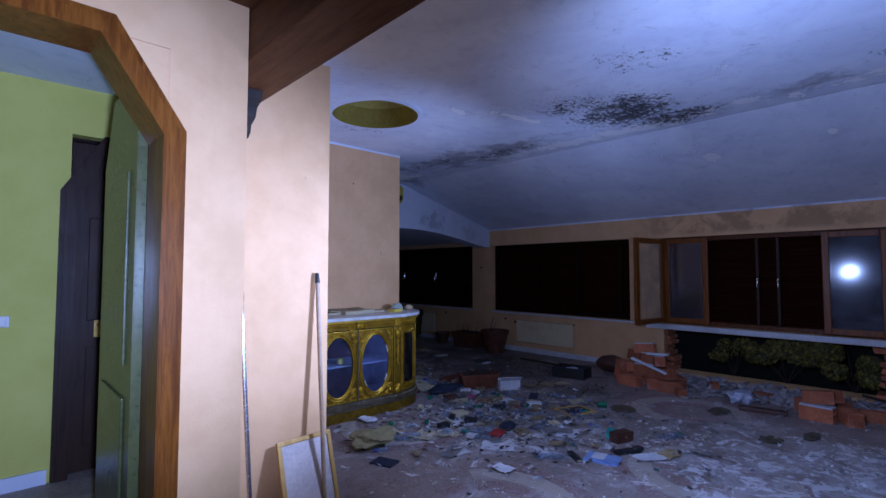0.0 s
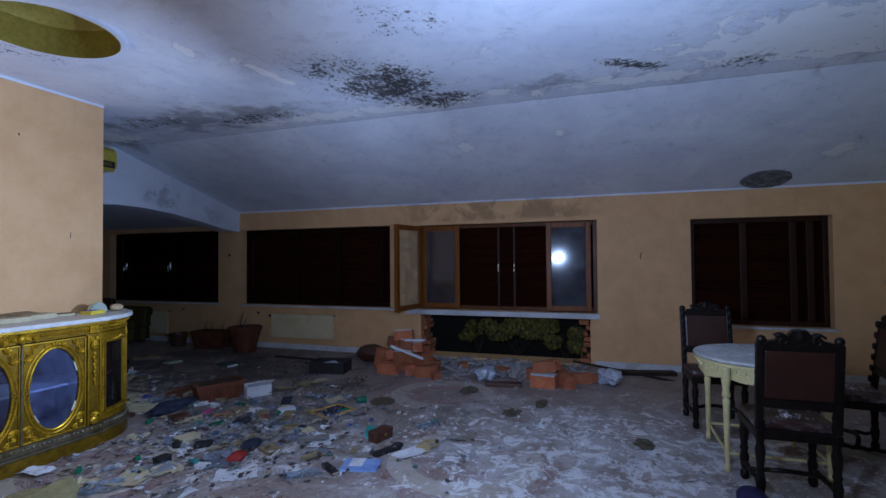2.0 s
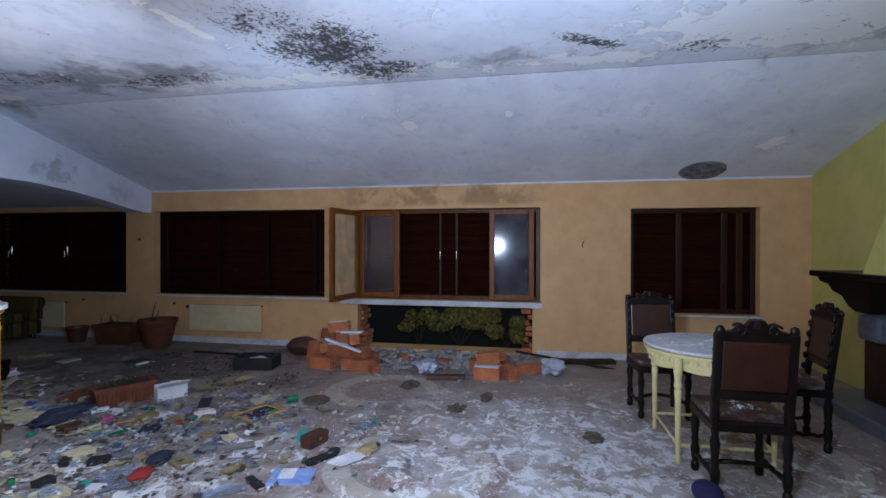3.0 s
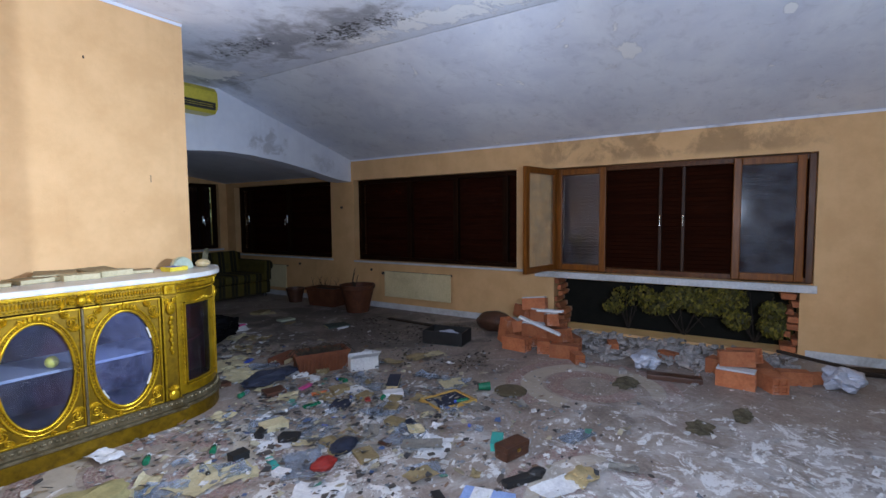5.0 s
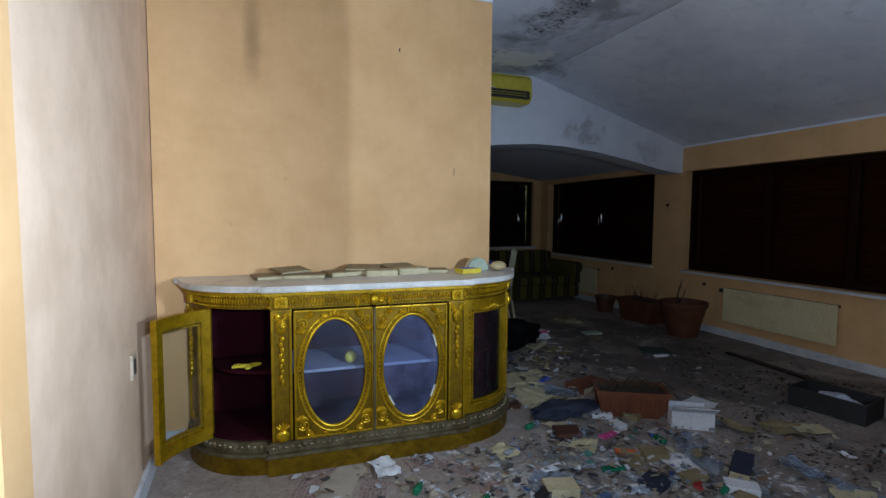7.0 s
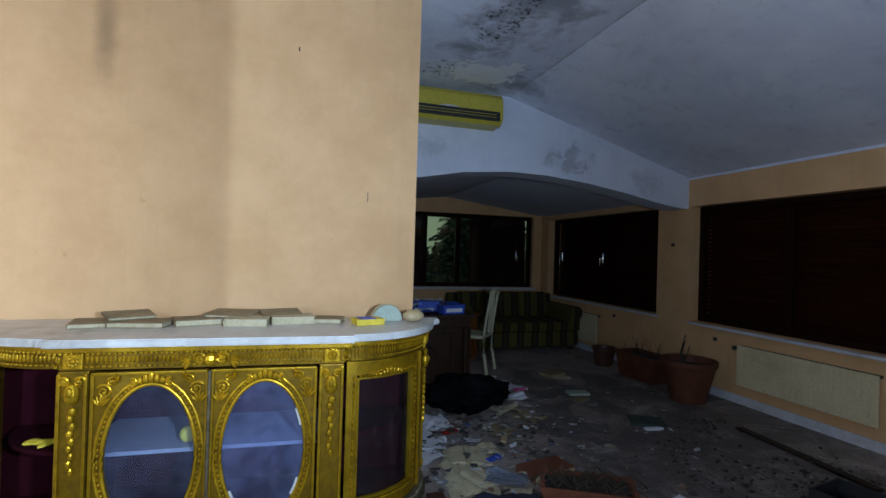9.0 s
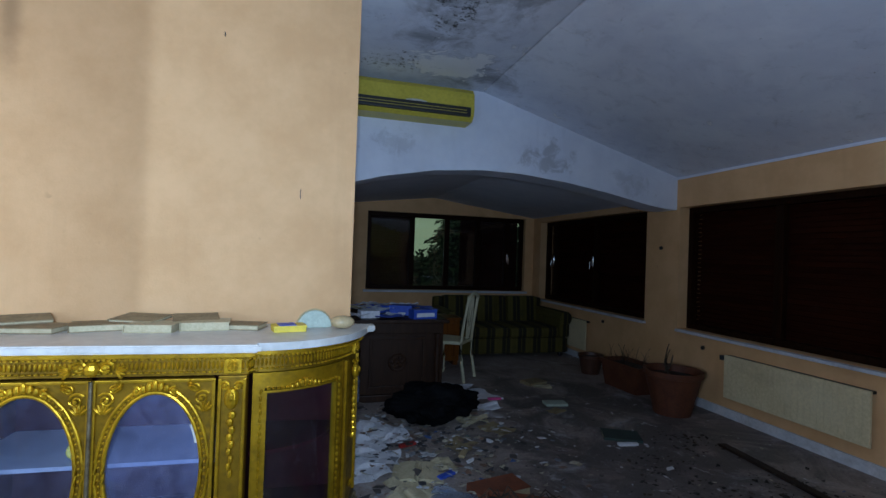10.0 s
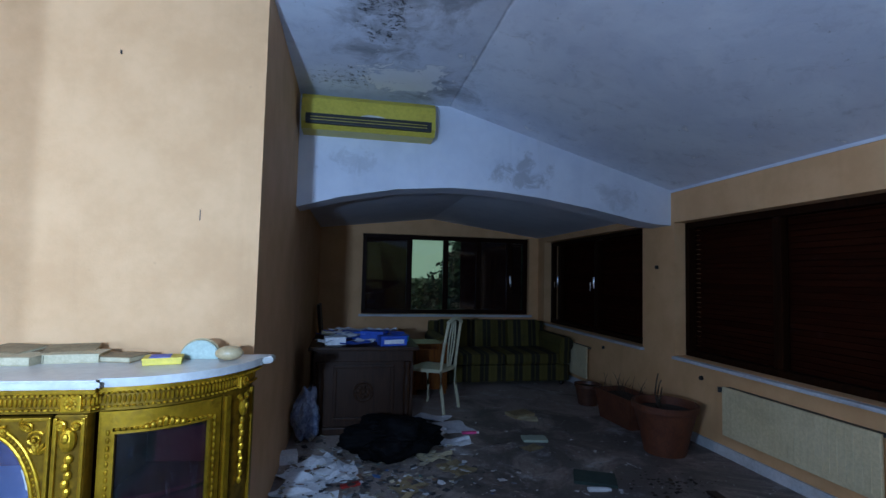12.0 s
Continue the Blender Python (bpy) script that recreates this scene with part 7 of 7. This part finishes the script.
bm = boxed(-0.12, 0.12, -0.03, 0.03, 0, 0.035, 0.01)
blob(bm, (0.10, 0, 0.03), 0.06, 0.035, 0.028, 10)
ob = tagged(part("broken_toy", bm, BLACK), "broken black metal fitting beside the purse", "fitting")
ob.matrix_world = pose(4.22, 2.10, 0, 0, 0, -30)
book(3.95, 2.18, 0, 14, 0.20, 0.27, 0.014, surface("pale_blue_cover", (0.16, 0.26, 0.62), (0.30, 0.42, 0.72), 7, 40, 0.4), "pale blue magazine lying on the floor")
ob = tagged(part("magazine_band", boxed(-0.07, 0.07, -0.05, 0.05, 0, 0.0015), WHITE_PAPER), "white panel on the blue magazine", "label")
ob.matrix_world = pose(3.97, 2.22, 0.0142, 0, 0, 14)
book(3.82, 2.36, 0, -35, 0.05, 0.20, 0.02, BLACK, "narrow black case lying on the floor", name="case")
book(5.05, 3.65, 0, -58, 0.10, 0.30, 0.045, NAVY, "dark blue book lying on its face")
picture_frame(pose(4.92, 2.92, 0.012, -90, 0, -22), 0.36, 0.28, 0.024, "small gilt picture frame with broken glass on the floor", NAVY)
open_book(4.52, 5.04, 0, 20, 0.15, 0.24, PAGES, "open yellowed book lying in the litter")
open_book(4.63, 5.40, 0, -15, 0.17, 0.26, PAGES, "open yellowed folder on the floor")
book(5.06, 5.05, 0, 12, 0.34, 0.20, 0.05, TERRA, "broken terracotta lid on the floor", name="terracotta_slab")
book(6.42, 5.72, 0, 65, 0.22, 0.30, 0.022, surface("green_book_cloth", (0.02, 0.035, 0.03), (0.035, 0.055, 0.045), 9, 60, 0.7), "dark green book on the wet floor")
carton("small_box", 6.30, 6.6, 0, -8, 0.22, 0.13, 0.02, PALE_GREEN, "flat pale box on the alcove floor", "box")
carton("small_box", 6.44, 7.36, 0, 18, 0.26, 0.18, 0.03, TAN, "flat tan box on the alcove floor", "box")
carton("small_box", 4.17, 6.36, 0, 12, 0.14, 0.11, 0.075, WHITE_PAPER, "small white box beside the wall", "box")

SCRAPS = "crumpled sheet of paper in the floor litter"
for x, y, turn, w, h, mat, lift in ((4.55, 5.2, 20, 0.24, 0.34, PAGES, 0.04), (4.32, 5.85, -30, 0.30, 0.36, WHITE_PAPER, 0.07), (4.44, 6.25, 40, 0.30, 0.30, WHITE_PAPER, 0.08), (4.60, 6.08, 10, 0.21, 0.30, WHITE_PAPER, 0.06), (5.48, 7.35, 60, 0.24, 0.34, WHITE_PAPER, 0.06), (5.64, 7.02, 15, 0.30, 0.36, WHITE_PAPER, 0.05), (5.32, 6.30, 75, 0.2, 0.28, PAGES, 0.07), (5.45, 6.05, 30, 0.21, 0.26, TAN, 0.04), (4.28, 2.72, 24, 0.30, 0.20, WHITE_PAPER, 0.05), (3.30, 3.60, 12, 0.32, 0.24, PAGES, 0.03), (3.10, 3.80, 40, 0.22, 0.14, PAGES, 0.05), (3.80, 3.66, 60, 0.30, 0.22, WHITE_PAPER, 0.03), (4.05, 3.30, -20, 0.24, 0.18, TAN, 0.04), (3.55, 2.95, 35, 0.21, 0.29, WHITE_PAPER, 0.02), (3.2, 3.1, -15, 0.2, 0.14, WHITE_PAPER, 0.02), (4.5, 4.9, 0, 0.3, 0.2, PAGES, 0.04), (4.38, 4.2, 44, 0.2, 0.15, PAGES, 0.04), (4.9, 3.2, 10, 0.16, 0.22, TAN, 0.04), (4.30, 5.45, 15, 0.30, 0.22, WHITE_PAPER, 0.06), (4.38, 5.68, -12, 0.34, 0.26, WHITE_PAPER, 0.05), (4.55, 6.02, 33, 0.26, 0.20, WHITE_PAPER, 0.08), (4.30, 6.08, 70, 0.22, 0.30, WHITE_PAPER, 0.05), (4.78, 5.48, 10, 0.24, 0.18, PAGES, 0.05), (5.05, 5.78, 48, 0.24, 0.2, TAN, 0.05), (5.55, 6.62, 10, 0.3, 0.2, WHITE_PAPER, 0.06), (5.40, 6.95, -25, 0.28, 0.2, WHITE_PAPER, 0.07), (6.47, 7.2, -20, 0.2, 0.14, PAGES, 0.03), (6.2, 6.4, 24, 0.18, 0.12, TAN, 0.02), (4.72, 4.75, 70, 0.28, 0.18, PAGES, 0.05)):
    paper(x, y, 0.001, turn, w, h, mat, SCRAPS, lift)
book(2.62, 3.35, 0, 20, 0.14, 0.20, 0.012, NAVY, "dark blue booklet with yellow edges on the floor")

# sheets of clear film and broken panes
for x, y, turn, w, h, lift in ((4.05, 3.55, 20, 0.30, 0.24, 0.03), (4.55, 3.35, -15, 0.28, 0.2, 0.05), (3.7, 3.25, 50, 0.32, 0.22, 0.03), (4.3, 2.95, 8, 0.26, 0.2, 0.04), (4.85, 3.75, 33, 0.22, 0.2, 0.04), (3.95, 3.9, -40, 0.24, 0.16, 0.03), (5.3, 3.2, 12, 0.3, 0.22, 0.05), (3.45, 3.55, 70, 0.2, 0.16, 0.03), (4.4, 4.35, 25, 0.2, 0.16, 0.05), (4.75, 5.0, -30, 0.26, 0.2, 0.05), (5.0, 4.0, 60, 0.2, 0.14, 0.04)):
    paper(x, y, 0.012, turn, w, h, CLEAR, "torn sheet of cloudy plastic film in the litter", lift, "plastic_sheet", "plastic sheet")
# bright little things
for x, y, turn, mat, label in ((4.60, 4.25, 10, PINK, "pink plastic comb case"), (4.56, 4.03, -30, ORANGE_P, "orange plastic piece"), (4.68, 3.63, 50, RED, "red plastic piece"), (4.65, 5.86, 20, RED, "red plastic lighter"), (5.75, 6.85, 0, PINK, "pink plastic piece"), (4.80, 5.32, 30, BLUE, "small blue card packet"), (5.02, 5.63, 60, CREAM_P, "cream plastic pen case"), (4.20, 3.55, 15, BLUE, "small blue plastic piece"), (3.62, 3.42, 70, TEAL, "small teal packet"), (4.35, 3.90, -10, GREEN_P, "small green plastic piece"), (6.35, 5.55, -8, WHITE_PAPER, "small white packet"), (4.02, 4.02, 12, WHITE_PAPER, "small white tube")):
    it = thing("plastic_piece", pose(x, y, 0, 0, 0, turn), label + " lying in the floor litter", "litter", "bright pieces in the litter")
    part("body", boxed(-0.07, 0.07, -0.022, 0.022, 0, 0.02, 0.006), mat, it)
    part("cap", boxed(0.0705, 0.095, -0.016, 0.016, 0.002, 0.018, 0.004), WHITE_PAPER, it)
rng = random.Random(77)
DUSTY_CARD = surface("dusty_grey_card", (0.16, 0.15, 0.14), (0.26, 0.25, 0.23), 9, 60, 0.8, 0, 0.2, (0.06, 0.05, 0.05), 0.6)
for i in range(64):
    x, y = rng.gauss(4.2, 0.72), rng.gauss(3.55, 0.72)
    if x < 2.7 or (x < 4.3 and y > 4.35) or y > 5.6:
        continue
    mat, label = rng.choice(((WHITE_PAPER, "torn white sheet"), (PAGES, "torn yellowed page"), (DUSTY_CARD, "dusty grey piece of card"), (TAN, "torn piece of tan card"), (CLEAR, "cloudy piece of plastic film"), (CLEAR, "cloudy piece of plastic film"), (DUSTY_CARD, "dusty grey piece of card")))
    w = rng.uniform(0.08, 0.26)
    paper(x, y, 0.004 + 0.02 * rng.random() ** 2, rng.uniform(0, 180), w, w * rng.uniform(0.45, 0.9), mat, label + " in the floor litter", rng.uniform(0.01, 0.05), "scrap")
rng = random.Random(21)
for i in range(26):
    x, y = rng.gauss(4.35, 0.55), rng.gauss(3.75, 0.6)
    w = rng.uniform(0.08, 0.17)
    mat = rng.choice((NAVY, BLACK, TAN, WHITE_PAPER, PAGES, LEATHER, TAN))
    carton("litter_box", x, y, 0, rng.uniform(0, 180), w, w * rng.uniform(0.5, 0.9), rng.uniform(0.012, 0.05), mat, "small flattened packet in the floor litter", "packet")
for i in range(16):
    x, y = rng.gauss(4.2, 0.6), rng.gauss(3.6, 0.6)
    b = thing("small_bottle", pose(x, y, 0.02, 90, 0, rng.uniform(0, 360)), "small empty glass bottle lying in the litter", "bottle", "small bottles in the litter")
    bm = bmesh.new()
    lathe(bm, [(0.016, -0.045), (0.02, -0.04), (0.02, 0.02), (0.010, 0.035), (0.010, 0.05)], 14)
    part("body", bm, CLEAR if i % 3 else GREEN_P, b, "", True)
    bm = bmesh.new()
    lathe(bm, [(0.012, 0.05), (0.012, 0.066), (0.011, 0.067)], 12)
    part("cap", bm, rng.choice((BLACK, WHITE_PAPER, BLUE)), b)


MIXED = scatter_mat("mixed_scraps", [(0, (0.07, 0.06, 0.055)), (0.24, (0.55, 0.55, 0.56)), (0.40, (0.30, 0.26, 0.19)), (0.50, (0.20, 0.21, 0.23)), (0.62, (0.44, 0.40, 0.29)), (0.76, (0.04, 0.04, 0.045)), (0.86, (0.20, 0.12, 0.08)), (0.965, (0.06, 0.11, 0.26)), (0.985, (0.06, 0.22, 0.18))], 0.5)
FLAKES = scatter_mat("plaster_flakes", [(0, (0.62, 0.62, 0.64)), (0.4, (0.76, 0.76, 0.78)), (0.8, (0.36, 0.34, 0.34))], 0.85)
BITS = scatter_mat("glass_bits", [(0, (0.30, 0.33, 0.38)), (0.4, (0.46, 0.48, 0.52)), (0.7, (0.20, 0.23, 0.26))], 0.15)
LEAVES = scatter_mat("dark_litter", [(0, (0.02, 0.016, 0.012)), (0.4, (0.05, 0.035, 0.02)), (0.8, (0.03, 0.03, 0.025))], 0.8)


def litter_place(r):
    while True:
        x, y = r.gauss(4.35, 0.72), r.gauss(3.75, 0.85)
        if x > 2.5 and y < 5.9 and not (x < 4.3 and y > 4.42):
            return x, y, 0.035 * r.random() ** 2


chip_cloud("litter_scraps", 3600, litter_place, (0.005, 0.038), MIXED, 101, 0.12, "dense litter of paper scraps and broken things", "litter")
chip_cloud("glass_shards", 1500, litter_place, (0.006, 0.03), BITS, 102, 0.12, "scattered broken glass in the litter", "litter")
chip_cloud("plaster_flakes", 1200, lambda r: (lambda c: (r.gauss(c[0], c[2]), r.gauss(c[1], c[2]), 0.0))(r.choice(((4.6, 0.1, 0.35), (4.3, -0.5, 0.4), (5.2, 0.9, 0.3), (4.9, 2.0, 0.25), (4.0, 0.5, 0.5), (5.0, 0.4, 0.6), (4.5, -1.3, 0.4)))), (0.003, 0.04), FLAKES, 103, 0.10, "white plaster flakes fallen from the ceiling", "plaster")
SEATS = ((4.395, -0.62, 0.15), (5.73, -0.44, 0.15), (5.25, -1.30, 0.15))
for x, y, half in SEATS:
    chip_cloud("seat_plaster", 110, lambda r: (x + r.uniform(-half, half), y + r.gauss(0, 0.06), 0.521), (0.003, 0.020), FLAKES, 111, 0.12, "white plaster crumbs lying on a chair seat", "plaster")
chip_cloud("table_plaster", 160, lambda r: (lambda a, q: (4.97 + q * math.cos(a), -0.64 + q * math.sin(a), 0.7832))(r.uniform(0, TAU), 0.38 * r.random() ** 0.5), (0.004, 0.03), FLAKES, 112, 0.12, "white plaster crumbs lying on the round table", "plaster")
chip_cloud("plaster_flakes_wide", 2600, lambda r: (r.uniform(2.6, 6.8), r.uniform(-2.2, 3.4), 0.0), (0.003, 0.016), FLAKES, 104, 0.12, "fine white plaster crumbs over the floor", "plaster")
chip_cloud("alcove_litter", 1100, lambda r: (max(4.2, r.gauss(4.85, 0.42)), r.gauss(6.0, 0.5), 0.02 * r.random()), (0.006, 0.045), MIXED, 105, 0.12, "litter of paper and dirt before the alcove", "litter")
chip_cloud("dead_leaves", 900, lambda r: (lambda c: (min(7.65, r.gauss(c[0], 0.16)), r.gauss(c[1], 0.14), 0.015 * r.random()))(r.choice(((6.3, 5.15), (6.9, 4.7), (6.6, 4.4), (7.1, 4.3), (6.2, 4.7), (6.0, 3.4), (5.9, 4.1), (6.9, 5.5), (5.6, 3.5)))), (0.006, 0.024), LEAVES, 106, 0.25, "dark heaps of wet leaves and dirt on the floor", "dirt")
chip_cloud("dust_crumbs", 900, lambda r: (r.uniform(4.2, 7.6), r.uniform(3.4, 8.4), 0.0), (0.004, 0.016), MIXED, 107, 0.2, "crumbs and dirt over the floor", "dirt")

# ---- mosaic rings let into the floor ----


def pebble_stone(name, low, high):
    """Small set stones of varied tone under the same trodden plaster as the floor."""
    m, nd, lk, bs = nodes_of(name)
    tc = nd.new("ShaderNodeTexCoord").outputs["Object"]
    col = mix_node(nd, lk, nd.new("ShaderNodeNewGeometry").outputs["Random Per Island"], low, high)
    col = mix_node(nd, lk, math_node(nd, lk, "MULTIPLY", band_node(nd, lk, noise_node(nd, lk, tc, 4, 7, 0.7), 0.45, 0.7), 0.4), col, (0.14, 0.12, 0.11))
    col, blots = plaster_dust(nd, lk, tc, col, 0.9)
    lk.new(col, bs.inputs["Base Color"])
    bs.inputs["Roughness"].default_value = 0.6
    bump_node(nd, lk, bs, noise_node(nd, lk, tc, 90, 4, 0.7), 0.25, 0.002)
    return m


PEBBLE = pebble_stone("red_pebbles", (0.21, 0.125, 0.115), (0.31, 0.21, 0.19))
CREAM_STONE = pebble_stone("cream_stone", (0.40, 0.345, 0.28), (0.44, 0.385, 0.32))


def ring(name, cx, cy, r0, r1, a0, a1, seed):
    """An arc of small porphyry pebbles standing 2 mm proud."""
    r = random.Random(seed)
    vs, fs = [], []
    s = 0.021
    rad = r0
    while rad < r1:
        n = max(4, int((a1 - a0) * rad / s))
        for i in range(n):
            if r.random() < 0.05:
                continue
            a = a0 + (a1 - a0) * (i + 0.5 + r.uniform(-0.2, 0.2)) / n
            x, y = cx + (rad + r.uniform(-0.003, 0.003)) * math.cos(a), cy + (rad + r.uniform(-0.003, 0.003)) * math.sin(a)
            k, m, t = s * r.uniform(0.46, 0.58), r.choice((4, 5)), r.uniform(0, 6.28)
            i0 = len(vs)
            for zz, f in ((0.0, 1.0), (0.0022, 0.85)):
                vs += [(x + f * k * math.cos(t + 6.2832 * j / m), y + f * k * math.sin(t + 6.2832 * j / m), zz + 0.0004) for j in range(m)]
            fs.append(tuple(i0 + m + j for j in range(m)))
            fs += [(i0 + j, i0 + (j + 1) % m, i0 + m + (j + 1) % m, i0 + m + j) for j in range(m)]
        rad += s
    ob = raw_part(name, vs, fs, PEBBLE, floor)
    ob["kind"] = "stuff"
    ob["label"] = "ring of reddish pebbles set in the floor"


for k, (cx, cy) in enumerate(((4.28, 1.48), (3.3, 4.05), (2.7, 2.3), (4.9, -1.0), (5.9, 2.2))):
    ring("mosaic_ring", cx, cy, 0.24, 0.38, 1.4 + k, 1.4 + k + 5.6, 200 + k)
    ring("mosaic_ring", cx, cy, 0.60, 0.72, 0.6 + k, 0.6 + k + 4.4, 220 + k)
    bm = bmesh.new()
    arc = [0.6 + k + 4.7 * i / 40 for i in range(41)]
    prism(bm, [(cx + 0.585 * math.cos(a), cy + 0.585 * math.sin(a)) for a in arc] + [(cx + (0.585 - 0.18 * math.sin(math.pi * min(1, 0.06 + i / 26)) ** 0.5 if i < 13 else 0.405) * math.cos(a), cy + (0.585 - 0.18 * math.sin(math.pi * min(1, 0.06 + i / 26)) ** 0.5 if i < 13 else 0.405) * math.sin(a)) for i, a in reversed(list(enumerate(arc)))], 0.0004, 0.0019)
    part("mosaic_band", bm, CREAM_STONE, floor, "smooth cream stone band set in the floor")

# ---- wall details: nail marks and hooks ----
for nm, x, y, z, sx, sy, sz in (("wall_scratch", 3.824, YC - 0.002, 1.763, 0.0018, 0.0012, 0.028), ("wall_nail", 3.41, YC - 0.006, 2.586, 0.0025, 0.005, 0.010)):
    tagged(part(nm, boxed(x - sx, x + sx, y - sy, y + sy, z - sz, z + sz), BLACK), "small dark mark in the orange wall" if "scratch" in nm else "old nail in the orange wall", "nail" if "nail" in nm else "mark")
bm = bmesh.new()
tube(bm, [(0, 0, 0.05), (-0.012, 0.01, 0.03), (-0.012, 0.022, 0.0), (-0.006, 0.012, -0.035)], 0.006, 6)
ob = tagged(part("wall_hook", bm, BLACK), "dark bent wire on the window wall", "hook")
ob.location = (XW - 0.006, -0.02, 1.53)
for y, z in ((6.92, 1.62), (6.28, 0.60), (8.0, 0.62)):
    bm = bmesh.new()
    rod(bm, (XW - 0.02, y, z), (XW, y, z), 0.02)
    tagged(part("strap_winder", bm, BLACK), "dark shutter strap fitting on the wall", "fitting")

# ---- outdoors ----
GRASS = surface("dark_ground", (0.02, 0.025, 0.01), (0.05, 0.05, 0.02), 0.5, 20, 0.95)
bm = bmesh.new()
bmesh.ops.create_grid(bm, x_segments=2, y_segments=2, size=400)
ob = structure("ground", bm, GRASS, "dark rough ground outside the house", "ground")
ob.location = (0, 0, -0.45)
LEAF_M = scatter_mat("leaf_green", [(0, (0.012, 0.03, 0.012)), (0.5, (0.02, 0.045, 0.018)), (0.8, (0.010, 0.022, 0.010))], 0.7)
BARK = surface("bark", (0.05, 0.035, 0.025), (0.09, 0.065, 0.045), 12, 60, 0.95, 0, 0.8)


def conifer(x, y, h, spread, seed):
    r = random.Random(seed)
    t = thing("conifer_tree", pose(x, y, -0.45), "dark conifer outside the alcove window", "tree", "trees outside")
    bm = bmesh.new()
    rod(bm, (0, 0, 0), (0, 0, h), 0.16, 0.02)
    part("trunk", bm, BARK, t)
    vs, fs = [], []
    z = 0.8
    while z < h:
        reach = spread * (1 - (z / h) ** 1.4) * r.uniform(0.75, 1.1)
        for k in range(11):
            a = r.uniform(0, TAU)
            for j in range(36):
                f = (j + r.random()) / 36
                px, py = math.cos(a) * reach * f, math.sin(a) * reach * f
                pz = z - 0.35 * reach * f * f + r.gauss(0, 0.03)
                for s in (-1, 1):
                    b = a + s * r.uniform(0.5, 1.3)
                    L = 0.20 * r.uniform(0.6, 1.2) * (1.1 - 0.5 * f)
                    i0 = len(vs)
                    vs += [(px, py, pz), (px + L * math.cos(b) * 0.5 - 0.03 * math.sin(b), py + L * math.sin(b) * 0.5 + 0.03 * math.cos(b), pz - 0.03), (px + L * math.cos(b), py + L * math.sin(b), pz - 0.10 * r.random()), (px + L * math.cos(b) * 0.5 + 0.03 * math.sin(b), py + L * math.sin(b) * 0.5 - 0.03 * math.cos(b), pz - 0.02)]
                    fs.append((i0, i0 + 1, i0 + 2, i0 + 3))
        z += 0.22
    raw_part("crown", vs, fs, LEAF_M, t)


conifer(7.75, 14.4, 5.0, 1.5, 1)
conifer(8.3, 13.6, 4.6, 1.5, 7)
conifer(7.35, 13.5, 4.0, 0.95, 9)
conifer(9.6, 15.4, 6.5, 1.9, 2)


def shrub(x, y, rx, rz, seed, n=1500):
    r = random.Random(seed)
    t = thing("garden_shrub", pose(x, y, -0.45), "dark leafy shrub outside the alcove window", "shrub", "shrubs outside")
    bm = bmesh.new()
    for k in range(7):
        a = k * 0.9
        tube(bm, [(0, 0, 0), (0.2 * rx * math.cos(a), 0.2 * rx * math.sin(a), rz * 0.6), (0.5 * rx * math.cos(a), 0.5 * rx * math.sin(a), rz * 1.2)], 0.03, 5, taper=0.3)
    part("stems", bm, BARK, t)
    vs, fs = [], []
    for _ in range(n):
        d = Vector((r.gauss(0, 1), r.gauss(0, 1), r.gauss(0, 1))).normalized() * r.uniform(0.55, 1.0) * (1 + 0.25 * noise.noise((r.random() * 3, 0, seed)))
        p = Vector((d.x * rx, d.y * rx, rz + d.z * rz * 0.95))
        u = Vector((r.gauss(0, 1), r.gauss(0, 1), r.gauss(0, 0.6))).normalized() * 0.09
        w = u.cross(Vector((r.gauss(0, 1), r.gauss(0, 1), r.gauss(0, 1)))).normalized() * 0.04
        i0 = len(vs)
        vs += [tuple(p - u), tuple(p + w), tuple(p + u), tuple(p - w)]
        fs.append((i0, i0 + 1, i0 + 2, i0 + 3))
    raw_part("crown", vs, fs, LEAF_M, t)


shrub(6.0, 14.2, 0.75, 1.0, 3)
shrub(6.9, 14.0, 0.7, 1.12, 4)
shrub(5.2, 15.0, 0.8, 0.95, 5)
shrub(7.45, 13.1, 0.75, 1.55, 6, 2600)
